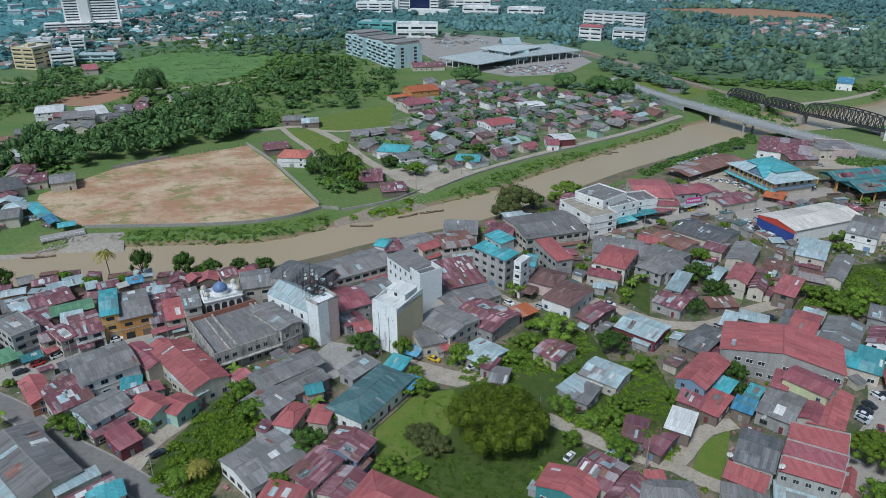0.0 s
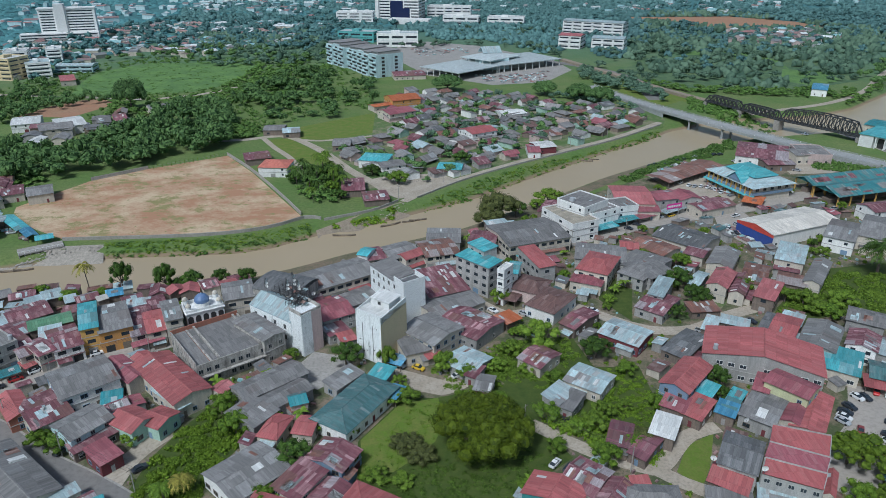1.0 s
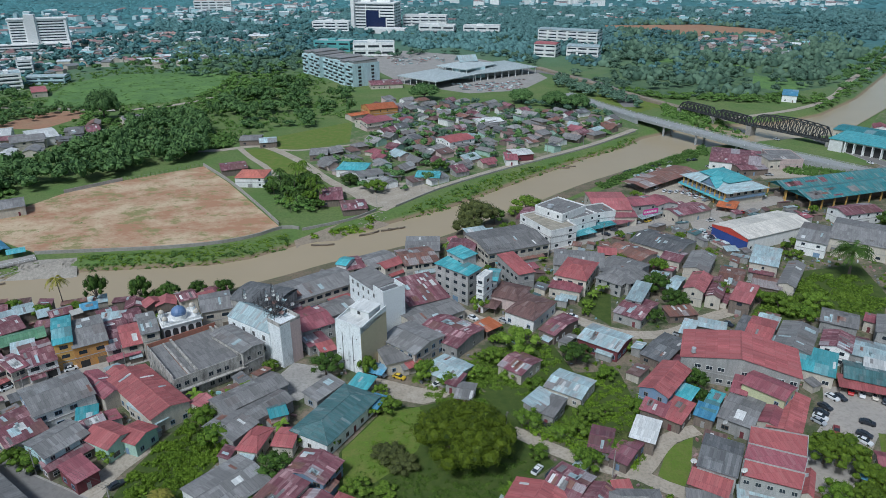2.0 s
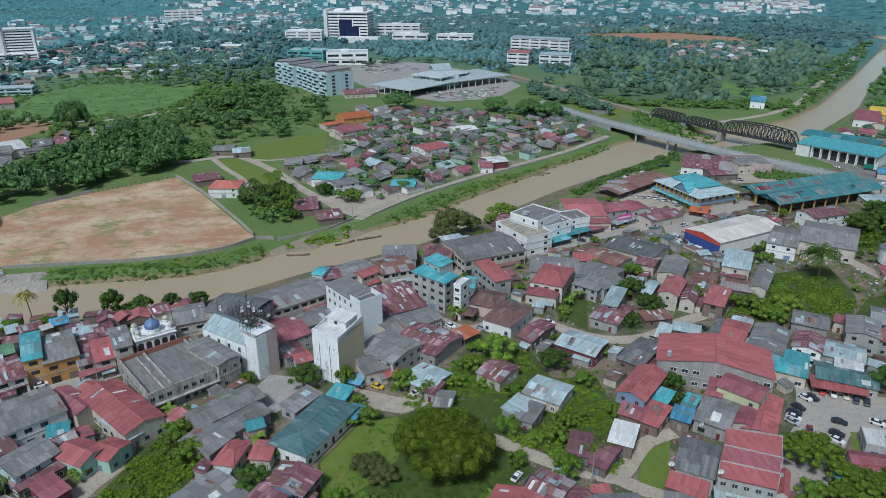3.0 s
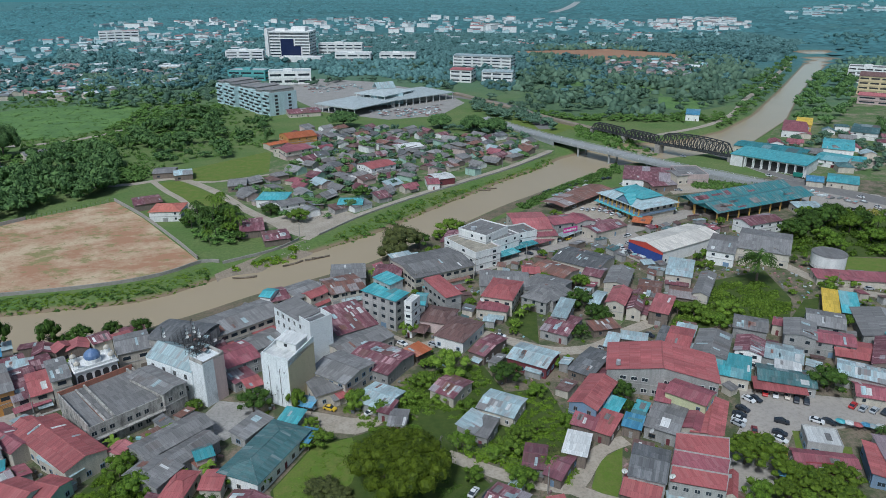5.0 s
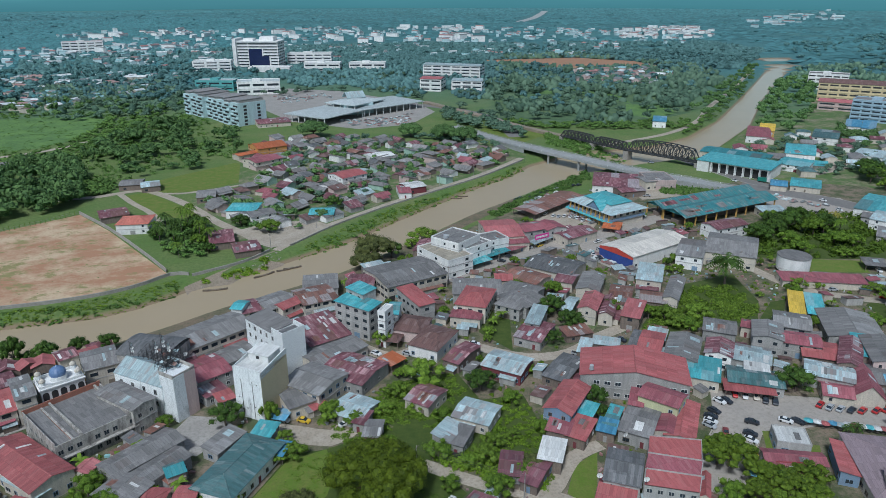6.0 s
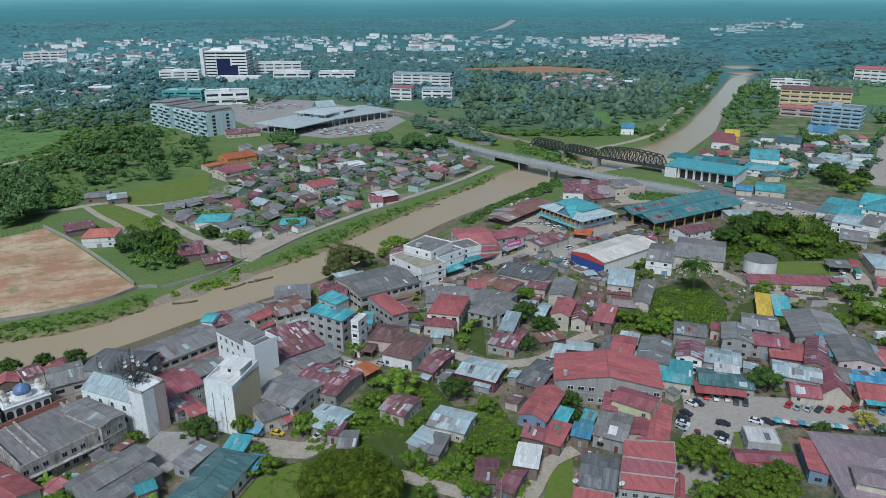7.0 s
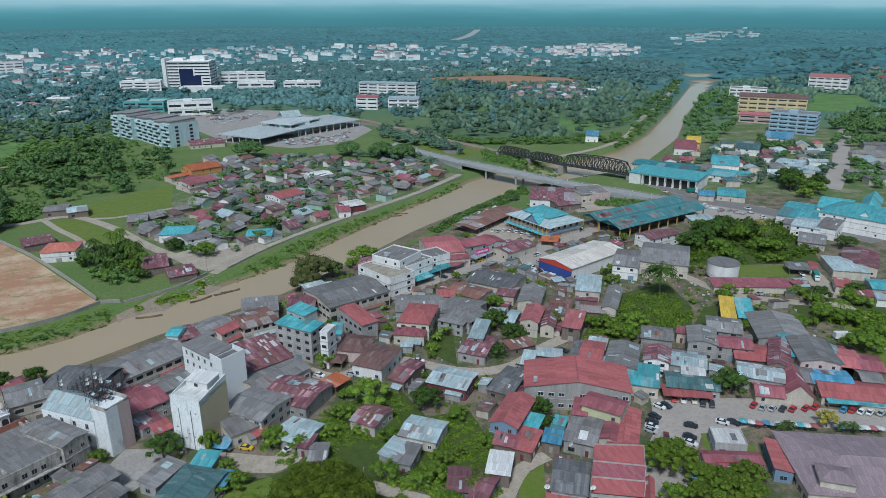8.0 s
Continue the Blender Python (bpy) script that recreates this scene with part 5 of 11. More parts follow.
# far end of the row by the street
house(45.0, 279.5, 19.3, 29.6, 24.2, 7, 1.5, "gable", "grey", "cream", 2, 4, 179, 3)
house(25.3, 275.0, -14.2, 11.3, 14.8, 6, 1, "gable", "maroon", "cream", 1, 0, 180, 1)
house(33.0, 289.4, 16.7, 9.8, 9.4, 6, 0.7, "shed", "lightblue", "plank", 1, 1, 181, 1)
house(74.0, 303.0, -50.3, 16.5, 17.5, 13, 0.5, "flat", "grey", "white", 4, 3, 182, 1)
house(81.3, 300.7, 30.0, 17.4, 9.9, 9.5, 0.5, "flat", "grey", "white", 3, 2, 183, 1)
house(94.9, 311.4, 16.5, 12.2, 12.0, 8, 0.5, "flat", "grey", "white", 3, 3, 184, 1)
house(66.7, 294.9, -64.9, 24.3, 14.6, 9, 0.5, "flat", "cream", "white", 3, 1, 185, 1)
house(82.1, 293.7, 25.1, 13.9, 6.3, 3.2, 0.4, "open_shed", "cyan", "cream", 1, 0, 186, 1)
house(94.8, 302.4, 25.9, 13.1, 4.7, 3.2, 0.4, "open_shed", "teal", "cream", 1, 0, 187, 1)
house(61.0, 314.3, 66.3, 16.4, 8.0, 5, 1, "gable", "maroon", "plank", 1, 0, 188, 1)
house(103.9, 325.8, -4.8, 18.7, 26.6, 7, 1.4, "gable", "pink", "cream", 2, 0, 189, 1)
house(105.9, 313.4, -1.2, 15.3, 11.5, 5, 0.8, "gable", "redmaroon", "cream", 1, 1, 190, 1)
house(120.5, 325.0, 13.8, 15.3, 12.5, 7, 1.2, "gable", "redmaroon", "paleplaster", 2, 2, 191, 1)
house(131.1, 324.2, 102.0, 12.5, 11.5, 7, 1.4, "gable", "redmaroon", "paleplaster", 2, 0, 192, 1)
house(142.0, 318.1, 23.0, 22.0, 12.2, 4.6, 1.1, "gable", "maroon", "cream", 1, 3, 193, 1)
house(149.2, 374.3, 35.4, 51.3, 15.7, 3.8, 1, "open_gable", "rust", "cream", 1, 2, 194, 1)
house(168.6, 328.1, -33.6, 9.1, 12.3, 3, 0.6, "open_gable", "orange", "cream", 1, 1, 195, 1)
house(168.3, 290.7, 22.1, 41.9, 20.0, 6.5, 1.6, "gable", "ivory", "white", 1, 0, 196, 1)
house(209.5, 409.0, -26.1, 29.0, 35.1, 5, 1.2, "gable", "maroon", "white", 1, 4, 197, 1)
house(238.5, 406.7, -9.2, 17.7, 22.6, 6, 0.4, "flat", "grey", "pinkwall", 2, 0, 198, 1)
house(209.3, 389.8, 3.5, 17.1, 12.8, 4, 1, "gable", "maroon", "plank", 1, 3, 199, 1)
# only seen late in the turn
house(223.6, 307.9, 12.5, 22.1, 11.6, 6.5, 1.4, "gable", "maroon", "white", 2, 0, 203, 1)
house(207.3, 277.2, -37.5, 22.6, 30.2, 7, 2.2, "gable", "grey", "cream", 2, 0, 204, 1)
house(185.8, 277.6, -37.4, 12.0, 24.6, 7, 1.2, "gable", "grey", "white", 2, 2, 205, 1)
house(226.8, 238.7, -19.8, 35.6, 9.0, 3.4, 0.6, "shed", "redmaroon", "cream", 1, 0, 206, 1)
house(264.7, 249.3, -27.0, 9.9, 8.9, 3.4, 0.5, "open_shed", "grey", "cream", 1, 1, 207, 1)
house(272.6, 247.6, -39.3, 3.2, 9.1, 3.4, 0.5, "shed", "red", "cream", 1, 0, 208, 1)
house(287.4, 242.5, -30.6, 16.3, 21.0, 4.6, 1.2, "hip", "lightblue", "cream", 1, 1, 209, 1)
house(301.5, 246.7, 40.8, 27.4, 15.8, 4.8, 1.2, "gable", "maroon", "cream", 1, 0, 210, 1)
house(267.2, 225.2, -39.4, 6.1, 11.1, 4, 1, "gable", "red", "cream", 1, 1, 211, 1)
house(265.3, 213.6, -17.9, 9.1, 9.7, 4, 0.8, "gable", "redmaroon", "cream", 1, 3, 212, 1)
house(282.6, 215.6, -32.9, 14.0, 12.4, 4.4, 0.9, "gable", "cyan", "cream", 1, 0, 213, 1)
house(273.4, 206.0, -31.6, 11.6, 8.2, 3.8, 0.8, "gable", "lightblue", "white", 1, 1, 214, 1)
house(336.3, 320.2, -54.2, 22.6, 38.5, 6, 1, "gable", "cyan", "white", 2, 0, 215, 1)
house(320.2, 299.4, -54.2, 14.6, 21.7, 6, 0.8, "gable", "lightblue", "white", 2, 1, 216, 1)
house(357.5, 296.4, -61.2, 39.3, 34.0, 10, 4.5, "hip", "cyan", "white", 3, 0, 217, 1)
house(330.4, 292.7, -57.9, 9.5, 26.3, 7, 1.2, "gable", "grey", "white", 2, 4, 218, 1)
house(304.7, 280.8, -46.0, 13.1, 18.9, 4, 1, "gable", "grey", "stained", 1, 3, 219, 1)
house(153.3, 204.7, -34.0, 11.4, 10.9, 5, 1, "gable", "grey", "grey", 1, 4, 220, 2)
house(142.2, 188.2, 53.0, 11.9, 8.6, 6, 1.2, "gable", "maroon", "white", 2, 4, 221, 2)
house(166.0, 194.4, 55.2, 14.1, 10.0, 7, 1, "gable", "grey", "grey", 2, 4, 222, 2)
house(165.2, 204.8, -38.3, 3.8, 6.5, 4.6, 0.7, "gable", "redmaroon", "cream", 1, 1, 223, 2)
house(181.6, 201.1, -35.5, 12.7, 13.6, 6, 1.2, "gable", "grey", "grey", 2, 4, 224, 1)
house(174.4, 187.8, -30.9, 13.4, 9.5, 6, 1.1, "gable", "redmaroon", "grey", 2, 2, 225, 2)
house(178.6, 182.0, -31.4, 12.6, 12.9, 4, 1.2, "gable", "red", "plank", 1, 0, 226, 2)
house(151.4, 183.3, -36.1, 12.9, 11.7, 5, 0.8, "gable", "lightblue", "grey", 1, 6, 227, 2)
house(147.9, 175.0, -33.6, 7.6, 5.5, 4.4, 0.6, "shed", "white", "grey", 1, 1, 228, 2)
house(144.4, 171.1, -28.7, 17.0, 10.2, 4, 1.2, "gable", "tealgrey", "grey", 1, 2, 229, 2)
house(139.5, 166.9, -24.8, 15.4, 5.6, 3, 0.6, "open_shed", "red", "cream", 1, 0, 230, 2)
house(169.9, 167.5, -38.8, 14.7, 10.3, 5, 1, "gable", "lightblue", "grey", 1, 4, 231, 2)
house(185.2, 175.5, 46.8, 21.9, 6.7, 6, 1.2, "gable", "maroon", "plank", 2, 2, 232, 2)
house(194.0, 178.0, -31.4, 7.7, 16.0, 5.6, 0.8, "shed", "cyan", "plank", 1, 1, 233, 2)
house(197.2, 172.4, 60.7, 19.7, 13.0, 6.6, 1.4, "gable", "grey", "pinkwall", 2, 0, 234, 2)
house(204.4, 169.9, 54.2, 14.5, 4.1, 5, 0.8, "gable", "tealgrey", "cream", 1, 1, 235, 1)
house(207.1, 166.6, -35.6, 8.0, 14.3, 4.6, 0.9, "open_gable", "pink", "plank", 1, 0, 236, 1)
house(212.4, 161.5, -34.4, 7.2, 12.2, 4.6, 0.9, "gable", "redmaroon", "plank", 1, 0, 237, 1)
house(203.2, 195.6, 61.3, 24.2, 19.4, 4.4, 1.6, "gable", "grey", "grey", 1, 0, 238, 1)
house(197.3, 218.0, -35.3, 5.5, 22.5, 4, 0.4, "open_shed", "yellow", "grey", 1, 0, 239, 1)
house(203.5, 215.0, -34.1, 6.1, 20.4, 4, 0.4, "open_shed", "cyan", "grey", 1, 0, 240, 1)
house(191.6, 158.4, -31.1, 12.6, 11.3, 4, 0.8, "gable", "blue", "plank", 1, 2, 241, 2)
house(184.0, 164.0, -34.3, 8.1, 12.5, 4, 0.8, "gable", "grey", "plank", 1, 2, 242, 2)
house(205.0, 154.9, -29.0, 6.7, 7.9, 4, 1, "gable", "grey", "plank", 1, 0, 243, 2)
house(176.8, 159.1, 57.4, 15.4, 9.1, 3.4, 4, "gable", "redmaroon", "cream", 1, 1, 244, 2)
house(195.1, 149.5, -29.7, 26.6, 12.8, 3.2, 1.6, "gable", "red", "cream", 1, 0, 245, 2)
house(191.0, 143.7, -25.4, 23.0, 2.6, 2.6, 0.4, "open_shed", "cyan", "cream", 1, 1, 246, 2)
house(166.1, 159.3, -29.7, 8.9, 8.3, 3.2, 1.6, "gable", "redmaroon", "cream", 1, 3, 247, 2)
house(160.9, 116.8, -24.1, 40.0, 27.9, 4.6, 2.6, "hip", "mauve", "cream", 1, 0, 248, 2)
house(146.5, 113.5, -34.3, 8.5, 7.0, 7.4, 1, "hip", "mauve", "cream", 1, 1, 249, 2)
house(141.9, 128.2, 59.3, 14.4, 4.8, 4, 0.7, "shed", "red", "bluewall", 1, 0, 250, 2)
house(134.2, 140.2, -25.4, 9.1, 8.4, 4.2, 0.3, "flat", "white", "paleplaster", 1, 1, 251, 2)
house(128.9, 132.2, -20.9, 16.0, 5.3, 3.6, 0.7, "gable", "redmaroon", "cream", 1, 1, 252, 2)
house(126.3, 127.1, -19.7, 12.6, 4.3, 3.2, 0.5, "shed", "redmaroon", "cream", 1, 1, 253, 2)
house(119.1, 137.2, 61.7, 5.1, 2.9, 3.4, 0.3, "open_shed", "yellow", "cream", 1, 0, 254, 2)
house(115.5, 130.5, 67.0, 6.6, 2.9, 3.2, 0.3, "open_shed", "blue", "cream", 1, 0, 255, 2)


def open_hall(x, y, rot, w, d, e, rise, patches, seed):
    """A long market hall open at the sides: weathered roof on yellow columns, plastered gable ends."""
    rnd = random.Random(seed)
    top = thing("open_hall", x, y, 0, rot, "long open market hall with a weathered teal roof on yellow columns", "hall")
    a, b, o = w / 2, d / 2, 1.0
    k = rise / b
    g = Geo()
    for s in (-1, 1):
        q = [(-a - 1, s * (b + o), e - k * o), (a + 1, s * (b + o), e - k * o), (a + 1, 0, e + rise), (-a - 1, 0, e + rise)]
        g.slab(q if s < 0 else q[::-1], 0.12)
    roof = g.link("roof", ROOF["oldteal"], top)
    for i in range(patches):
        u, L = rnd.uniform(-a, a - 9), rnd.uniform(4, 12)
        y0, y1 = sorted((rnd.uniform(0.2, b), rnd.uniform(0.2, b)))
        Geo().slab([(u, -y1, e + rise - k * y1 + 0.06), (u + L, -y1, e + rise - k * y1 + 0.06), (u + L, -y0, e + rise - k * y0 + 0.06), (u, -y0, e + rise - k * y0 + 0.06)], 0.03).link("roof_sheet", ROOF[rnd.choice(("grey", "rust", "teal", "grey", "maroon"))], roof)
    n = int(w / 8)
    for i in range(n + 1):
        for s in (-1, 1):
            px = -a + 0.5 + i * (w - 1) / n
            Geo().box(px - 0.3, px + 0.3, s * (b - 0.4) - 0.3, s * (b - 0.4) + 0.3, -0.3, e - 0.1).link("column", WALL["yellow"], top)
    for s in (-1, 1):
        Geo().face((s * a, -b, e), (s * a, b, e), (s * a, 0, e + rise - 0.1)).link("gable", WALL["teal"], top)
    Geo().box(-a + 1, a - 1, -b * 0.3, b * 0.3, 0, 2.4).link("counter", WALL["plank"], top)
    return top


open_hall(240.9, 357.0, 15.4, 77.0, 13.0, 6.4, 2.4, 6, 3)
open_hall(242.9, 340.6, 15.6, 75.0, 17.0, 6.4, 2.8, 11, 4)
# larger houses of the far village
house(-86.4, 386.4, -5.1, 16.7, 15.4, 6, 2, "hip", "coral", "white", 2, 0, 258, 1)
house(-29.7, 401.3, -11.9, 17.1, 15.6, 5, 1.5, "hip", "cyan", "white", 1, 0, 259, 1)
house(-20.6, 387.8, 26.9, 14.9, 11.2, 5, 1.2, "gable", "grey", "white", 2, 1, 260, 1)
house(14.8, 385.6, -10.5, 13.9, 12.8, 4, 1, "gable", "cyan", "lime", 1, 0, 261, 1)
house(36.0, 459.2, 31.1, 20.4, 16.8, 6.5, 1.5, "gable", "red", "white", 2, 0, 262, 1)
house(75.6, 428.7, 15.0, 13.1, 13.8, 4.5, 1, "gable", "white", "darkred", 1, 0, 263, 1)
house(68.4, 421.4, -2.4, 7.7, 17.8, 4, 1, "gable", "redmaroon", "white", 1, 1, 264, 1)
house(-39.1, 354.1, 6.4, 11.9, 20.4, 4, 1, "gable", "maroon", "plank", 1, 1, 265, 1)
house(-26.1, 337.5, 11.6, 12.6, 14.2, 3.5, 0.8, "gable", "maroon", "plank", 1, 6, 266, 1)
house(-102.9, 409.7, 19.2, 14.9, 15.9, 4, 1, "gable", "maroon", "plank", 1, 2, 267, 1)
house(-18.4, 562.7, 23.0, 24.0, 21.0, 7, 2.5, "gable", "orange", "orange", 2, 0, 268, 1)
house(-33.9, 549.8, 33.8, 20.5, 9.7, 4, 0.8, "gable", "orange", "cream", 1, 0, 269, 1)
house(-21.4, 519.8, 34.2, 22.9, 18.2, 6, 1.5, "gable", "redmaroon", "cream", 2, 0, 270, 1)
house(-105.1, 477.6, 1.3, 13.9, 15.0, 4, 1, "gable", "grey", "plank", 1, 0, 271, 1)
house(-92.6, 470.7, 11.7, 11.4, 14.4, 4, 1, "gable", "lightblue", "plank", 1, 0, 272, 1)
house(-54.1, 438.9, 2.2, 11.1, 16.7, 4, 1.2, "gable", "grey", "plank", 1, 0, 273, 1)
house(65.7, 519.2, 20.3, 19.2, 15.6, 4.5, 1, "gable", "white", "white", 1, 0, 274, 1)
house(-201.5, 345.5, 27.7, 11.8, 15.9, 5, 1.4, "gable", "grey", "cream", 1, 0, 275, 1)
house(-218.0, 346.9, 27.5, 13.0, 16.1, 4.5, 1.2, "gable", "maroon", "cream", 1, 4, 276, 1)
house(-193.1, 304.8, 134.8, 23.3, 5.3, 3.2, 0.6, "open_gable", "cyan", "plank", 1, 0, 277, 1)
house(-180.8, 293.0, 132.6, 12.0, 4.3, 3.2, 0.6, "open_gable", "blue", "plank", 1, 0, 278, 1)
house(-171.1, 287.7, 28.7, 6.8, 5.7, 3, 0.5, "open_gable", "cyan", "plank", 1, 0, 279, 1)
house(-226.4, 335.7, 43.7, 13.8, 24.0, 5, 1.2, "gable", "darkgrey", "cream", 1, 0, 280, 1)
house(-202.7, 294.7, 23.0, 12.4, 13.4, 5, 1.2, "gable", "grey", "cream", 1, 0, 281, 1)
house(-336.6, 666.0, 28.4, 12.3, 32.4, 5, 1.6, "gable", "pink", "cream", 1, 0, 282, 1)
house(-209.1, 543.7, 31.6, 15.3, 15.3, 5, 1.6, "gable", "grey", "cream", 1, 1, 283, 1)
house(-285.1, 494.8, 22.7, 18.1, 25.0, 6, 1.6, "gable", "white", "white", 2, 0, 284, 1)
house(-253.0, 490.1, 33.9, 18.0, 29.5, 6, 1.6, "gable", "white", "white", 1, 0, 285, 1)
house(-257.4, 479.3, 30.1, 21.2, 24.6, 6, 1.4, "gable", "grey", "cream", 2, 0, 286, 1)
house(-231.4, 496.0, 24.9, 9.3, 19.2, 6, 1.4, "gable", "grey", "cream", 2, 4, 287, 1)
house(-223.1, 504.1, 26.5, 8.6, 23.5, 6, 1.4, "gable", "maroon", "cream", 2, 3, 288, 1)
house(511.3, 539.0, -43.6, 12.1, 42.5, 7, 3, "gable", "blue", "white", 2, 0, 289, 1)
house(520.1, 529.8, -45.2, 10.6, 48.4, 7, 3, "gable", "blue", "white", 2, 0, 290, 1)
house(453.7, 505.4, -43.3, 19.9, 40.5, 6, 1.4, "gable", "tealgrey", "white", 2, 0, 291, 1)
house(393.7, 462.1, -39.6, 21.1, 41.3, 5, 1.4, "gable", "cyan", "white", 1, 1, 292, 1)
house(403.5, 527.8, -37.2, 19.1, 50.1, 6, 2.5, "hip", "redmaroon", "white", 1, 3, 293, 1)
house(424.4, 544.5, -38.0, 12.4, 36.8, 6, 1, "gable", "yellow", "yellow", 2, 0, 294, 1)
house(337.2, 462.1, -48.2, 50.5, 21.9, 5, 1, "gable", "teal", "cream", 1, 0, 295, 1)
house(360.8, 425.2, -50.6, 20.9, 26.1, 5, 1, "gable", "cyan", "white", 2, 0, 296, 1)
house(329.9, 376.9, -40.0, 17.7, 22.5, 4, 1, "gable", "cyan", "cream", 1, 0, 297, 1)
house(312.6, 380.9, -37.2, 9.7, 15.5, 4, 1, "gable", "blue", "cream", 1, 0, 298, 1)
house(438.0, 438.3, -53.5, 19.6, 29.2, 5, 1, "gable", "lightblue", "white", 1, 0, 299, 1)
house(350.1, 604.2, -30.5, 12.1, 31.5, 6, 1, "gable", "blue", "white", 1, 0, 300, 1)
house(235.4, 345.9, 6.5, 32.8, 8.6, 3.4, 0.4, "open_shed", "blue", "cream", 1, 1, 301, 1)
house(233.7, 403.5, 7.6, 21.2, 13.8, 6, 1, "gable", "grey", "cream", 1, 4, 302, 1)
house(270.4, 332.1, -7.9, 15.1, 9.2, 4, 0.6, "shed", "lightblue", "cream", 1, 0, 303, 1)
# awnings along the main street
house(-128.9, 180.9, 40.7, 5.6, 3.2, 3, 0.5, "open_shed", "teal", "cream", 1, 1, 306, 2)
house(-120.0, 187.5, 41.5, 4.8, 2.9, 3, 0.5, "open_shed", "redmaroon", "cream", 1, 3, 307, 2)
house(-114.8, 190.8, 37.8, 7.7, 2.6, 3, 0.5, "open_shed", "maroon", "cream", 1, 4, 308, 2)
house(-92.5, 197.8, 32.6, 10.0, 2.2, 3, 0.5, "open_shed", "redmaroon", "cream", 1, 0, 309, 2)
house(-38.2, 223.6, 35.7, 8.1, 3.2, 3, 0.5, "open_shed", "red", "cream", 1, 1, 310, 2)
house(-25.5, 234.5, 37.1, 8.8, 2.5, 3, 0.5, "open_shed", "red", "cream", 1, 0, 311, 2)
house(43.3, 262.3, 29.2, 10.0, 3.2, 3, 0.5, "open_shed", "cyan", "cream", 1, 0, 312, 1)
house(-57.7, 192.3, 32.0, 7.6, 3.2, 3, 0.5, "open_shed", "lightblue", "grey", 1, 0, 313, 2)
house(107.2, 307.7, 26.4, 13.3, 4.1, 3, 0.5, "open_shed", "redmaroon", "cream", 1, 1, 314, 1)
house(125.2, 316.5, 32.1, 22.0, 3.5, 3, 0.5, "open_shed", "lightblue", "cream", 1, 0, 315, 1)
house(-16.0, 689.2, 9.8, 30.8, 28.7, 4, 1.5, "gable", "maroon", "cream", 1, 4, 317, 1)
house(370.5, 304.4, 36.6, 59.5, 9.8, 9, 4.5, "gable", "cyan", "white", 3, 0, 319, 1)
house(359.6, 318.3, -52.5, 17.7, 30.2, 9, 2.5, "gable", "cyan", "white", 3, 0, 320, 1)
house(340.9, 327.5, -50.6, 17.4, 20.5, 5, 1, "gable", "cyan", "cream", 1, 0, 321, 1)
house(321.9, 307.4, -48.6, 16.3, 16.0, 4, 0.8, "gable", "grey", "paleplaster", 1, 3, 322, 1)


# ---- larger buildings with a shape of their own
BAND_MESH = {}


def block(x, y, rot, w, d, h, floors, wall, label, roof="grey", bay=4.0, glass=None, gable=0.0, name="building"):
    """A far block of several storeys: body, floor ledges, and one recessed-looking window to each bay and floor on the seen sides."""
    top = thing(name, x, y, min(land_at(x, y), 0), rot, label, "building")
    a, b = w / 2, d / 2
    Geo().box(-a, a, -b, b, -0.5, h).link("body", WALL[wall], top)
    if gable:
        g = Geo()
        g.slab([(-a - 0.6, -b - 0.6, h + 0.2), (a + 0.6, -b - 0.6, h + 0.2), (a + 0.2, 0, h + gable), (-a - 0.2, 0, h + gable)], 0.2)
        g.slab([(-a - 0.2, 0, h + gable), (a + 0.2, 0, h + gable), (a + 0.6, b + 0.6, h + 0.2), (-a - 0.6, b + 0.6, h + 0.2)], 0.2)
        g.face((a, -b, h), (a, b, h), (a, 0, h + gable - 0.1)).face((-a, b, h), (-a, -b, h), (-a, 0, h + gable - 0.1))
        g.link("roof", ROOF[roof], top)
    else:
        Geo().box(-a + 0.3, a - 0.3, -b + 0.3, b - 0.3, h, h + 0.12).link("roof", ROOF[roof], top)
        g = Geo()
        g.box(-a - 0.1, a + 0.1, -b - 0.1, -b + 0.3, h, h + 0.9).box(-a - 0.1, a + 0.1, b - 0.3, b + 0.1, h, h + 0.9)
        g.box(-a - 0.1, -a + 0.3, -b + 0.3, b - 0.3, h, h + 0.9).box(a - 0.3, a + 0.1, -b + 0.3, b - 0.3, h, h + 0.9)
        g.link("parapet", WALL[wall], top)
        Geo().box(-a * 0.3, a * 0.1, -b * 0.4, b * 0.4, h + 0.12, h + 2.6).link("stair_head", WALL[wall], top)
    fh = h / floors
    for length, off, rz in ((w, b, 0), (d, a, 90), (w, b, 180), (d, a, -90)):
        t = math.radians(rot + rz)
        if -(math.sin(t) * x - math.cos(t) * y) <= 0.12 * math.hypot(x, y):
            continue
        cnt = max(1, int(length / (bay * 2.1)))
        c, s = math.cos(math.radians(rz)), math.sin(math.radians(rz))
        key = (round(length / cnt, 1), round(fh, 1))
        if key not in BAND_MESH:
            BAND_MESH[key] = Geo().box(-key[0] * 0.4, key[0] * 0.4, -0.06, 0.1, -key[1] * 0.17, key[1] * 0.17).mesh("window", glass or GLASS)
        for f in range(floors):
            for i in range(cnt):
                u = -length / 2 + (i + 0.5) * length / cnt
                win = new("window", BAND_MESH[key])
                win.parent = top
                win.matrix_basis = pose(u * c + off * s, u * s - off * c, (f + 0.52) * fh, 0, 0, rz)
            if f:
                lw = length / 2 + 0.15
                g = Geo().box(-lw, lw, -0.5, 0.05, f * fh - 0.22, f * fh + 0.22)
                led = g.link("ledge", WALL[wall], top)
                led.matrix_basis = pose(off * s, -off * c, 0, 0, 0, rz)
    return top


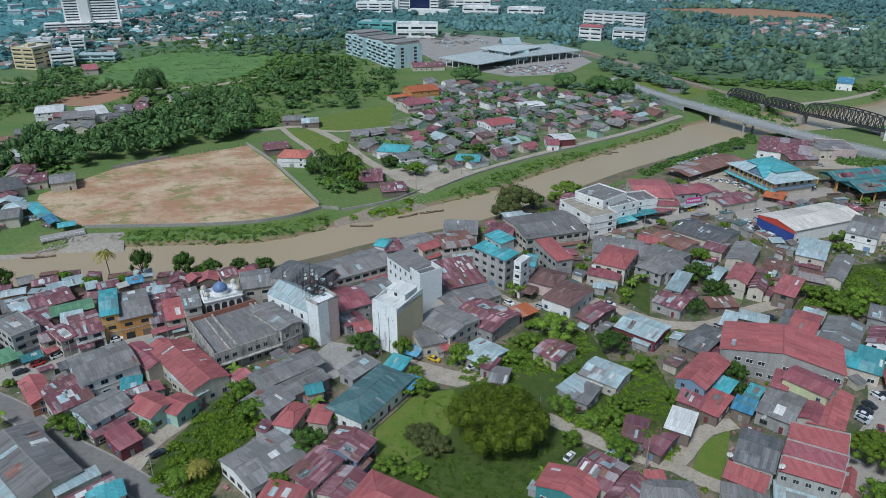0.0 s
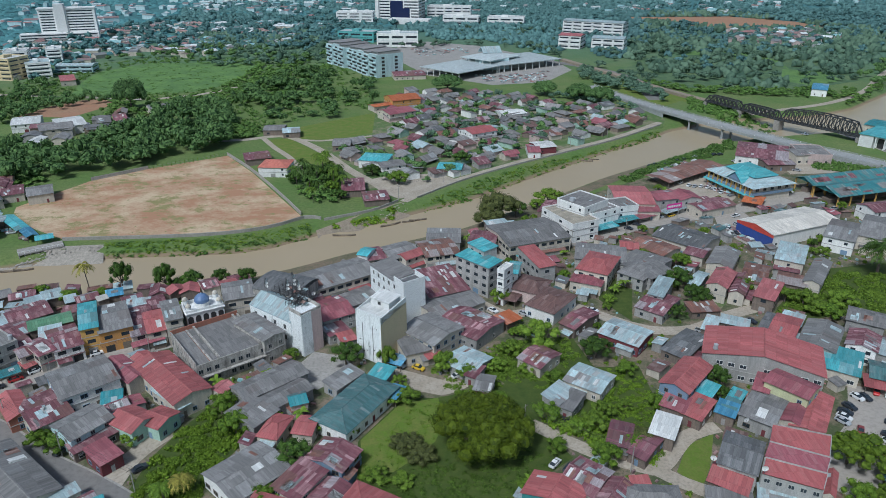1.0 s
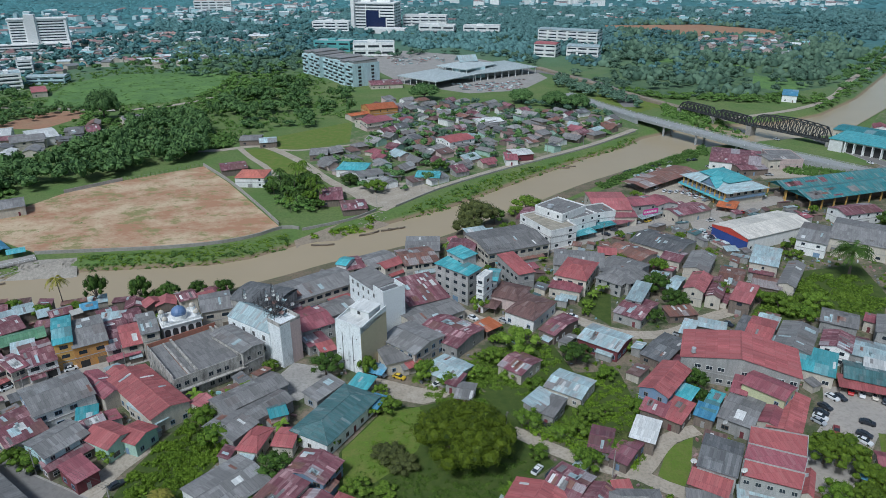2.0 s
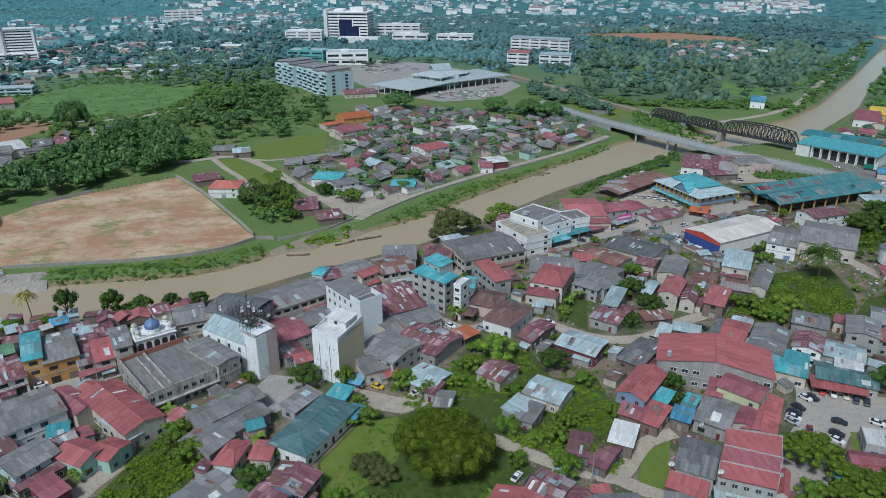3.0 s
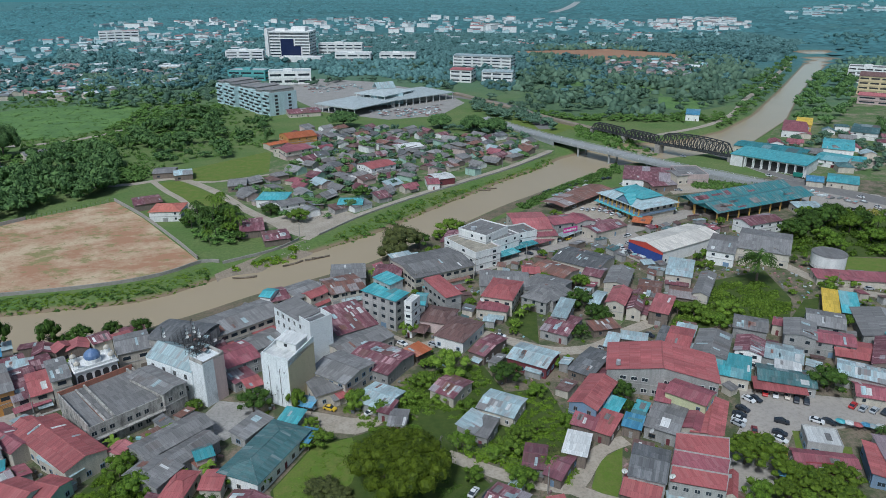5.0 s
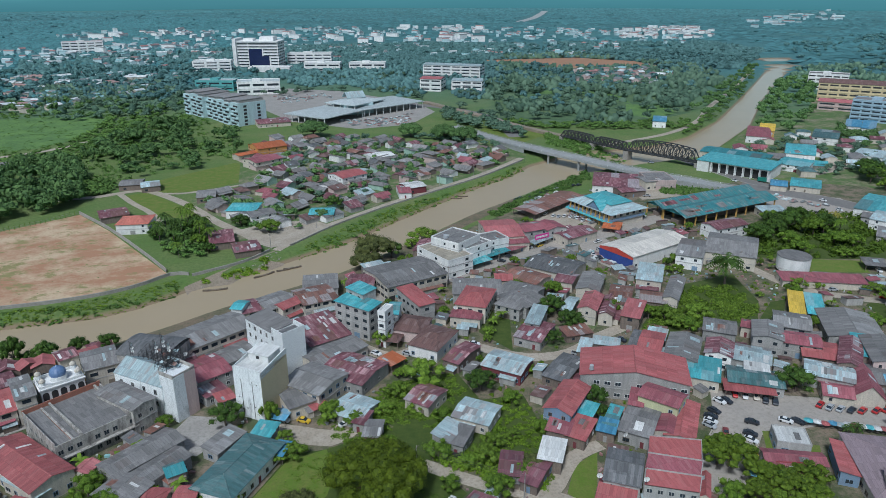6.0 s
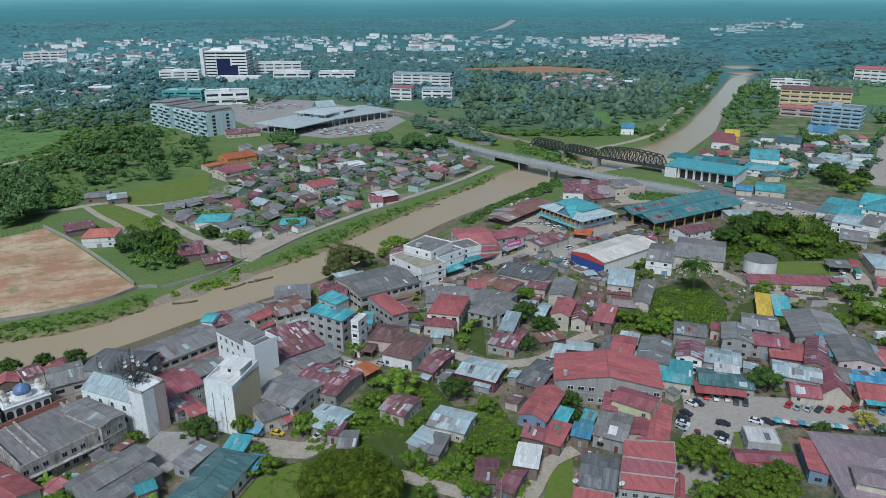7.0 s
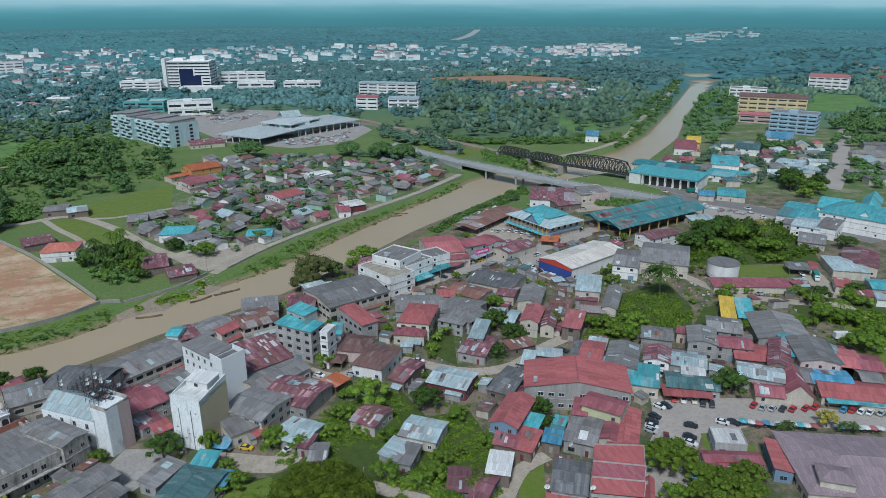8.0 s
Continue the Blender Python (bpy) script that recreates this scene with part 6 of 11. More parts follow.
def swift_block(x, y, rot, w, d, h, side, label):
    """A tall windowless block: streaked render, one face painted, a stepped roof deck with a stair box."""
    top = thing("tall_block", x, y, 0, rot, label, "building")
    a, b = w / 2, d / 2
    Geo().box(-a, a, -b, b, -0.4, h).link("body", WALL["swift"], top)
    Geo().box(a, a + 0.05, -b + 0.02, b - 0.02, 0, h + 0.4).link("side_wall", WALL[side], top, "tan painted face" if side == "tan" else "")
    Geo().box(-a + 0.2, a - 0.2, -b + 0.2, b - 0.2, h, h + 0.1).link("roof", ROOF["white"], top)
    g = Geo()
    g.slab([(-a, -b, h + 0.3), (-a + 0.25, -b, h + 0.3), (-a + 0.25, b, h + 2.4), (-a, b, h + 2.4)], 2.3)
    g.slab([(a - 0.25, -b, h + 0.3), (a + 0.05, -b, h + 0.3), (a + 0.05, b, h + 2.4), (a - 0.25, b, h + 2.4)], 2.3)
    g.box(-a + 0.25, a - 0.25, -b, -b + 0.25, h, h + 0.8)
    g.link("parapet", WALL["swift"], top)
    box = Geo().box(-a * 0.7, a * 0.75, -b * 0.1, b * 0.8, h + 0.1, h + 2.6).link("stair_box", WHITE, top)
    Geo().slab([(-a * 0.75, -b * 0.15, h + 2.7), (a * 0.8, -b * 0.15, h + 2.7), (a * 0.8, b * 0.85, h + 3.1), (-a * 0.75, b * 0.85, h + 3.1)], 0.15).link("box_roof", ROOF["white"], box)
    Geo().box(-0.7, 0.5, -b * 0.1 - 0.05, -b * 0.1 + 0.02, h + 0.9, h + 2.0).link("opening", DARK, box)
    rnd = random.Random(4)
    for i in range(7):
        px, pz = rnd.uniform(-a * 0.8, a * 0.8), rnd.uniform(1.5, h - 1.5)
        Geo().box(px - 0.22, px + 0.22, -b - 0.03, -b + 0.02, pz - 0.18, pz + 0.18).link("vent", DARK, top)
    for px in (-a * 0.45, a * 0.35):
        Geo().tube((px, -b - 0.1, 0.2), (px, -b - 0.1, h * 0.8), 0.07, 0.07).link("downpipe", STEEL, top)
    return top


front = swift_block(-14.7, 194.4, -36.6, 10.4, 13.1, 17, "tan", "tall windowless block with streaked white and tan walls")
rear = thing("tall_block", *(-10.6, 223.8, 0, -55.9), "tall white narrow block with a grey roof", "building")
rw, rd = 23.0, 9.1
Geo().box(-rw / 2, rw / 2, -rd / 2, rd / 2, -0.4, 14.6).link("body", WALL["swift"], rear)
rr = Geo().slab([(-rw / 2 - 0.3, -rd / 2 - 0.3, 14.7), (rw * 0.22, -rd / 2 - 0.3, 14.7), (rw * 0.22, rd / 2 + 0.3, 15.4), (-rw / 2 - 0.3, rd / 2 + 0.3, 15.4)], 0.12).link("roof", ROOF["grey"], rear)
g = Geo()
g.box(rw * 0.22, rw / 2, -rd / 2, -rd / 2 + 0.25, 14.6, 16.6).box(rw * 0.22, rw / 2, rd / 2 - 0.25, rd / 2, 14.6, 16.6).box(rw / 2 - 0.25, rw / 2, -rd / 2 + 0.25, rd / 2 - 0.25, 14.6, 16.6)
g.link("parapet", WALL["swift"], rear)
Geo().box(rw * 0.24, rw / 2 - 0.3, -rd / 2 + 0.3, rd / 2 - 0.3, 14.6, 14.75).link("roof_deck", ROOF["darkgrey"], rear)
for i in range(5):
    window_on(rear, 0.8, 1.3, -rw / 2 + (i + 0.7) * rw / 6.4, -rd / 2, 12.6, 0, WALL["grey"])
    window_on(rear, 0.8, 1.3, -rw / 2 + (i + 0.7) * rw / 6.4, -rd / 2, 9.0, 0, WALL["grey"])

# the old white hall with its tower, sooty vault and aerials
hall = thing("old_hall", *(-49.0, 205.9, 0, -38.3), "old white hall with a pitched roof and stained walls", "building")
hw, hd = 20.4, 11.0
g = Geo().box(-hw / 2, hw / 2, -hd / 2, hd / 2, -0.4, 11)
g.face((hw / 2, -hd / 2, 11), (hw / 2, hd / 2, 11), (hw / 2, 0, 14)).face((-hw / 2, hd / 2, 11), (-hw / 2, -hd / 2, 11), (-hw / 2, 0, 14))
g.link("body", WALL["swift"], hall)
g = Geo()
g.slab([(-hw / 2 - 0.2, -hd / 2 - 0.2, 11.0), (hw / 2 + 0.2, -hd / 2 - 0.2, 11.0), (hw / 2 + 0.2, 0, 14.2), (-hw / 2 - 0.2, 0, 14.2)], 0.12)
g.slab([(-hw / 2 - 0.2, 0, 14.2), (hw / 2 + 0.2, 0, 14.2), (hw / 2 + 0.2, hd / 2 + 0.2, 11.0), (-hw / 2 - 0.2, hd / 2 + 0.2, 11.0)], 0.12)
g.link("roof", ROOF["lightblue"], hall)
for i in range(4):
    window_on(hall, 1.0, 1.5, -hw / 2 + (i + 0.6) * hw / 4.2, -hd / 2, 8.5, 0, WALL["grey"])
    window_on(hall, 1.0, 1.5, -hw / 2 + (i + 0.6) * hw / 4.2, -hd / 2, 4.5, 0, WALL["grey"])
tower = thing("tower_block", *(-39.6, 196.8, 0, -43.4), "square pinkish tower with sooty streaks and open top", "building")
tw, td = 6.2, 8.2
Geo().box(-tw / 2, tw / 2, -td / 2, td / 2, -0.4, 15.2).link("body", WALL["swift"], tower)
Geo().box(tw / 2, tw / 2 + 0.05, -td / 2 + 0.05, td * 0.0, 0, 15.6).link("face_panel", WALL["swift"], tower)
Geo().box(tw / 2, tw / 2 + 0.05, td * 0.0 + 0.02, td / 2 - 0.05, 0, 15.2).link("face_panel", WALL["pinkwall"], tower)
g = Geo()
for s in (-1, 1):
    g.box(-tw / 2, tw / 2, s * (td / 2 - 0.15) - 0.15, s * (td / 2 - 0.15) + 0.15, 15.2, 16.4)
g.box(tw / 2 - 0.3, tw / 2, -td / 2 + 0.3, td / 2 - 0.3, 15.2, 16.0)
g.link("parapet", WALL["stained"], tower)
vault = thing("vaulted_shed", *(-51.1, 223.9, 0, -23.1), "sooty grey barrel-vaulted roof on dark walls", "building")
vw, vd = 18.3, 14.3
Geo().box(-vw / 2, vw / 2, -vd / 2, vd / 2, -0.4, 10.5).link("body", WALL["stained"], vault)
g = Geo()
arc = [(vd / 2 + 0.3) * math.cos(t) for t in np.linspace(math.pi, 0, 11)]
arz = [10.5 + 1.9 * math.sin(t) for t in np.linspace(math.pi, 0, 11)]
for y, z in zip(arc, arz):
    g.v.extend(((-vw / 2 - 0.3, y, z), (vw / 2 + 0.3, y, z), (vw / 2 + 0.3, y, z - 0.1), (-vw / 2 - 0.3, y, z - 0.1)))
for i in range(10):
    g.f.extend((4 * i + c, 4 * i + (c + 1) % 4, 4 * i + 4 + (c + 1) % 4, 4 * i + 4 + c) for c in range(4))
g.link("roof", ROOF["darkgrey"], vault)


def lattice_mast(x, y, z, h, w=0.9):
    top = thing("aerial_mast", x, y, z, 20, "thin grey lattice aerial mast with dishes on a roof", "mast")
    for cx, cy in ((-1, -1), (1, -1), (1, 1), (-1, 1)):
        Geo().beam((cx * w / 2, cy * w / 2, 0), (cx * w / 5, cy * w / 5, h), 0.07).link("leg", STEEL, top)
    n = max(3, int(h / 1.3))
    for i in range(n):
        z0, z1 = h * i / n, h * (i + 1) / n
        k0, k1 = w / 2 - (w / 2 - w / 5) * z0 / h, w / 2 - (w / 2 - w / 5) * z1 / h
        g = Geo()
        for (cx, cy), (ex, ey) in (((-1, -1), (1, -1)), ((1, -1), (1, 1)), ((1, 1), (-1, 1)), ((-1, 1), (-1, -1))):
            g.beam((cx * k0, cy * k0, z0), (ex * k1, ey * k1, z1), 0.04)
        g.link("brace", STEEL, top)
    for i in range(3):
        zz = h * (0.55 + 0.15 * i)
        dish = Geo()
        ring = [(0.55 * math.cos(t), 0.0, 0.55 * math.sin(t)) for t in np.linspace(0, 2 * math.pi, 13)[:-1]]
        for p, q in zip(ring, ring[1:] + ring[:1]):
            dish.face(p, q, (0, 0.25, 0))
        ob = dish.link("dish", WHITE, top)
        ob.matrix_basis = pose(0.4, -0.4, zz, 0, 0, 40 * i - 30)
    return top


lattice_mast(-55.6, 212.9, 11, 8)
lattice_mast(-46.9, 206.2, 13, 9)
lattice_mast(-45.0, 208.2, 13, 10)
lattice_mast(-42.8, 204.2, 15, 7)



def scaffold(x, y, z, rot, w, d, h, seed):
    """A tangle of rusty angle-iron, aerials and loose sheets on a roof."""
    rnd = random.Random(seed)
    top = thing("roof_scaffold", x, y, z, rot, "dark rusty scaffold with aerials and loose sheets on a roof", "scaffold")
    nu, nv = max(2, int(w / 1.8)), max(2, int(d / 1.8))
    for i in range(nu + 1):
        for j in range(nv + 1):
            px, py = -w / 2 + i * w / nu, -d / 2 + j * d / nv
            Geo().beam((px, py, -0.5), (px + rnd.uniform(-0.2, 0.2), py + rnd.uniform(-0.2, 0.2), h * rnd.uniform(0.55, 1.25)), 0.09).link("upright", STEEL, top)
    for k in range(3):
        zz = h * (0.25 + 0.28 * k)
        for i in range(nu + 1):
            px = -w / 2 + i * w / nu
            Geo().beam((px, -d / 2, zz), (px + rnd.uniform(-0.5, 0.5), d / 2, zz + rnd.uniform(-0.5, 0.5)), 0.07).link("ledger", STEEL, top)
        for j in range(nv + 1):
            py = -d / 2 + j * d / nv
            Geo().beam((-w / 2, py, zz), (w / 2, py + rnd.uniform(-0.5, 0.5), zz + rnd.uniform(-0.5, 0.5)), 0.07).link("ledger", STEEL, top)
    for k in range(7):
        px, py, zz, q = rnd.uniform(-w / 2, w / 2), rnd.uniform(-d / 2, d / 2), rnd.uniform(0.2, h * 0.8), rnd.uniform(0.4, 1.1)
        Geo().slab([(px - q, py - q * 0.6, zz), (px + q, py - q * 0.6, zz + rnd.uniform(-0.3, 0.3)), (px + q, py + q * 0.6, zz + 0.5), (px - q, py + q * 0.6, zz + 0.4)], 0.04).link("loose_sheet", ROOF[rnd.choice(("zinc", "lightblue", "rust", "darkgrey"))], top)
    return top


scaffold(-42.0, 200.6, 15.2, -43.4, 5.5, 7.0, 3.4, 5)
scaffold(-47.5, 214.0, 11.6, -23.1, 11.0, 6.5, 3.0, 6)
scaffold(-42.5, 204.0, 13.0, -38.3, 3.0, 6.0, 4.4, 7)

# the mosque in the street row
mosque = thing("mosque", *(-77.5, 210.9, 0, 28.8), "white two-storey mosque with a blue dome and arched windows", "mosque")
mw, md = 12.6, 8.0
Geo().box(-mw / 2, mw / 2, -md / 2, md / 2, -0.4, 9.0).link("body", WALL["white"], mosque)
Geo().box(-mw / 2 - 0.4, mw / 2 + 0.4, -md / 2 - 0.4, md / 2 + 0.4, 9.0, 9.35).link("cornice", WHITE, mosque)
g = Geo()
for s in (-1, 1):
    g.box(-mw / 2, mw / 2, s * (md / 2 - 0.15) - 0.12, s * (md / 2 - 0.15) + 0.12, 9.35, 10.3).box(s * (mw / 2 - 0.15) - 0.12, s * (mw / 2 - 0.15) + 0.12, -md / 2 + 0.3, md / 2 - 0.3, 9.35, 10.3)
g.link("parapet", WALL["white"], mosque)


def dome(parent, x, y, z, r, mat, name="dome"):
    g = Geo()
    prof = [(1.0, 0.0), (1.06, 0.25), (1.0, 0.55), (0.8, 0.85), (0.5, 1.08), (0.2, 1.22), (0.02, 1.4)]
    n = 14
    for (ra, za), (rb, zb) in zip(prof[:-1], prof[1:]):
        for i in range(n):
            t, u = 2 * math.pi * i / n, 2 * math.pi * (i + 1) / n
            g.face((r * ra * math.cos(t), r * ra * math.sin(t), r * za), (r * ra * math.cos(u), r * ra * math.sin(u), r * za), (r * rb * math.cos(u), r * rb * math.sin(u), r * zb), (r * rb * math.cos(t), r * rb * math.sin(t), r * zb))
    ob = g.link(name, mat, parent, smooth=True)
    ob.matrix_basis = pose(x, y, z)
    Geo().tube((0, 0, r * 1.35), (0, 0, r * 1.9), 0.06, 0.03).link("finial", WALL["yellow"], ob)
    return ob


DOME_BLUE = plain("dome_blue", (0.10, 0.17, 0.33), (0.16, 0.24, 0.4), 1.2, rough=0.4)
Geo().tube((0, 0, 9.35), (0, 0, 10.9), 2.5, 2.5, 14).link("drum", WALL["white"], mosque)
dome(mosque, 0, 0, 10.9, 2.4, DOME_BLUE)
for sx, sy in ((-1, -1), (1, -1), (1, 1), (-1, 1)):
    px, py = sx * (mw / 2 - 1.2), sy * (md / 2 - 1.2)
    Geo().tube((px, py, 9.35), (px, py, 11.2), 0.9, 0.9, 8).link("turret", WALL["white"], mosque)
    dome(mosque, px, py, 11.2, 0.95, WALL["cream"], "small_dome")
for f in range(2):
    for i in range(5):
        u = -mw / 2 + (i + 0.5) * mw / 5
        g = Geo()
        pts = [(u - 0.9, -md / 2 - 0.04, 0.7 + 4.6 * f), (u + 0.9, -md / 2 - 0.04, 0.7 + 4.6 * f), (u + 0.9, -md / 2 - 0.04, 2.6 + 4.6 * f)]
        pts += [(u + 0.9 * math.cos(t), -md / 2 - 0.04, 2.6 + 4.6 * f + 0.8 * math.sin(t)) for t in np.linspace(0.3, math.pi - 0.3, 6)] + [(u - 0.9, -md / 2 - 0.04, 2.6 + 4.6 * f)]
        g.face(*pts).link("arched_window", DARK, mosque)
Geo().slab([(-mw / 2 - 0.5, -md / 2 - 2.6, 3.5), (mw / 2 + 0.5, -md / 2 - 2.6, 3.5), (mw / 2 + 0.5, -md / 2 - 0.05, 4.4), (-mw / 2 - 0.5, -md / 2 - 0.05, 4.4)], 0.1).link("awning", ROOF["redmaroon"], mosque)

# the market hall with its layered turquoise roofs
market = thing("market_hall", *(175.6, 351.1, 0, -71.5), "blue and cream market hall with layered turquoise roofs", "market hall")
kw, kd = 35.2, 27.1
Geo().box(-kw / 2 + 1, kw / 2 - 1, -kd / 2 + 1, kd / 2 - 1, -0.4, 8.0).link("body", WALL["cream"], market)
Geo().box(-kw / 2 + 0.2, kw / 2 - 0.2, -kd / 2 + 0.2, kd / 2 - 0.2, 3.6, 4.9).link("balcony", WALL["bluewall"], market)


def hip_roof(parent, x0, x1, y0, y1, z, rise, run, mat, name="roof"):
    """A hipped roof skirt from the eaves rectangle at z, rising over run metres inward; a flat top closes it."""
    g = Geo()
    o = [(x0, y0, z), (x1, y0, z), (x1, y1, z), (x0, y1, z)]
    i = [(x0 + run, y0 + run, z + rise), (x1 - run, y0 + run, z + rise), (x1 - run, y1 - run, z + rise), (x0 + run, y1 - run, z + rise)]
    for k in range(4):
        j = (k + 1) % 4
        g.slab([o[k], o[j], i[j], i[k]], 0.12)
    g.slab(i, 0.12)
    return g.link(name, mat, parent)


hip_roof(market, -kw / 2 - 1, kw / 2 + 1, -kd / 2 - 1, kd / 2 + 1, 8.0, 3.0, min(kw, kd) * 0.3, ROOF["lightblue"])
hip_roof(market, -kw * 0.3, kw * 0.34, -kd * 0.3, kd * 0.3, 11.2, 2.6, min(kw, kd) * 0.18, ROOF["cyan"], "upper_roof")
g = Geo()
cx = kw * 0.12
g.slab([(cx - 6, -kd / 2 - 1.2, 8.6), (cx, -kd / 2 - 1.2, 13.2), (cx, kd * 0.2, 13.2), (cx - 6, kd * 0.2, 8.6)], 0.12)
g.slab([(cx, -kd / 2 - 1.2, 13.2), (cx + 6, -kd / 2 - 1.2, 8.6), (cx + 6, kd * 0.2, 8.6), (cx, kd * 0.2, 13.2)], 0.12)
g.link("cross_gable", ROOF["cyan"], market)
Geo().face((cx - 5.4, -kd / 2 - 0.6, 8.7), (cx + 5.4, -kd / 2 - 0.6, 8.7), (cx, -kd / 2 - 0.6, 12.8)).link("gable_end", WALL["bluewall"], market)
Geo().slab([(-kw / 2 - 1, -kd / 2 - 1.6, 3.2), (kw / 2 + 1, -kd / 2 - 1.6, 3.2), (kw / 2 + 1, -kd / 2 + 0.9, 3.9), (-kw / 2 - 1, -kd / 2 + 0.9, 3.9)], 0.1).link("canopy", ROOF["cyan"], market)
for i in range(10):
    px = -kw / 2 + (i + 0.5) * kw / 10
    Geo().box(px - 0.35, px + 0.35, -kd / 2 - 0.1, -kd / 2 + 0.6, -0.3, 8.0).link("column", WALL["yellow"], market)
for i in range(9):
    window_on(market, 1.8, 1.4, -kw / 2 + (i + 0.8) * kw / 9.6, -kd / 2 + 1, 6.3, 0, WOOD)
for i in range(5):
    window_on(market, 1.8, 1.4, kw / 2 - 1, -kd / 2 + (i + 0.8) * kd / 5.6, 6.3, 90, WOOD)

# coloured end of the white hall, the water tank, signboards
wx, wy, wz, wr = (168.3, 290.7, 0, -67.9)
ww, wd = 20.0, 41.9
front_panel = thing("gable_sign", wx, wy, 0, wr, "red and blue painted sign covering a gable end", "sign")
Geo().slab([(-ww / 2 - 0.4, -wd / 2 - 0.55, 5.0), (ww / 2 + 0.4, -wd / 2 - 0.55, 5.0), (ww / 2 + 0.4, -wd / 2 - 0.42, 5.0), (-ww / 2 - 0.4, -wd / 2 - 0.42, 5.0)], 4.4).link("lower_board", plain("sign_blue", (0.04, 0.08, 0.30), rough=0.5), front_panel)
g = Geo().face((-ww / 2 - 0.6, -wd / 2 - 0.6, 5.05), (ww / 2 + 0.6, -wd / 2 - 0.6, 5.05), (ww / 2 + 0.6, -wd / 2 - 0.6, 6.2), (0, -wd / 2 - 0.6, 8.1), (-ww / 2 - 0.6, -wd / 2 - 0.6, 6.2))
g.link("upper_board", plain("sign_red", (0.50, 0.07, 0.05), rough=0.5), front_panel)

tank = thing("water_tank", 225.8, 256.3, 0, 0, "round white water tank with a weathered flat top", "tank")
Geo().tube((0, 0, 1.2), (0, 0, 7.6), 7.4, 7.4, 28).link("shell", WALL["white"], tank)
Geo().tube((0, 0, 7.6), (0, 0, 7.9), 7.6, 7.3, 28).link("lid", ROOF["grey"], tank)
for i in range(8):
    t = i * math.pi / 4
    Geo().box(6.6 * math.cos(t) - 0.25, 6.6 * math.cos(t) + 0.25, 6.6 * math.sin(t) - 0.25, 6.6 * math.sin(t) + 0.25, -0.3, 1.25).link("leg", CONCRETE, tank)


def signboard(x, y, z, rot, w, h, rgb, bars, label):
    top = thing("signboard", x, y, z, rot, label, "sign")
    Geo().box(-w / 2, w / 2, -0.1, 0.1, 0, h).link("board", plain("sign_paint", rgb, rough=0.5, scale=1.5), top)
    rnd = random.Random(int(w * 10))
    u = -w / 2 + 0.4
    while u < w / 2 - 0.8 and bars:
        k = rnd.uniform(0.4, 1.1)
        Geo().box(u, min(u + k, w / 2 - 0.3), -0.14, -0.1, h * 0.3, h * 0.7).link("writing_bar", WHITE, top)
        u += k + 0.25


signboard(-70.8, 218.2, 3.8, 15, 5.2, 2.3, (0.75, 0.52, 0.04), True, "yellow shop signboard with faded writing")
signboard(-67.1, 221.2, 3.8, 15, 4.6, 2.3, (0.60, 0.05, 0.06), True, "red shop signboard with faded writing")
signboard(122.8, 314.9, 3.4, 20, 9.0, 2.6, (0.65, 0.04, 0.30), True, "magenta shop signboard with white writing")
signboard(126.3, 130.0, 2.8, -16, 8.0, 1.2, (0.30, 0.06, 0.07), True, "long red signboard with white writing")

# ---- far public buildings
def apartment_block(x, y, rot, w, d, floors, label):
    """Two stepped wings of staggered bays, each flat with a dark balcony behind a pale parapet."""
    top = thing("apartment_building", x, y, 0, rot, label, "building")
    bays, fh = 8, 3.4
    bw = w / bays
    opening = Geo().box(-bw * 0.3, bw * 0.3, -0.12, 0.3, -0.2, 1.5).mesh("opening", DARK)
    rail = Geo().box(-bw * 0.42, bw * 0.42, -1.0, 0.1, -0.5, 0.5).mesh("balcony", WALL["paleblue"])
    side = Geo().box(-1.6, 1.6, -0.15, 0.3, -0.7, 1.3).mesh("opening", DARK)
    for i in range(bays):
        u, off = -w / 2 + (i + 0.5) * bw, 1.6 * ((i % 4) % 2) + (3.0 if i in (3, 4) else 0)
        h = fh * floors + (1.6 if i % 2 else 0.4) - (2.0 if i == 3 else 0)
        Geo().box(u - bw / 2, u + bw / 2 - 0.02, -d / 2 + off, d / 2 - off, -0.4, h).link("wing", WALL["paleblue"], top)
        Geo().box(u - bw * 0.46, u + bw * 0.46, -d / 2 + off + 2.5, d / 2 - off - 2, h, h + 2.4).link("roof_house", WALL["grey"], top)
        Geo().slab([(u - bw * 0.5, -d / 2 + off + 1.5, h + 2.5), (u + bw * 0.48, -d / 2 + off + 1.5, h + 2.5), (u + bw * 0.48, d / 2 - off - 1, h + 3.4), (u - bw * 0.5, d / 2 - off - 1, h + 3.4)], 0.3).link("roof", ROOF["zinc"], top)
        for f in range(floors):
            for me, s, z in ((opening, 0.18, 1.2), (rail, -0.08, 0.55)):
                ob = new(me.name.split(".")[0], me)
                ob.parent = top
                ob.matrix_basis = pose(u + bw * s * (1 if f % 2 else -1), -d / 2 + off, f * fh + z)
    for s in (-0.22, 0.22):
        for f in range(floors):
            ob = new("opening", side)
            ob.parent = top
            ob.matrix_basis = pose(w / 2, s * d, f * fh + 1.2, 0, 0, 90)
    return top


apartment_block(-63.1, 738.8, -57.8, 109.6, 33.5, 6, "pale grey-green apartment block with stepped wings and dark balconies")


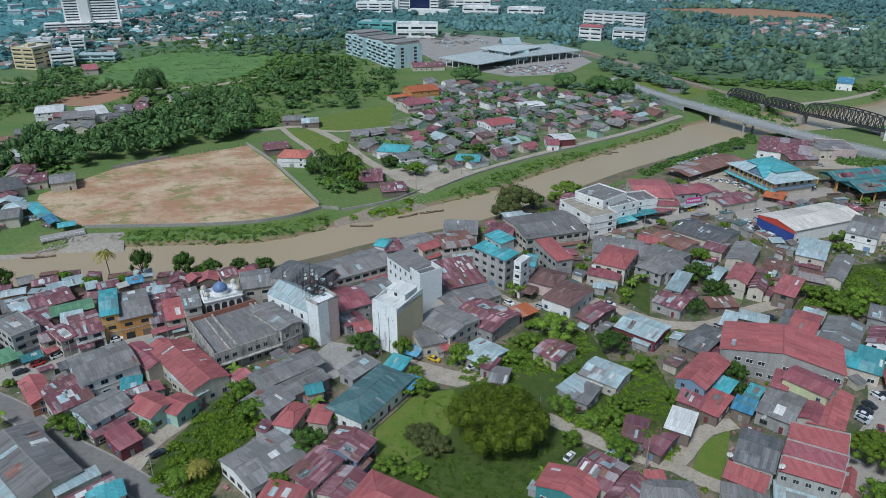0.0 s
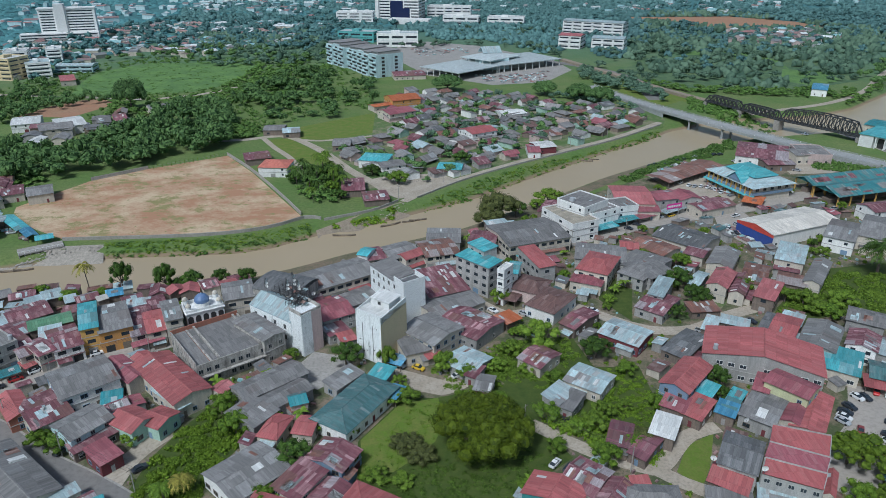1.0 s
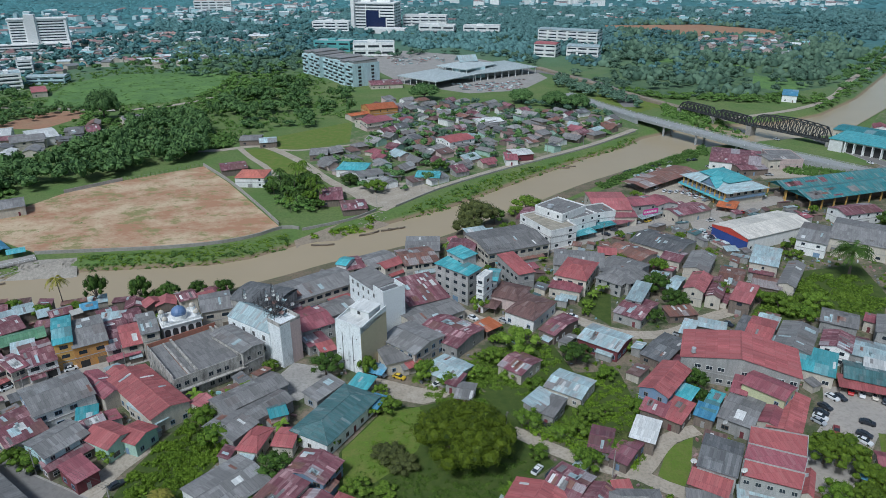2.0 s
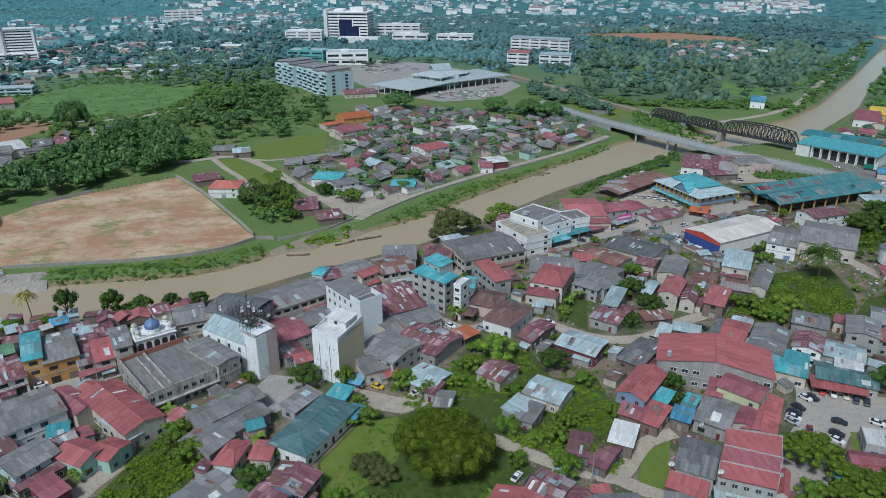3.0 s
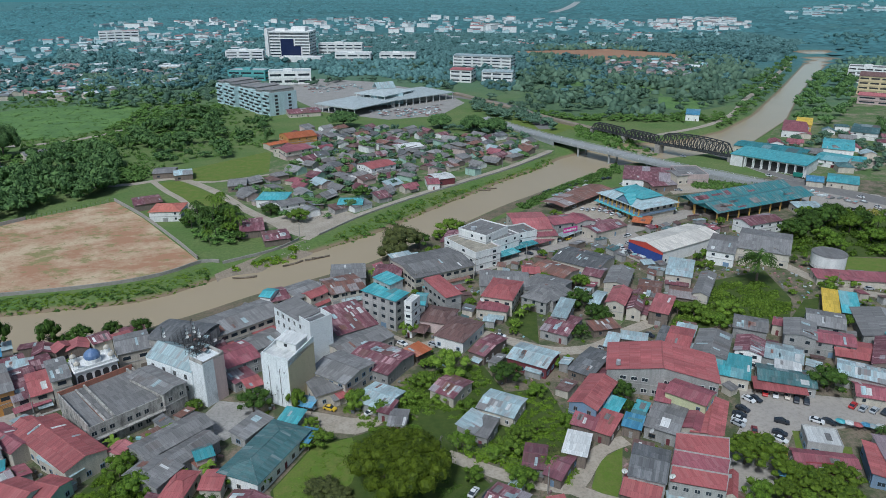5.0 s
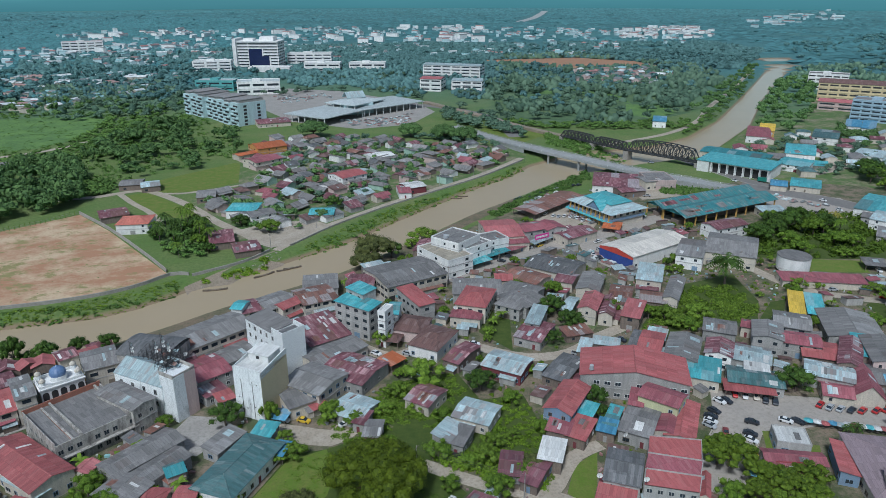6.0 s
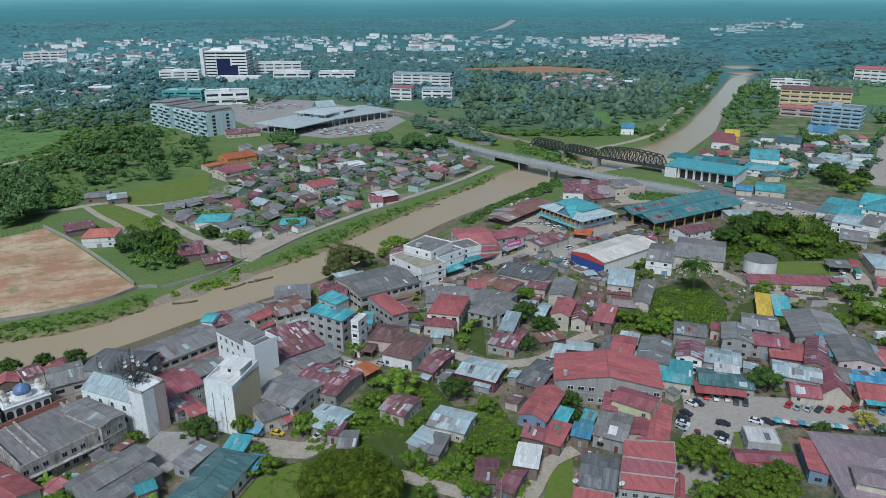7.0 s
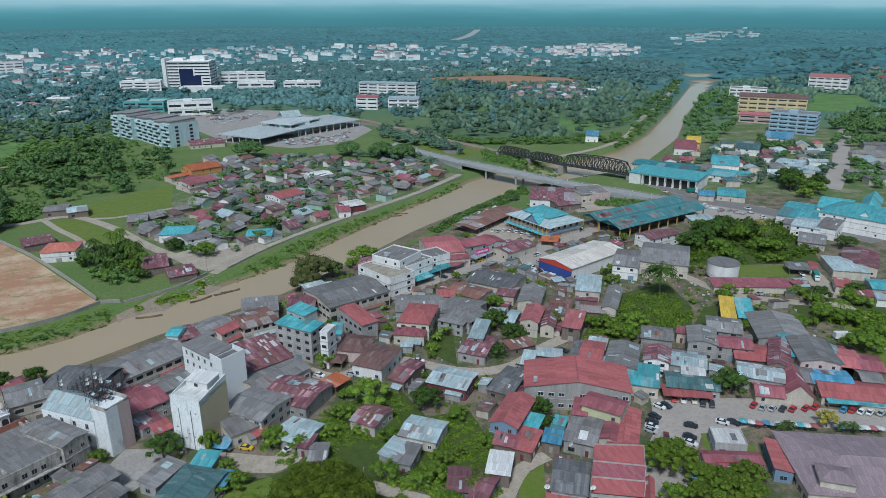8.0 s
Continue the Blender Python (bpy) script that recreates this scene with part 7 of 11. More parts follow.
def hotel_block(x, y, rot):
    """A white slab of nine storeys: fin tower, window bands, stepped dark glass front and a penthouse."""
    top = thing("hotel", x, y, 0, rot, "white nine-storey hotel with a dark blue glass front", "building")
    top.scale = (1.13, 1.1, 1.12)
    Geo().box(-30, 30, -20, 20, -0.4, 38).link("body", WALL["white"], top)
    Geo().box(-34, -29, -23, 12, -0.4, 43).link("fin_tower", WHITE, top)
    Geo().box(-31, 31, -21, 21, 38, 39.4).link("cornice", WHITE, top)
    Geo().box(2, 22, -10, 12, 39.4, 45).link("penthouse", WALL["white"], top)
    Geo().box(-22, -8, -8, 8, 39.4, 42.5).link("penthouse", WALL["white"], top)
    for f in range(9):
        z = 2.2 + 4.1 * f
        for u0, u1 in ((-28, -13), (19 if f < 4 else 9 if f < 7 else -12, 29)):
            Geo().box(u0, u1, -20.15, -19.9, z, z + 1.7).link("window", GLASS, top)
        for v in (-16, -6, 4, 14):
            Geo().box(29.9, 30.15, v - 4, v + 3, z, z + 1.9).link("window", GLASS, top)
    g = Geo().box(-12, 17, -20.9, -20.05, 2, 19).box(-12, 7, -20.9, -20.05, 19, 29)
    g.link("glass_front", plain("dark_blue_glass", (0.02, 0.03, 0.09), rough=0.2), top, "dark blue glass front")
    Geo().box(-6, 52, -52, -30, -0.4, 7).link("porch", WALL["white"], top)
    return top


def hospital_block(x, y, rot):
    """A tall slab over a low wing, with thin window bands and a stair tower."""
    top = thing("hospital", x, y, 0, rot, "white ten-storey hospital slab on a low wing", "building")
    Geo().box(-34, 34, -9, 9, -0.4, 40).link("body", WALL["white"], top)
    Geo().box(-14, -2, -12, 2, -0.4, 46).link("stair_tower", WHITE, top)
    Geo().box(-35, 35, -10, 10, 40, 41.2).link("cornice", WHITE, top)
    Geo().box(-58, 36, -24, -9.2, -0.4, 11).link("wing", WALL["white"], top)
    for f in range(8):
        z = 12.6 + 3.4 * f
        for u0, u1 in ((-32, -16), (0, 31)):
            Geo().box(u0, u1, -9.2, -8.9, z, z + 1.4).link("window", GLASS, top)
    for f in range(3):
        Geo().box(-56, 34, -24.2, -23.9, 1.4 + 3.5 * f, 2.8 + 3.5 * f).link("window", GLASS, top)
    return top


hotel_block(-36.0, 1206.0, -14)
hospital_block(-474.0, 976.0, 18)
block(-402.0, 691.0, -15.0, 25.0, 25.0, 20.0, 5, "buff", "buff five-storey building with small windows", "white", 4.0)
block(-378.2, 697.8, 28.5, 21.7, 26.0, 14.9, 4, "white", "white four-storey building in the far town", "lightblue", 6.0)
block(-406.4, 789.1, 23.6, 15.2, 26.0, 14.9, 4, "white", "white flat block with green balconies", "white", 6.0)
block(-443.3, 782.0, 20.5, 22.6, 26.0, 13.5, 3, "white", "white flat block in the far town", "white", 6.0)
block(-355.2, 727.7, 5.0, 36.0, 18.2, 7.0, 2, "paleblue", "long pale blue two-storey row", "lightblue", 5.0, None, 1.5)
block(245.0, 1021.6, -30.6, 87.8, 26.0, 17.6, 4, "white", "long white four-storey school block", "lightblue", 6.0, None, 2.0)
block(185.8, 889.7, -25.9, 27.8, 26.0, 15.4, 3, "white", "white three-storey school block", "pink", 6.0, None, 2.0)
block(225.8, 862.4, -23.0, 38.5, 26.0, 15.3, 3, "white", "white three-storey school block", "lightblue", 6.0, None, 2.0)
block(43.9, 1225.0, -9.7, 73.6, 26.0, 21.0, 4, "white", "white stepped office block in the far town", "white", 7.0)
block(60.0, 1142.4, -11.5, 56.4, 26.0, 13.1, 2, "white", "low white office wing", "white", 7.0)
block(-397.5, 1581.9, 10.0, 76.0, 22.0, 22.0, 4, "white", "long pink and white four-storey block in the far town", "pink", 7.0)
block(-108.8, 1159.7, -3.7, 57.7, 26.0, 18.0, 4, "white", "white office block in the far town", "white", 7.0)
block(129.9, 1130.6, -12.2, 57.2, 26.0, 12.8, 2, "white", "low white hall in the far town", "white", 7.0)
block(-86.5, 955.9, -16.2, 50.2, 26.0, 12.7, 2, "tealfront", "teal-fronted shopping hall beyond the field", "hazewhite", 7.0)
block(-33.5, 910.3, 0.6, 52.0, 26.0, 15.6, 2, "white", "pale shopping hall with a rounded front", "hazewhite", 7.0)
block(643.7, 687.7, -41.3, 74.8, 26.0, 20.7, 4, "buff", "long pale yellow school block with brown roof", "brown", 5.0, DARK, 4.0)
block(570.3, 574.3, -51.9, 43.8, 26.0, 20.5, 5, "skyblue", "blue and white five-storey apartment block", "zinc", 4.0)
block(689.9, 783.9, -42.5, 46.5, 26.0, 19.5, 4, "white", "white four-storey block with dark windows", "grey", 4.0, DARK)
block(908.6, 859.7, -52.5, 54.4, 26.0, 21.5, 4, "white", "white colonnaded school with a red roof", "pink", 5.0, DARK, 4.0)
block(584.2, 644.0, -44.1, 36.4, 26.0, 8.9, 2, "pinkwall", "long pink two-storey row with red roof", "pink", 6.0, None, 2.0)

station = thing("bus_station", 66.3, 717.8, 0, 12, "wide bus station with white roofs on posts", "station")


def canopy(parent, x, y, rot, w, d, z0, z1, rise, mat, name):
    """A low hipped canopy with a fascia, under the station's own Empty; x, y in the plan."""
    m = parent.matrix_basis.inverted() @ pose(x, y, 0, 0, 0, rot)
    g = Geo()
    a, b, r = w / 2, d / 2, min(w, d) * 0.42
    o = [(-a, -b, z1), (a, -b, z1), (a, b, z1), (-a, b, z1)]
    i = [(-a + r, -b + r, z1 + rise), (a - r, -b + r, z1 + rise), (a - r, b - r, z1 + rise), (-a + r, b - r, z1 + rise)]
    for k in range(4):
        j = (k + 1) % 4
        g.slab([o[k], o[j], i[j], i[k]], 0.8)
    g.slab(i, 0.3)
    ob = g.link(name, mat, parent)
    ob.matrix_basis = m
    for k in range(int(w / 9) + 1):
        for s in (-1, 1):
            px = -a + 1.5 + k * (w - 3) / max(1, int(w / 9))
            post = Geo().box(px - 0.35, px + 0.35, s * (b - 1.5) - 0.35, s * (b - 1.5) + 0.35, z0, z1).link("post", WHITE, parent)
            post.matrix_basis = m
    return ob


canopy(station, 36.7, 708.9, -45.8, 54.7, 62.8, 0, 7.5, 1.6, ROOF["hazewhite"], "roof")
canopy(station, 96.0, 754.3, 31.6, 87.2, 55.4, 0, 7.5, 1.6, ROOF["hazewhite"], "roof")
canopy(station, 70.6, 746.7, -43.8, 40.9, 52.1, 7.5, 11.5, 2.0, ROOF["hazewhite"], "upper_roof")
ob = Geo().slab([(-11, -7, 14), (11, -7, 14), (11, 0, 20), (-11, 0, 20)], 0.3).slab([(-11, 0, 20), (11, 0, 20), (11, 7, 14), (-11, 7, 14)], 0.3).face((11, -7, 14), (11, 7, 14), (11, 0, 20)).link("top_roof", ROOF["lightblue"], station)
ob.matrix_basis = station.matrix_basis.inverted() @ pose(70.7, 757.8, 0, 0, 0, 20)
hallb = Geo().box(-16, 16, -8, 8, -0.3, 11).link("hall", WALL["paleblue"], station)
hallb.matrix_basis = station.matrix_basis.inverted() @ pose(71.0, 736.2, 0, 0, 0, 14)
dark_bay = Geo().box(-60, 60, -14, 12, -0.2, 5.5).link("platform_hall", WALL["grey"], station)
dark_bay.matrix_basis = station.matrix_basis.inverted() @ pose(71.0, 736.2, 0, 0, 0, 22) @ pose(0, 8, 0)

depot = thing("depot", *(313.7, 425.6, 0, -52.8), "white freight depot with turquoise roof and dark loading bays", "depot")
dw, dd = 49.9, 30.0
Geo().box(-dw / 2, dw / 2, -dd / 2 + 3, dd / 2 - 2, -0.4, 8.3).link("body", WALL["white"], depot)
Geo().slab([(-dw / 2 - 0.6, -dd / 2 - 0.5, 8.4), (dw / 2 + 0.6, -dd / 2 - 0.5, 8.4), (dw / 2 + 0.6, dd / 2 - 1.5, 9.0), (-dw / 2 - 0.6, dd / 2 - 1.5, 9.0)], 0.5).link("roof", ROOF["cyan"], depot)
Geo().box(-dw / 2, -dw / 2 + dw * 0.17, -dd / 2, -dd / 2 + 3, -0.4, 8.1).link("office_wing", WHITE, depot)
for i in range(8):
    px = -dw / 2 + dw * 0.2 + i * dw * 0.8 / 7.2
    Geo().box(px - 0.3, px + 0.3, -dd / 2, -dd / 2 + 0.6, -0.4, 8.1).link("post", WHITE, depot)
    if i < 7:
        Geo().box(px + 0.5, px + dw * 0.11 - 0.4, -dd / 2 + 2.9, -dd / 2 + 2.98, 0.2, 6.4).link("loading_bay", DARK, depot)


# ---- the two bridges
def deck_line(pts):
    return smooth_line(pts, 6.0)


bridge = thing("road_bridge", 0, 0, 0, 0, "grey concrete road bridge over the muddy river with railings", "bridge")
deck = deck_line([(152.3, 640.3), (173.0, 577.2), (187.8, 518.2), (212.4, 469.8), (234.0, 429.2), (258.7, 401.6), (285.9, 381.7)])
hgt = np.interp(np.linspace(0, 1, len(deck)), [0, 0.22, 0.39, 0.46, 0.76, 0.9, 1], [0.3, 0.9, 3.8, 4.8, 4.8, 3.6, 0.4])
nrm = sides(deck)
g = Geo()
for p, m, z in zip(deck, nrm, hgt):
    q0, q1 = p - m * 6.2, p + m * 6.2
    g.v.extend(((*q0, z), (*q1, z), (*q1, z - 1.1), (*q0, z - 1.1)))
for i in range(len(deck) - 1):
    k = 4 * i
    g.f.extend((k + c, k + (c + 1) % 4, k + 4 + (c + 1) % 4, k + 4 + c) for c in range(4))
g.link("deck", BRIDGE_GREY, bridge)
for s in (-1, 1):
    for name, half, z0, z1 in (("top_rail", 0.1, 1.05, 1.25), ("mid_rail", 0.07, 0.63, 0.77), ("parapet_kerb", 0.3, -1.25, 0.35)):
        g = Geo()
        for p, m, z in zip(deck, nrm, hgt):
            a, b = p + m * (s * 6.0 - half), p + m * (s * 6.0 + half)
            g.v.extend(((*a, z + z0), (*b, z + z0), (*b, z + z1), (*a, z + z1)))
        g.f = [(4 * i + c, 4 * i + (c + 1) % 4, 4 * i + 4 + (c + 1) % 4, 4 * i + 4 + c) for i in range(len(deck) - 1) for c in range(4)]
        g.link(name, BRIDGE_GREY, bridge)
    for i in range(0, len(deck), 2):
        p = deck[i] + nrm[i] * s * 6.0
        Geo().box(p[0] - 0.12, p[0] + 0.12, p[1] - 0.12, p[1] + 0.12, hgt[i], hgt[i] + 1.3).link("rail_post", WHITE, bridge)
for f in (0.52, 0.62, 0.72):
    i = int(f * len(deck))
    pier = Geo()
    p, q = deck[i] - nrm[i] * 4.5, deck[i] + nrm[i] * 4.5
    pier.tube((*p, -6), (*p, hgt[i] - 1.9), 0.8, 0.8, 10).tube((*q, -6), (*q, hgt[i] - 1.9), 0.8, 0.8, 10)
    pier.beam((*(deck[i] - nrm[i] * 5.8), hgt[i] - 1.5), (*(deck[i] + nrm[i] * 5.8), hgt[i] - 1.5), 0.8)
    pier.link("pier", BRIDGE_GREY, bridge)
for u0, u1 in ((0.0, 0.43), (0.78, 1.0)):
    for s in (-1, 1):
        g = Geo()
        for i in range(int(u0 * len(deck)), min(len(deck) - 1, int(u1 * len(deck)))):
            a, b = deck[i] + nrm[i] * s * 6.1, deck[i + 1] + nrm[i + 1] * s * 6.1
            g.face((*a, -1), (*b, -1), (*b, hgt[i + 1] - 0.2), (*a, hgt[i] - 0.2))
        g.link("ramp_wall", BRIDGE_GREY, bridge)
road("highway", [(292.0, 393.0), (307.7, 374.0), (322.5, 353.1), (335.1, 327.4), (342.1, 299.5), (346.6, 272.8)], 16.0, ASPHALT, 0.2, "wide grey main road leaving the bridge", 0.25)
road("street", [(292.5, 490.3), (297.2, 455.2), (302.3, 411.0), (310.7, 383.8)], 9.0, ASPHALT, 0.22, "grey street past the freight depot", 0.2)


def truss(a, b, z, tall, width, panels, bowed, label):
    """A through-truss span between plan points a and b."""
    a, b = Vector(a), Vector(b)
    d = (b - a)
    length = d.length
    top = thing("truss_bridge", a.x, a.y, 0, math.degrees(math.atan2(d.y, d.x)), label, "bridge")
    Geo().box(0, length, -width / 2, width / 2, z - 0.5, z).link("deck", STEEL, top)
    xs = [length * i / panels for i in range(panels + 1)]
    hs = [0 if i in (0, panels) else tall * (1 - bowed * (2 * i / panels - 1) ** 2) for i in range(panels + 1)]
    for s in (-1, 1):
        yy = s * width / 2
        g = Geo().beam((0, yy, z), (length, yy, z), 0.6)
        for i in range(panels):
            g.beam((xs[i], yy, z + hs[i]), (xs[i + 1], yy, z + hs[i + 1]), 0.65)
        g.link("chord", STEEL, top)
        for i in range(1, panels):
            Geo().beam((xs[i], yy, z), (xs[i], yy, z + hs[i]), 0.5).link("upright", STEEL, top)
            if i < panels - 1:
                m = i if i < panels / 2 else i + 1
                n = i + 1 if i < panels / 2 else i
                Geo().beam((xs[m], yy, z + hs[m]), (xs[n], yy, z), 0.42).link("diagonal", STEEL, top)
                Geo().beam((xs[n], yy, z + hs[n]), (xs[m], yy, z), 0.36).link("diagonal", STEEL, top)
    for i in range(1, panels):
        Geo().beam((xs[i], -width / 2, z + hs[i]), (xs[i], width / 2, z + hs[i]), 0.4).link("cross_beam", STEEL, top)
    for x in (0.5, length - 0.5):
        Geo().box(x - 1.2, x + 1.2, -width / 2 - 0.6, width / 2 + 0.6, -6, z - 0.5).link("pier", CONCRETE, top)
    return top


truss((231.9, 558.0), (246.4, 525.4), 4.0, 5.5, 5.5, 9, 0.1, "black steel railway truss span with flat top")
truss((246.9, 525.3), (260.6, 492.9), 4.0, 5.5, 5.5, 9, 0.1, "black steel railway truss span with flat top")
truss((261.0, 492.8), (293.2, 444.7), 4.0, 10.0, 6.0, 12, 0.25, "large black steel railway truss span with bowed top")
strip("rail_bank", smooth_line([(235.7, 567.2), (210.9, 627.3), (185.7, 702.2), (154.4, 786.7)]), 7.0, -0.5, 2.2, EARTH, "earth bank carrying the railway", "embankment")


# the decayed block between the streets: sunken roofs behind brick-red parapets
dx, dy, dr, bw, bd = -67.3, 191.6, 36.2, 22.6, 23.4
decayed = thing("decayed_block", dx, dy, 0, dr, "blackened two-storey block with sunken roofs and brick-red parapet tops", "building")
Geo().box(-bw / 2, bw / 2, -bd / 2, bd / 2, -0.4, 7.0).link("body", WALL["stained"], decayed)
for u0, u1, z0, z1 in ((-0.5, -0.29, 7.0, 7.5), (-0.27, -0.18, 7.3, 7.5), (-0.16, 0.41, 7.7, 7.1), (0.43, 0.5, 7.2, 7.2)):
    Geo().slab([(bw * u0 + 0.15, -bd / 2 + 0.3, z0), (bw * u1 - 0.15, -bd / 2 + 0.3, z0), (bw * u1 - 0.15, bd / 2 - 0.3, z1), (bw * u0 + 0.15, bd / 2 - 0.3, z1)], 0.15).link("roof", ROOF["grey"], decayed)
for u, z, mat in ((-0.28, 7.8, "brick"), (-0.17, 8.3, "stained"), (0.42, 8.3, "stained")):
    Geo().box(bw * u - 0.25, bw * u + 0.25, -bd / 2 + 0.3, bd / 2 - 0.3, 6.9, z - 0.25).link("party_wall", WALL[mat], decayed)
    Geo().box(bw * u - 0.32, bw * u + 0.32, -bd / 2 + 0.3, bd / 2 - 0.3, z - 0.25, z - 0.1).link("wall_coping", WALL["stained"], decayed)
Geo().box(-bw / 2, bw / 2, bd / 2 - 0.3, bd / 2, 7.0, 8.9).link("parapet", WALL["brick"], decayed, "bare brick-red parapet")
Geo().box(-bw / 2, -bw / 2 + 0.3, -bd / 2 + 0.3, bd / 2 - 0.3, 7.0, 8.6).link("parapet", WALL["stained"], decayed)
Geo().box(-bw / 2, bw / 2, -bd / 2, -bd / 2 + 0.3, 7.0, 7.7).link("parapet", WALL["stained"], decayed)
Geo().box(bw / 2 - 0.3, bw / 2, -bd / 2 + 0.3, bd / 2 - 0.3, 7.0, 7.9).link("parapet", WALL["stained"], decayed)
Geo().box(-bw / 2 - 0.1, bw / 2 + 0.1, -bd / 2 - 1.2, -bd / 2, 3.3, 3.6).link("ledge", WALL["stained"], decayed)
for i in range(9):
    u = -bw / 2 + (i + 0.5) * bw / 9
    for z in (1.7, 5.2):
        if (i + int(z)) % 4:
            window_on(decayed, 1.3, 1.3, u, -bd / 2, z, 0, WALL["grey"])
for i in range(6):
    v = -bd / 2 + (i + 0.5) * bd / 6
    for z in (1.7, 5.2):
        window_on(decayed, 0.9, 1.2, -bw / 2, v, z, -90, WALL["grey"])


# three terraced houses with flat-pitched red roofs between white party walls
for lo, corners, tint, shade in ((9.6, [(86.0, 135.6), (98.1, 129.4), (102.3, 136.5), (89.5, 141.5)], "red", "red"),
                           (9.0, [(82.8, 131.0), (95.1, 124.9), (98.3, 129.2), (86.0, 135.5)], "redmaroon", "crimson"),
                           (8.6, [(79.8, 125.6), (91.7, 119.8), (94.9, 124.2), (82.7, 130.2)], "red", "red")):
    top = thing("terrace_house", corners[0][0], corners[0][1], 0, 0, "grey-walled terrace house with a %s roof between white walls" % shade, "house", "terrace of red-roofed houses")
    q = [(x - corners[0][0], y - corners[0][1]) for x, y in corners]
    g = Geo()
    for i in range(4):
        j = (i + 1) % 4
        g.face((*q[i], -0.4), (*q[j], -0.4), (*q[j], lo - 0.3), (*q[i], lo - 0.3))
    g.link("body", WALL["paleplaster"], top)
    Geo().slab([(*q[0], lo), (*q[1], lo), (*q[2], lo + 0.5), (*q[3], lo + 0.5)], 0.1).link("roof", ROOF[tint], top)
    for i, j in ((1, 2), (2, 3), (3, 0)):
        za, zb = (lo if i in (0, 1) else lo + 0.5), (lo if j in (0, 1) else lo + 0.5)
        Geo().slab([(*q[i], za + 0.45), (*q[j], zb + 0.45), (q[j][0] * 0.985 + 0.1, q[j][1] * 0.985 + 0.12, zb + 0.45), (q[i][0] * 0.985 + 0.1, q[i][1] * 0.985 + 0.12, za + 0.45)], 0.8).link("party_wall", WALL["paleplaster"], top)
    face = math.degrees(math.atan2(q[1][1], q[1][0]))
    for f in range(2):
        for k in range(5):
            t = (k + 0.5) / 5
            window_on(top, 1.2, 1.1, q[1][0] * t, q[1][1] * t, lo - 1.8 - 3.1 * f, face, WALL["paleplaster"])


# ---- plants
def blob_core(c, r, rnd, n=7, m=5):
    """A lumpy closed inner mass for a clump of leaves."""
    v, f = [], []
    ph = [rnd.uniform(0, 6.28) for _ in range(4)]
    for i in range(m + 1):
        th = math.pi * i / m
        for j in range(n):
            a = 2 * math.pi * j / n
            k = 1 + 0.16 * math.sin(3 * a + ph[0]) * math.sin(2 * th + ph[1]) + 0.12 * math.sin(5 * a + ph[2] + 3 * th)
            v.append((c[0] + r * k * math.sin(th) * math.cos(a), c[1] + r * k * math.sin(th) * math.sin(a), c[2] + r * k * 0.85 * math.cos(th)))
    for i in range(m):
        for j in range(n):
            f.append((i * n + j, (i + 1) * n + j, (i + 1) * n + (j + 1) % n, i * n + (j + 1) % n))
    return v, f


def leafy(blobs, per, size, rnd, core=0.8, flat=0.0, n=7, m=5, spray=False):
    """Faces of a crown: per blob a lumpy core and leaf sprays standing off it."""
    v, f = [], []
    for (cx, cy, cz, r) in blobs:
        bv, bf = blob_core((cx, cy, cz), r * core, rnd, n, m)
        k = len(v)
        for q in bf:
            f.append(tuple(range(len(v), len(v) + 4)))
            v += [bv[i] for i in q]
    for (cx, cy, cz, r) in blobs:
        for _ in range(int(per * r * r)):
            z = rnd.uniform(-0.55, 1.0)
            a = rnd.uniform(0, 2 * math.pi)
            q = math.sqrt(max(0.0, 1 - z * z))
            n = Vector((q * math.cos(a), q * math.sin(a), z))
            p = Vector((cx, cy, cz)) + Vector((n.x * r, n.y * r, n.z * r * 0.85)) * rnd.uniform(0.78, 1.12)
            if any((p.x - bx) ** 2 + (p.y - by) ** 2 + (p.z - bz) ** 2 < (0.7 * br) ** 2 for bx, by, bz, br in blobs):
                continue
            n = (n + Vector((rnd.uniform(-0.8, 0.8), rnd.uniform(-0.8, 0.8), rnd.uniform(-0.3, 0.9) + flat))).normalized()
            u = n.orthogonal().normalized()
            w = n.cross(u)
            t = rnd.uniform(0, 6.28)
            u, w = u * math.cos(t) + w * math.sin(t), w * math.cos(t) - u * math.sin(t)
            s = size * rnd.uniform(0.6, 1.35)
            k = len(v)
            if spray:
                for t, q in ((-0.7, 0.8), (0.0, 1.0), (0.7, 0.85)):
                    d, e = u * math.cos(t) + w * math.sin(t), w * math.cos(t) - u * math.sin(t)
                    v += [tuple(p - e * s * 0.2 + d * s * 0.1), tuple(p + e * s * 0.2 + d * s * 0.1), tuple(p + d * s * 1.6 * q + n * s * 0.3)]
                    f.append((len(v) - 3, len(v) - 2, len(v) - 1))
                continue
            v += [tuple(p - u * s), tuple(p - w * s * 0.55 + n * s * 0.15), tuple(p + u * s), tuple(p + w * s * 0.55 + n * s * 0.15)]
            f.append((k, k + 1, k + 2, k + 3))
    return v, f


def crown_blobs(rnd, r, h, count, spread_k=0.62, flat=0.5):
    """Sub-crowns round a middle: an uneven outline with gaps."""
    r *= 0.82
    out = [(0, 0, h * 0.68, r * 0.55)]
    for i in range(count):
        a = 2 * math.pi * i / count + rnd.uniform(-0.4, 0.4)
        k = r * spread_k * rnd.uniform(0.7, 1.15)
        out.append((k * math.cos(a), k * math.sin(a), h * rnd.uniform(0.45, 0.8) * (1 - 0.1 * flat), r * rnd.uniform(0.3, 0.5)))
    return out


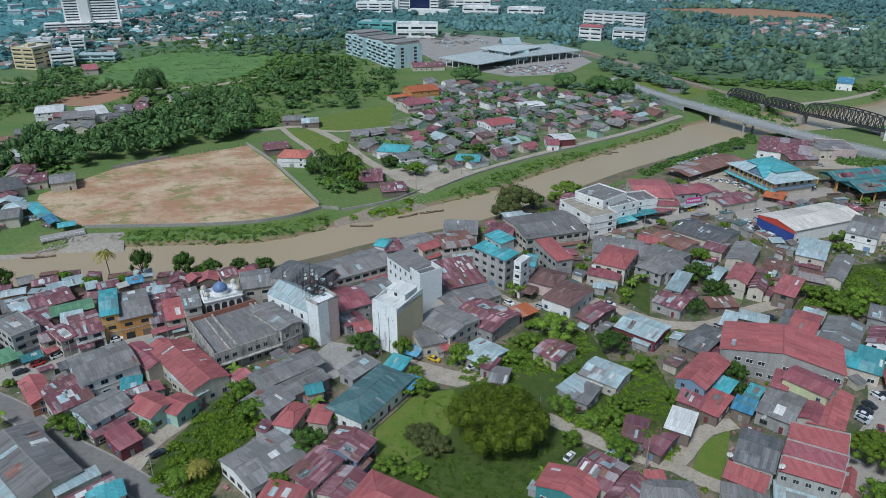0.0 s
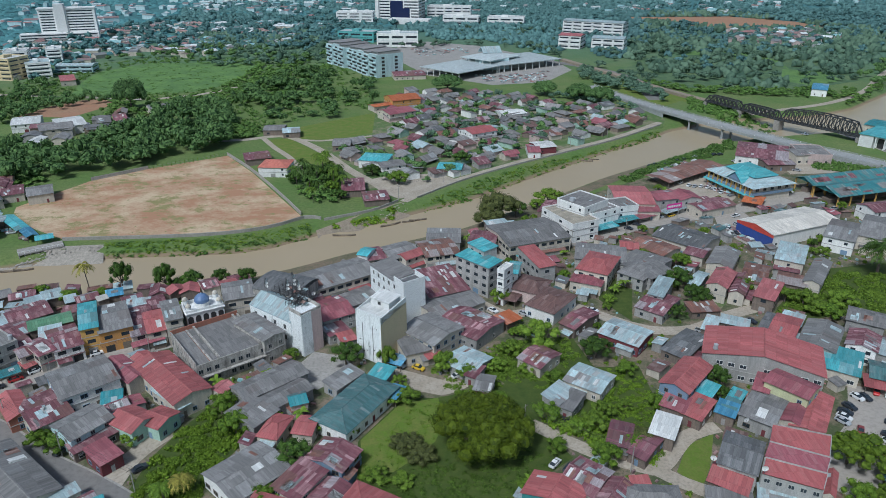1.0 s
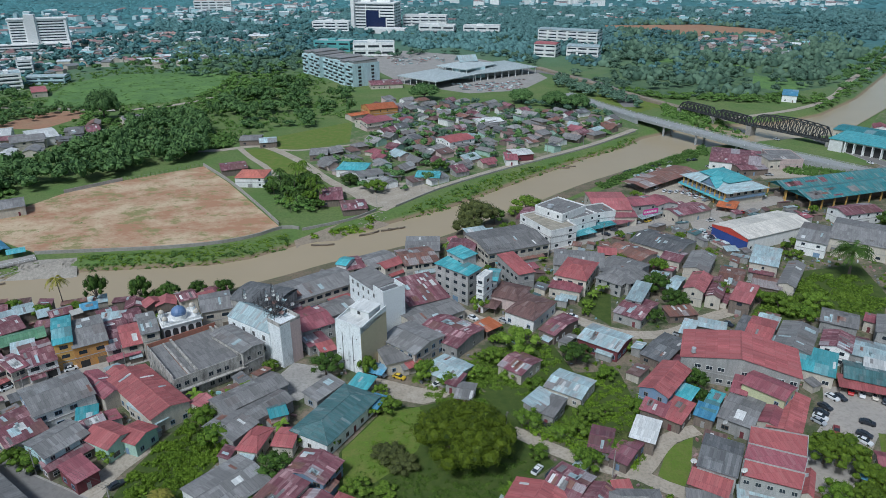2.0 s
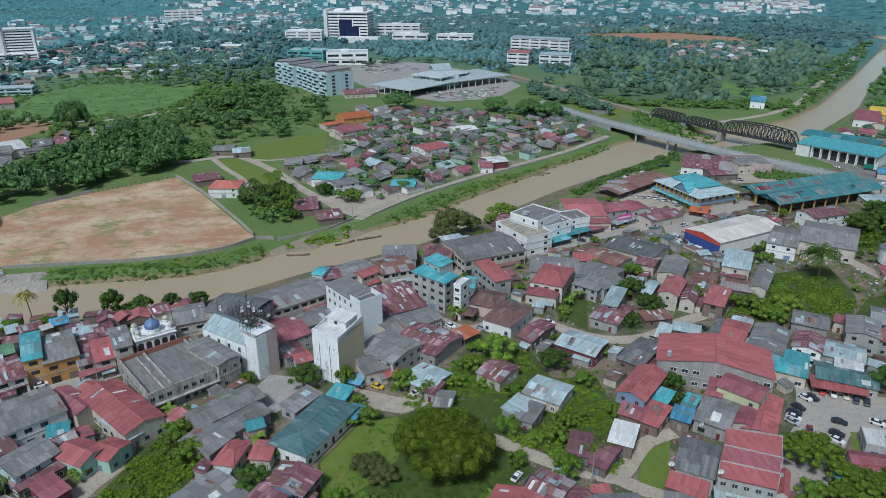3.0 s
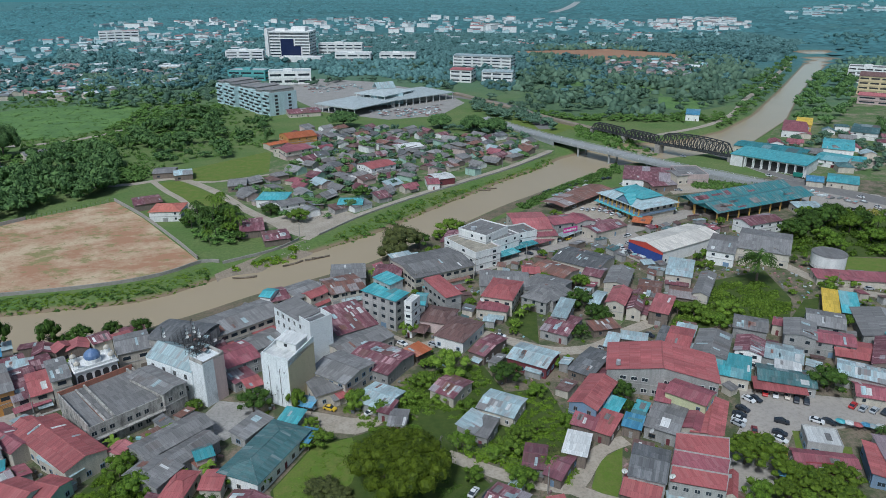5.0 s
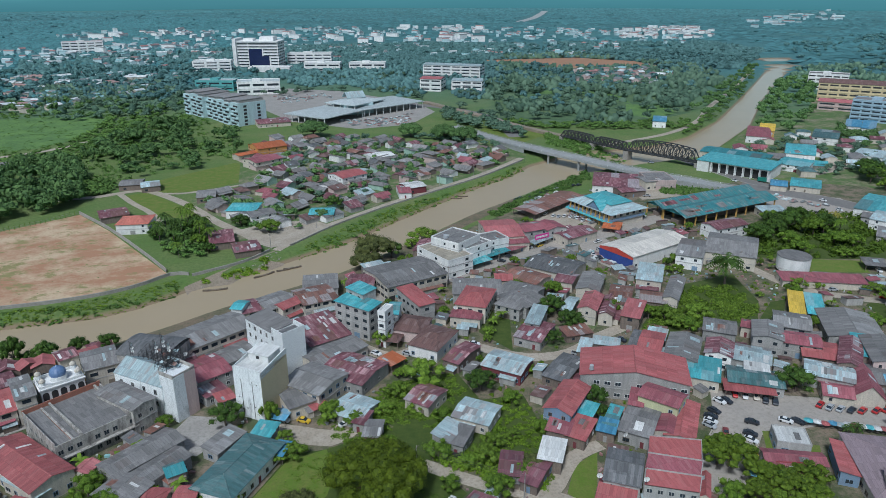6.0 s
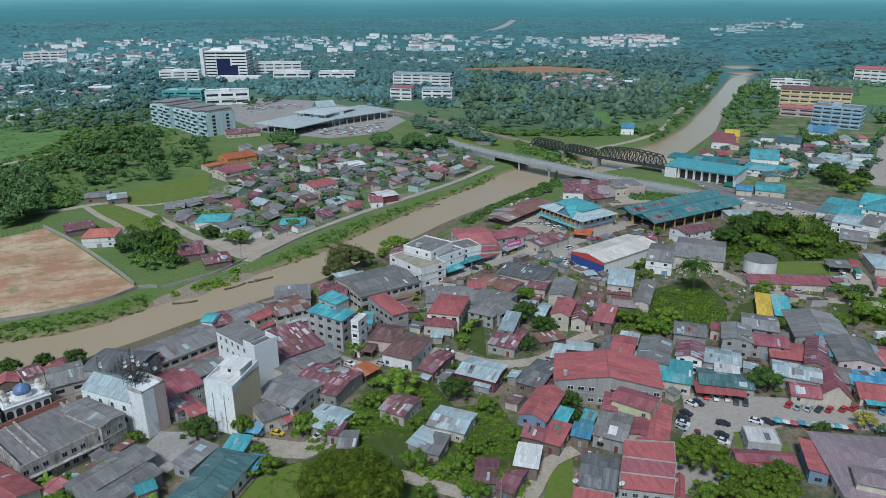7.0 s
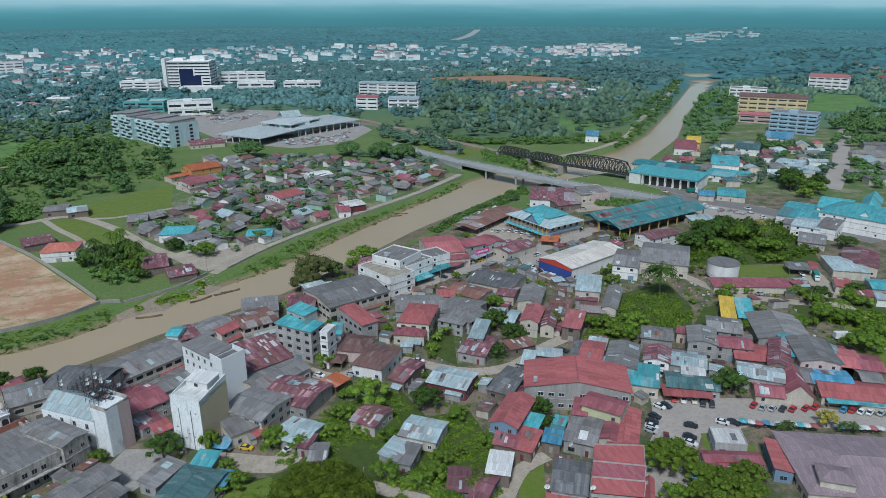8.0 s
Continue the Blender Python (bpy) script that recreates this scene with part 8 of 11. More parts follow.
def dome_blobs(rnd, r, h, count, lump):
    """Many small sub-crowns over a dome, for a wide layered crown."""
    out = [(0, 0, h * 0.66, r * 0.4)]
    for i in range(count):
        k, a = r * 0.84 * math.sqrt((i + 0.6) / count), 2.4 * i + rnd.uniform(-0.3, 0.3)
        q = r * rnd.uniform(*lump)
        out.append((k * math.cos(a) * rnd.uniform(0.9, 1.08), k * math.sin(a) * rnd.uniform(0.9, 1.08), h * (0.86 - 0.42 * (k / r) ** 2) + rnd.uniform(-0.06, 0.06) * h - q * 0.4, q))
    return out


def limbs(blobs, h, r0):
    g = Geo()
    g.tube((0, 0, -0.5), (0.15, 0.1, h * 0.32), r0, r0 * 0.75, 7)
    for x, y, z, r in blobs:
        g.tube((0.15, 0.1, h * 0.3), (x * 0.85, y * 0.85, z), r0 * 0.5, r0 * 0.15, 5)
    return g


def from_faces(name, v, f, mat):
    me = bpy.data.meshes.new(name)
    me.from_pydata(v, [], f)
    me.materials.append(mat)
    return me


def make_tree(seed, r, h, count, leaf, size, per, label, category="tree", spread_k=0.62, lump=(0.2, 0.36)):
    rnd = random.Random(seed)
    top = thing("tree", 0, -900, 0, 0, label, category)
    blobs = dome_blobs(rnd, r, h, count * 2, lump)
    limbs(blobs, h, r * 0.055).link("trunk", BARK, top)
    v, f = leafy(blobs, per * 2.6, size * 0.54, rnd, 0.74, 0.0, 7, 5, size < 0.6)
    ob = new("crown", from_faces("crown", v, f, LEAF[leaf]))
    ob.parent = top
    return top


def make_palm(seed, r, h, leaf, label, fronds=18, droop=0.55, thick=0.16, name="palm_tree", joined=None):
    rnd = random.Random(seed)
    top = thing(name, 0, -900, 0, 0, label, "palm")
    g = Geo()
    pts = [(0.06 * h * (t ** 2), 0.02 * h * t, h * t) for t in np.linspace(0, 1, 6)]
    for a, b in zip(pts[:-1], pts[1:]):
        g.tube((a[0], a[1], a[2] - (0.4 if a[2] == 0 else 0)), b, thick * 1.1, thick, 6)
    g.link("trunk", BARK, top)
    hx, hy, hz = pts[-1]
    for i in range(fronds):
        a = 2.4 * i + rnd.uniform(-0.2, 0.2)
        up = rnd.uniform(-0.1, 0.9)
        L = r * rnd.uniform(0.85, 1.1)
        g = Geo()
        rib = []
        for t in np.linspace(0, 1, 6):
            rib.append(Vector((hx + math.cos(a) * L * t * (1 - 0.25 * up), hy + math.sin(a) * L * t * (1 - 0.25 * up), hz + L * (up * t - droop * (1 + up) * t * t))))
        side = Vector((-math.sin(a), math.cos(a), 0))
        for k in range(5):
            wd = 0.21 * L * math.sin(math.pi * min(0.95, (k + 0.8) / 6))
            p, q = rib[k], rib[k + 1]
            for s in (-1, 1):
                for m in range(2):
                    p0, p1 = p.lerp(q, m / 2), p.lerp(q, m / 2 + 0.48)
                    tip = p1 + side * s * wd + Vector((0, 0, -wd * 0.45)) + (q - p) * 0.35
                    g.face(tuple(p0), tuple(p1), tuple(tip))
        if joined:
            k = len(joined.v)
            joined.v.extend(g.v)
            joined.f.extend(tuple(k + i for i in q) for q in g.f)
        else:
            g.link("frond", LEAF[leaf], top)
    if joined:
        joined.link("crown", LEAF[leaf], top)
    return top


def make_broadleaf_herb(seed, r, h, label, name="banana_plant", n=9):
    """Banana or papaya: a soft stem and long drooping leaves."""
    rnd = random.Random(seed)
    top = thing(name, 0, -900, 0, 0, label, "plant")
    Geo().tube((0, 0, -0.3), (0, 0, h * 0.6), 0.16, 0.1, 6).link("stem", LEAF["light"], top)
    for i in range(n):
        a, up = 2.4 * i, rnd.uniform(0.4, 1.1)
        L = r * rnd.uniform(0.8, 1.1)
        g = Geo()
        side = Vector((-math.sin(a), math.cos(a), 0))
        prev = None
        for t in np.linspace(0, 1, 5):
            p = Vector((math.cos(a) * L * t * 0.8, math.sin(a) * L * t * 0.8, h * 0.6 + L * (up * t - 0.75 * t * t)))
            wd = 0.16 * L * math.sin(math.pi * min(0.97, 0.12 + t * 0.85))
            row = (p - side * wd, p + Vector((0, 0, 0.06)), p + side * wd)
            if prev:
                g.face(tuple(prev[0]), tuple(prev[1]), tuple(row[1]), tuple(row[0])).face(tuple(prev[1]), tuple(prev[2]), tuple(row[2]), tuple(row[1]))
            prev = row
        g.link("leaf", LEAF["light"], top)
    return top


KINDS = {
    "grove": [make_palm(93, 4.5, 9, "deep", "coconut palm in a dense grove", joined=Geo().face((0, 0, 8.8), (0.3, 0, 8.9), (0, 0.3, 9))), make_palm(94, 4.5, 9, "mid", "coconut palm in a dense grove", joined=Geo().face((0, 0, 8.8), (0.3, 0, 8.9), (0, 0.3, 9)))],
    "round": [make_tree(11, 5, 8, 7, "deep", 0.42, 16, "dark green broadleaf tree with a dense rounded crown"), make_tree(12, 5, 8, 8, "deep", 0.45, 15, "dark green broadleaf tree with a lumpy crown")],
    "mid": [make_tree(21, 5, 7, 8, "mid", 0.45, 14, "green broadleaf tree with an uneven crown"), make_tree(22, 5, 7, 6, "mid", 0.5, 13, "green broadleaf tree with a loose crown", spread_k=0.75)],
    "light": [make_tree(31, 5, 7, 7, "light", 0.42, 14, "light green leafy tree with a loose crown"), make_tree(32, 5, 6, 9, "light", 0.4, 14, "light green bushy tree", spread_k=0.75)],
    "olive": [make_tree(41, 8, 10, 10, "olive", 0.5, 10, "olive-green tree with a broad uneven crown", spread_k=0.72)],
    "big": [make_tree(51, 12, 15, 13, "wood", 0.9, 5, "huge dark spreading tree with a flat wide crown", spread_k=0.72)],
    "rain": [make_tree(61, 14.5, 15, 60, "rain", 0.44, 16, "huge rain tree with a wide dense olive crown", lump=(0.13, 0.19))],
    "feather": [make_tree(63, 5, 8, 12, "feather", 0.34, 15, "feathery olive-green tree with a dense rounded crown", lump=(0.18, 0.28))],
    "pale": [make_tree(71, 4, 6, 7, "yellow", 0.35, 12, "pale yellowish tree with thin leaves")],
    "red": [make_tree(81, 3, 4, 6, "mid", 0.3, 20, "bushy tree with some red blossom")],
    "palm": [make_palm(91, 4.5, 9, "mid", "coconut palm with long drooping fronds"), make_palm(92, 4.5, 9, "yellow", "yellowing coconut palm with drooping fronds")],
    "oilpalm": [make_palm(95, 7, 8, "deep", "oil palm with a thick trunk and dense dark fronds", 46, 0.36, 0.42)],
    "fan": [make_palm(96, 2.6, 3.5, "deep", "small dark palm with a fan of short fronds", 16, 0.5, 0.15)],
    "banana": [make_broadleaf_herb(97, 4, 5, "banana plant with long bright green leaves")],
    "papaya": [make_broadleaf_herb(98, 3, 6, "papaya plant with a tuft of leaves", "papaya_plant", 11)],
}
BASE = {"grove": (4.5, 9), "round": (5, 8), "mid": (5, 7), "light": (5, 7), "olive": (8, 10), "big": (12, 15), "rain": (14.5, 15), "feather": (5, 8), "pale": (4, 6), "red": (3, 4), "palm": (4.5, 9), "oilpalm": (7, 8), "fan": (2.6, 3.5), "banana": (4, 5), "papaya": (3, 6)}
PLANTED = []


def plant(kind, x, y, r, h, n):
    protos = KINDS[kind]
    r0, h0 = BASE[kind]
    ob = protos[n % len(protos)]
    m = pose(x, y, land_at(x, y), 0, 0, (n * 77) % 360) @ Matrix.Diagonal((r / r0, r / r0, h / h0, 1))
    if ob.name not in PLANTED:
        PLANTED.append(ob.name)
        ob.matrix_basis = m
        return ob
    keep = ob.scale.copy()
    ob.scale = (1, 1, 1)
    new_tree = copy_thing(ob, m)
    ob.scale = keep
    return new_tree


def inside(px, py, outline):
    hit = np.zeros(px.shape, bool)
    for (ax, ay), (bx, by) in zip(outline, outline[1:] + outline[:1]):
        if ay != by:
            hit ^= ((ay > py) != (by > py)) & (px < (bx - ax) * (py - ay) / (by - ay) + ax)
    return hit


def scatter(outline, count, seed):
    rs = np.random.RandomState(seed)
    xs, ys = [p[0] for p in outline], [p[1] for p in outline]
    got = np.zeros((0, 2))
    while len(got) < count:
        p = np.stack([rs.uniform(min(xs), max(xs), 4 * count), rs.uniform(min(ys), max(ys), 4 * count)], 1)
        got = np.vstack([got, p[inside(p[:, 0], p[:, 1], outline)]])
    return got[:count], rs


def template(seed, blobs, per, size, core=0.85, n=7, m=5, spray=False):
    v, f = leafy(blobs, per, size, random.Random(seed), core, 0.0, n, m, spray)
    return np.array(v), f


WOOD_FORMS = [template(s, crown_blobs(random.Random(s), 1.2, 1.5, 4), 130, 0.135, 0.78, 5, 4) for s in (1, 2, 3, 4)]
FAR_FORMS = [template(s, crown_blobs(random.Random(s), 1.2, 1.5, 3), 30, 0.2, 0.86, 6, 4) for s in (1, 2, 3, 4)]
BUSH_FORMS = [template(s, [(0, 0, 0.4, 0.7), (0.5, 0.3, 0.3, 0.5), (-0.5, 0.2, 0.3, 0.5), (0.1, -0.6, 0.25, 0.45)], 62, 0.24, 0.65, 5, 3) for s in (5, 6, 7)]
FINE_FORMS = [template(s, [(0, 0, 0.4, 0.6), (0.55, 0.3, 0.3, 0.42), (-0.5, 0.25, 0.35, 0.45), (0.1, -0.6, 0.25, 0.4), (-0.3, -0.4, 0.5, 0.3)], 105, 0.16, 0.62, 5, 3, True) for s in (15, 16, 17)]

TUFT_FORMS = [template(s, [(0, 0, 0.3, 0.6), (0.5, 0.2, 0.2, 0.4)], 46, 0.26, 0.6, 5, 3, True) for s in (25, 26, 27)]


def grown(name, forms, outline, count, r0, r1, h0, h1, leaf, label, seed, clear=0.0):
    """Plants that nobody could count, joined into one object."""
    pts, rs = scatter(outline, count, seed)
    if name == "wood":
        pts = pts[~inside(pts[:, 0], pts[:, 1], HAMLET)]
    if name in ("farwood", "scrub"):
        for hole in CLEARINGS:
            pts = pts[~inside(pts[:, 0], pts[:, 1], hole)]
    if clear:
        pts = pts[river_edge(pts[:, 0], pts[:, 1]) > clear]
    vs, fs, k = [], [], 0
    zz = land(pts[:, 0], pts[:, 1])
    for (x, y), z in zip(pts, zz):
        v, f = forms[rs.randint(len(forms))]
        r, h, a = rs.uniform(r0, r1), rs.uniform(h0, h1), rs.uniform(0, 6.28)
        c, s = math.cos(a), math.sin(a)
        zs = h / (1.0 if any(forms is q for q in (BUSH_FORMS, FINE_FORMS, TUFT_FORMS)) else 1.5)
        vs.append(np.stack([x + r * (v[:, 0] * c - v[:, 1] * s), y + r * (v[:, 0] * s + v[:, 1] * c), z - 0.2 + v[:, 2] * zs], 1))
        fs.extend(tuple(k + i for i in q) for q in f)
        k += len(v)
    me = bpy.data.meshes.new(name)
    me.from_pydata(np.concatenate(vs).tolist(), [], fs)
    me.materials.append(LEAF[leaf])
    return tagged(new(name, me), label, "trees" if "wood" in name else "shrubs", kind="stuff")


def far_canopy(outline, step, low, high, share, leaf, label, seed):
    """A broken canopy of tree tops far off: loose leafy plates of uneven height with gaps, joined."""
    rs = np.random.RandomState(seed)
    xs, ys = [p[0] for p in outline], [p[1] for p in outline]
    gx, gy = np.meshgrid(np.arange(min(xs), max(xs), step), np.arange(min(ys), max(ys), step))
    ny, nx = gx.shape
    coarse = rs.rand(ny // 6 + 3, nx // 6 + 3)
    iy, ix = np.arange(ny)[:, None] / 6, np.arange(nx)[None, :] / 6
    y0, x0 = iy.astype(int), ix.astype(int)
    fy, fx = iy - y0, ix - x0
    mass = (coarse[y0, x0] * (1 - fx) + coarse[y0, x0 + 1] * fx) * (1 - fy) + (coarse[y0 + 1, x0] * (1 - fx) + coarse[y0 + 1, x0 + 1] * fx) * fy
    keep = inside(gx, gy, outline) & (mass + rs.uniform(-0.28, 0.28, gx.shape) > 1.0 - share) & (river_edge(gx, gy) > 12)
    for hole in CLEARINGS:
        keep &= ~inside(gx, gy, hole)
    cx, cy = gx[keep] + rs.uniform(-0.4, 0.4, keep.sum()) * step, gy[keep] + rs.uniform(-0.4, 0.4, keep.sum()) * step
    n = len(cx)
    r, h = rs.uniform(0.45, 0.8, n) * step, rs.uniform(low, high, n)
    a = rs.uniform(0, 6.28, n)
    tiers = ((0.1, 1.0), (0.55, 1.05), (0.88, 0.6)) if step < 10 else ((0.2, 1.0),)
    m = 5 * len(tiers) + 1
    v = np.zeros((n, m, 3))
    for j, (up, out) in enumerate(tiers):
        for i in range(5):
            t = a + (i + 0.5 * j) * 2 * math.pi / 5
            q = r * out * rs.uniform(0.5, 1.35, n)
            v[:, 5 * j + i] = np.stack([cx + q * np.cos(t), cy + q * np.sin(t), h * up * rs.uniform(0.6, 1.4, n)], 1)
    v[:, m - 1] = np.stack([cx + rs.uniform(-0.2, 0.2, n) * r, cy + rs.uniform(-0.2, 0.2, n) * r, h], 1)
    k = m * np.arange(n)
    f = []
    for j in range(len(tiers) - 1):
        for i in range(5):
            p, q = 5 * j + i, 5 * j + (i + 1) % 5
            f += [np.stack([k + p, k + q, k + p + 5], 1), np.stack([k + q, k + q + 5, k + p + 5], 1)]
    f += [np.stack([k + m - 6 + i, k + m - 6 + (i + 1) % 5, k + m - 1], 1) for i in range(5)]
    f = np.concatenate(f)
    me = bpy.data.meshes.new("tree_tops")
    me.from_pydata(v.reshape(-1, 3).tolist(), [], f.tolist())
    me.materials.append(LEAF[leaf])
    me.shade_smooth()
    return tagged(new("tree_tops", me), label, "trees", kind="stuff")


# these tree tops look hazy through their blue-tinted leaf colours alone
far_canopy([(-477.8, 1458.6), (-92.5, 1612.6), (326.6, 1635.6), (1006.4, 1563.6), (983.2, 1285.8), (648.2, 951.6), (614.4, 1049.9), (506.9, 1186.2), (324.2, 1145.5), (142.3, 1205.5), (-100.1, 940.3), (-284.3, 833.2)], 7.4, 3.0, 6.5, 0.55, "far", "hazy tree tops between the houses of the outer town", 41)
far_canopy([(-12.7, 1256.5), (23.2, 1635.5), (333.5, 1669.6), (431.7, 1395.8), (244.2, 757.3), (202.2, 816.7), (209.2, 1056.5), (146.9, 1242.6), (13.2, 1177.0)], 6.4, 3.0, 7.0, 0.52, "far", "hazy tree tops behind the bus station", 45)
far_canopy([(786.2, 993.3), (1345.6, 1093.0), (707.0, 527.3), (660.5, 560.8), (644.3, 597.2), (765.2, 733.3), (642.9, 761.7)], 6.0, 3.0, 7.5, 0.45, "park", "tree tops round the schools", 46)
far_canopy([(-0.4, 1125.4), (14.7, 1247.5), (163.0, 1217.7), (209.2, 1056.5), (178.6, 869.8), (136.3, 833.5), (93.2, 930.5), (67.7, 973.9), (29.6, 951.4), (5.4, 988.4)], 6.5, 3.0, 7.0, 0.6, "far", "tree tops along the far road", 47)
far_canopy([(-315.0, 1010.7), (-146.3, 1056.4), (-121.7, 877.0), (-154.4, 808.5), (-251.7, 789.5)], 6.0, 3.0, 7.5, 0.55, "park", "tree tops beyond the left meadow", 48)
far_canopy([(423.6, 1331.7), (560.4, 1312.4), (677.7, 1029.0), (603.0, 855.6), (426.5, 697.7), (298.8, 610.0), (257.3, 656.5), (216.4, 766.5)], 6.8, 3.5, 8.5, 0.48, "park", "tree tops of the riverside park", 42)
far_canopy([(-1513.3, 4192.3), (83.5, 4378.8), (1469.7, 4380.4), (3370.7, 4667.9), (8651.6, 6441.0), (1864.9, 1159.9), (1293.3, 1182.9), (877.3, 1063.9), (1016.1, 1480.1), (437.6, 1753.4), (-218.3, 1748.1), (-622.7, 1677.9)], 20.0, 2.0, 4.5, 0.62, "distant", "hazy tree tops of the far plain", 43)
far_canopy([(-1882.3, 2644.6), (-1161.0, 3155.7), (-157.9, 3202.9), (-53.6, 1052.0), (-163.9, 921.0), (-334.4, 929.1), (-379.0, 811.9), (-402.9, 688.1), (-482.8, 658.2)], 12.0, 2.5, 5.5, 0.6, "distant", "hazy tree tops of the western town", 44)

plant("rain", 14.4, 146.2, 14.5, 15, 1)
plant("round", -26.0, 187.0, 6, 8, 2)
plant("light", 5.6, 182.8, 4.6, 8, 3)
plant("light", 37.6, 197.7, 7.6, 9, 4)
plant("round", 55.0, 188.9, 5.8, 8, 5)
plant("light", 27.0, 191.3, 4.6, 5.5, 6)
plant("light", 21.7, 183.0, 4, 4.5, 7)
plant("light", 32.3, 182.2, 4, 4, 8)
plant("mid", 39.2, 175.2, 4, 4, 9)
plant("round", 98.5, 237.3, 6, 9, 10)
plant("round", 101.2, 224.6, 6, 8, 11)
plant("mid", 105.8, 255.3, 4.5, 7, 12)
plant("mid", 91.9, 263.2, 4.5, 6, 13)
plant("round", 90.1, 213.3, 4, 6, 14)
plant("banana", 76.7, 236.3, 4, 5, 15)
plant("banana", 72.2, 232.8, 3.5, 4, 16)
plant("light", 68.8, 226.0, 3, 4, 17)
plant("mid", 122.5, 233.2, 4.5, 7, 18)
plant("mid", 134.6, 224.2, 4.5, 7, 19)
plant("light", 140.4, 221.6, 6, 7, 20)
plant("light", 143.1, 215.6, 6, 6, 21)
plant("light", 154.8, 221.9, 6, 6, 22)
plant("mid", 145.0, 211.5, 5, 6, 23)
plant("round", 88.0, 171.8, 4.5, 8, 24)
plant("round", 87.4, 164.3, 3, 6, 25)
plant("feather", 109.0, 137.6, 7, 9, 26)
plant("mid", 103.1, 123.7, 4.5, 7, 27)
plant("round", -34.4, 140.5, 5.6, 8, 28)
plant("mid", -39.2, 127.3, 4, 6, 29)
plant("banana", -35.8, 158.4, 3.5, 5, 30)
plant("papaya", -41.7, 157.3, 3, 5, 31)
plant("mid", -30.7, 154.3, 3, 5, 32)
plant("banana", -21.1, 151.7, 3.5, 4, 33)
plant("red", -11.8, 164.7, 3, 4.5, 34)
plant("light", -6.9, 167.0, 5, 5, 35)
plant("light", -8.4, 175.0, 3, 4, 36)
plant("mid", -59.2, 162.4, 5, 7, 37)
plant("mid", -53.1, 154.2, 5, 7, 38)
plant("banana", -50.0, 179.4, 3, 4, 39)
plant("banana", -54.2, 174.9, 3, 4, 40)
plant("banana", -63.4, 174.0, 3.5, 5, 41)
plant("mid", -44.1, 190.8, 3, 4, 42)
plant("light", -12.9, 186.1, 3.5, 9, 43)
plant("palm", -63.9, 128.4, 4, 5, 44)
plant("palm", -60.0, 131.0, 4, 5.5, 45)
plant("mid", -104.9, 150.7, 4, 5, 46)
plant("mid", -99.5, 147.7, 4.5, 5, 47)
plant("light", -80.5, 150.1, 3, 4, 48)
plant("palm", -128.7, 236.7, 4.5, 13, 49)
plant("round", -116.5, 237.8, 4.8, 15, 50)
plant("round", -100.2, 237.9, 4.6, 14, 51)
plant("round", -96.3, 237.0, 4, 7, 52)
plant("round", -90.9, 240.4, 5, 9, 53)
plant("round", -80.7, 243.2, 4, 8, 54)
plant("round", -71.2, 243.8, 4.6, 8, 55)
plant("mid", -146.6, 235.6, 4, 6, 56)
plant("mid", -133.4, 230.5, 4, 6, 57)
plant("mid", -122.9, 233.1, 4, 5, 58)
plant("round", -167.3, 229.3, 6, 10, 59)
plant("olive", 35.6, 311.3, 11, 14, 60)
plant("olive", 29.0, 302.1, 7, 9, 61)
plant("round", 44.3, 314.2, 6, 9, 62)
plant("light", 63.8, 335.5, 8, 8, 63)
plant("light", 57.3, 326.4, 5, 5, 64)
plant("light", 2.8, 289.5, 2.5, 4, 65)
plant("light", 27.0, 226.4, 4, 7, 66)
plant("mid", 151.5, 321.3, 5, 5, 67)
plant("light", 171.1, 264.9, 3.5, 5, 68)
plant("light", 74.1, 197.1, 3.5, 4, 69)
plant("light", 46.1, 153.3, 4.6, 6, 70)
plant("mid", 42.2, 151.5, 3.6, 4.5, 71)
plant("light", 50.0, 158.6, 3.8, 5, 72)
plant("mid", 33.8, 157.8, 4.6, 6, 73)
plant("mid", 46.0, 139.6, 5, 6, 74)
plant("olive", 57.8, 146.5, 4.6, 5, 75)
plant("mid", 54.9, 144.3, 4.5, 5, 76)
plant("mid", 67.0, 161.8, 3.5, 5, 77)
plant("light", 57.5, 162.1, 2.8, 3, 78)
plant("mid", 34.0, 144.3, 3.5, 4, 79)
plant("mid", 12.5, 178.7, 4, 5, 80)
plant("mid", 62.9, 179.8, 4, 4, 81)
plant("light", 71.1, 164.5, 4, 5, 82)
plant("light", -6.2, 133.6, 3.6, 2.5, 83)
plant("light", -13.4, 135.2, 4, 3, 84)
plant("olive", -5.8, 146.8, 5, 3.5, 85)
plant("olive", -1.7, 142.3, 4.6, 3.5, 86)
plant("mid", 24.6, 129.7, 3, 4, 87)
plant("banana", 25.4, 130.7, 3, 4, 88)
plant("light", 177.9, 277.7, 3.6, 6, 89)
plant("oilpalm", 182.5, 245.1, 8.6, 12.5, 90)
for n, (x, y, r, h) in enumerate(((383.4, 379.8, 8, 12), (393.0, 389.0, 9, 14), (396.2, 399.0, 8, 13), (404.0, 376.0, 8, 12), (388.0, 370.0, 7, 10))):
    plant("round", x, y, r, h, 700 + n)
for n, (x, y, r, h) in enumerate(((240.0, 214.6, 5.0, 7), (247.0, 218.0, 5.5, 8), (258.8, 213.4, 4.6, 7), (266.3, 217.5, 5.0, 7.5))):
    plant(("mid", "round")[n % 2], x, y, r, h, 710 + n)
for n, (x, y, r, h) in enumerate(((258.8, 302.9, 8, 14), (247.4, 298.4, 7, 12), (277.4, 297.5, 7, 13), (268.0, 309.0, 8, 14))):
    plant("round", x, y, r, h, 720 + n)
plant("round", 234.8, 294.0, 8, 11, 91)
plant("round", 254.0, 306.9, 8, 12, 92)
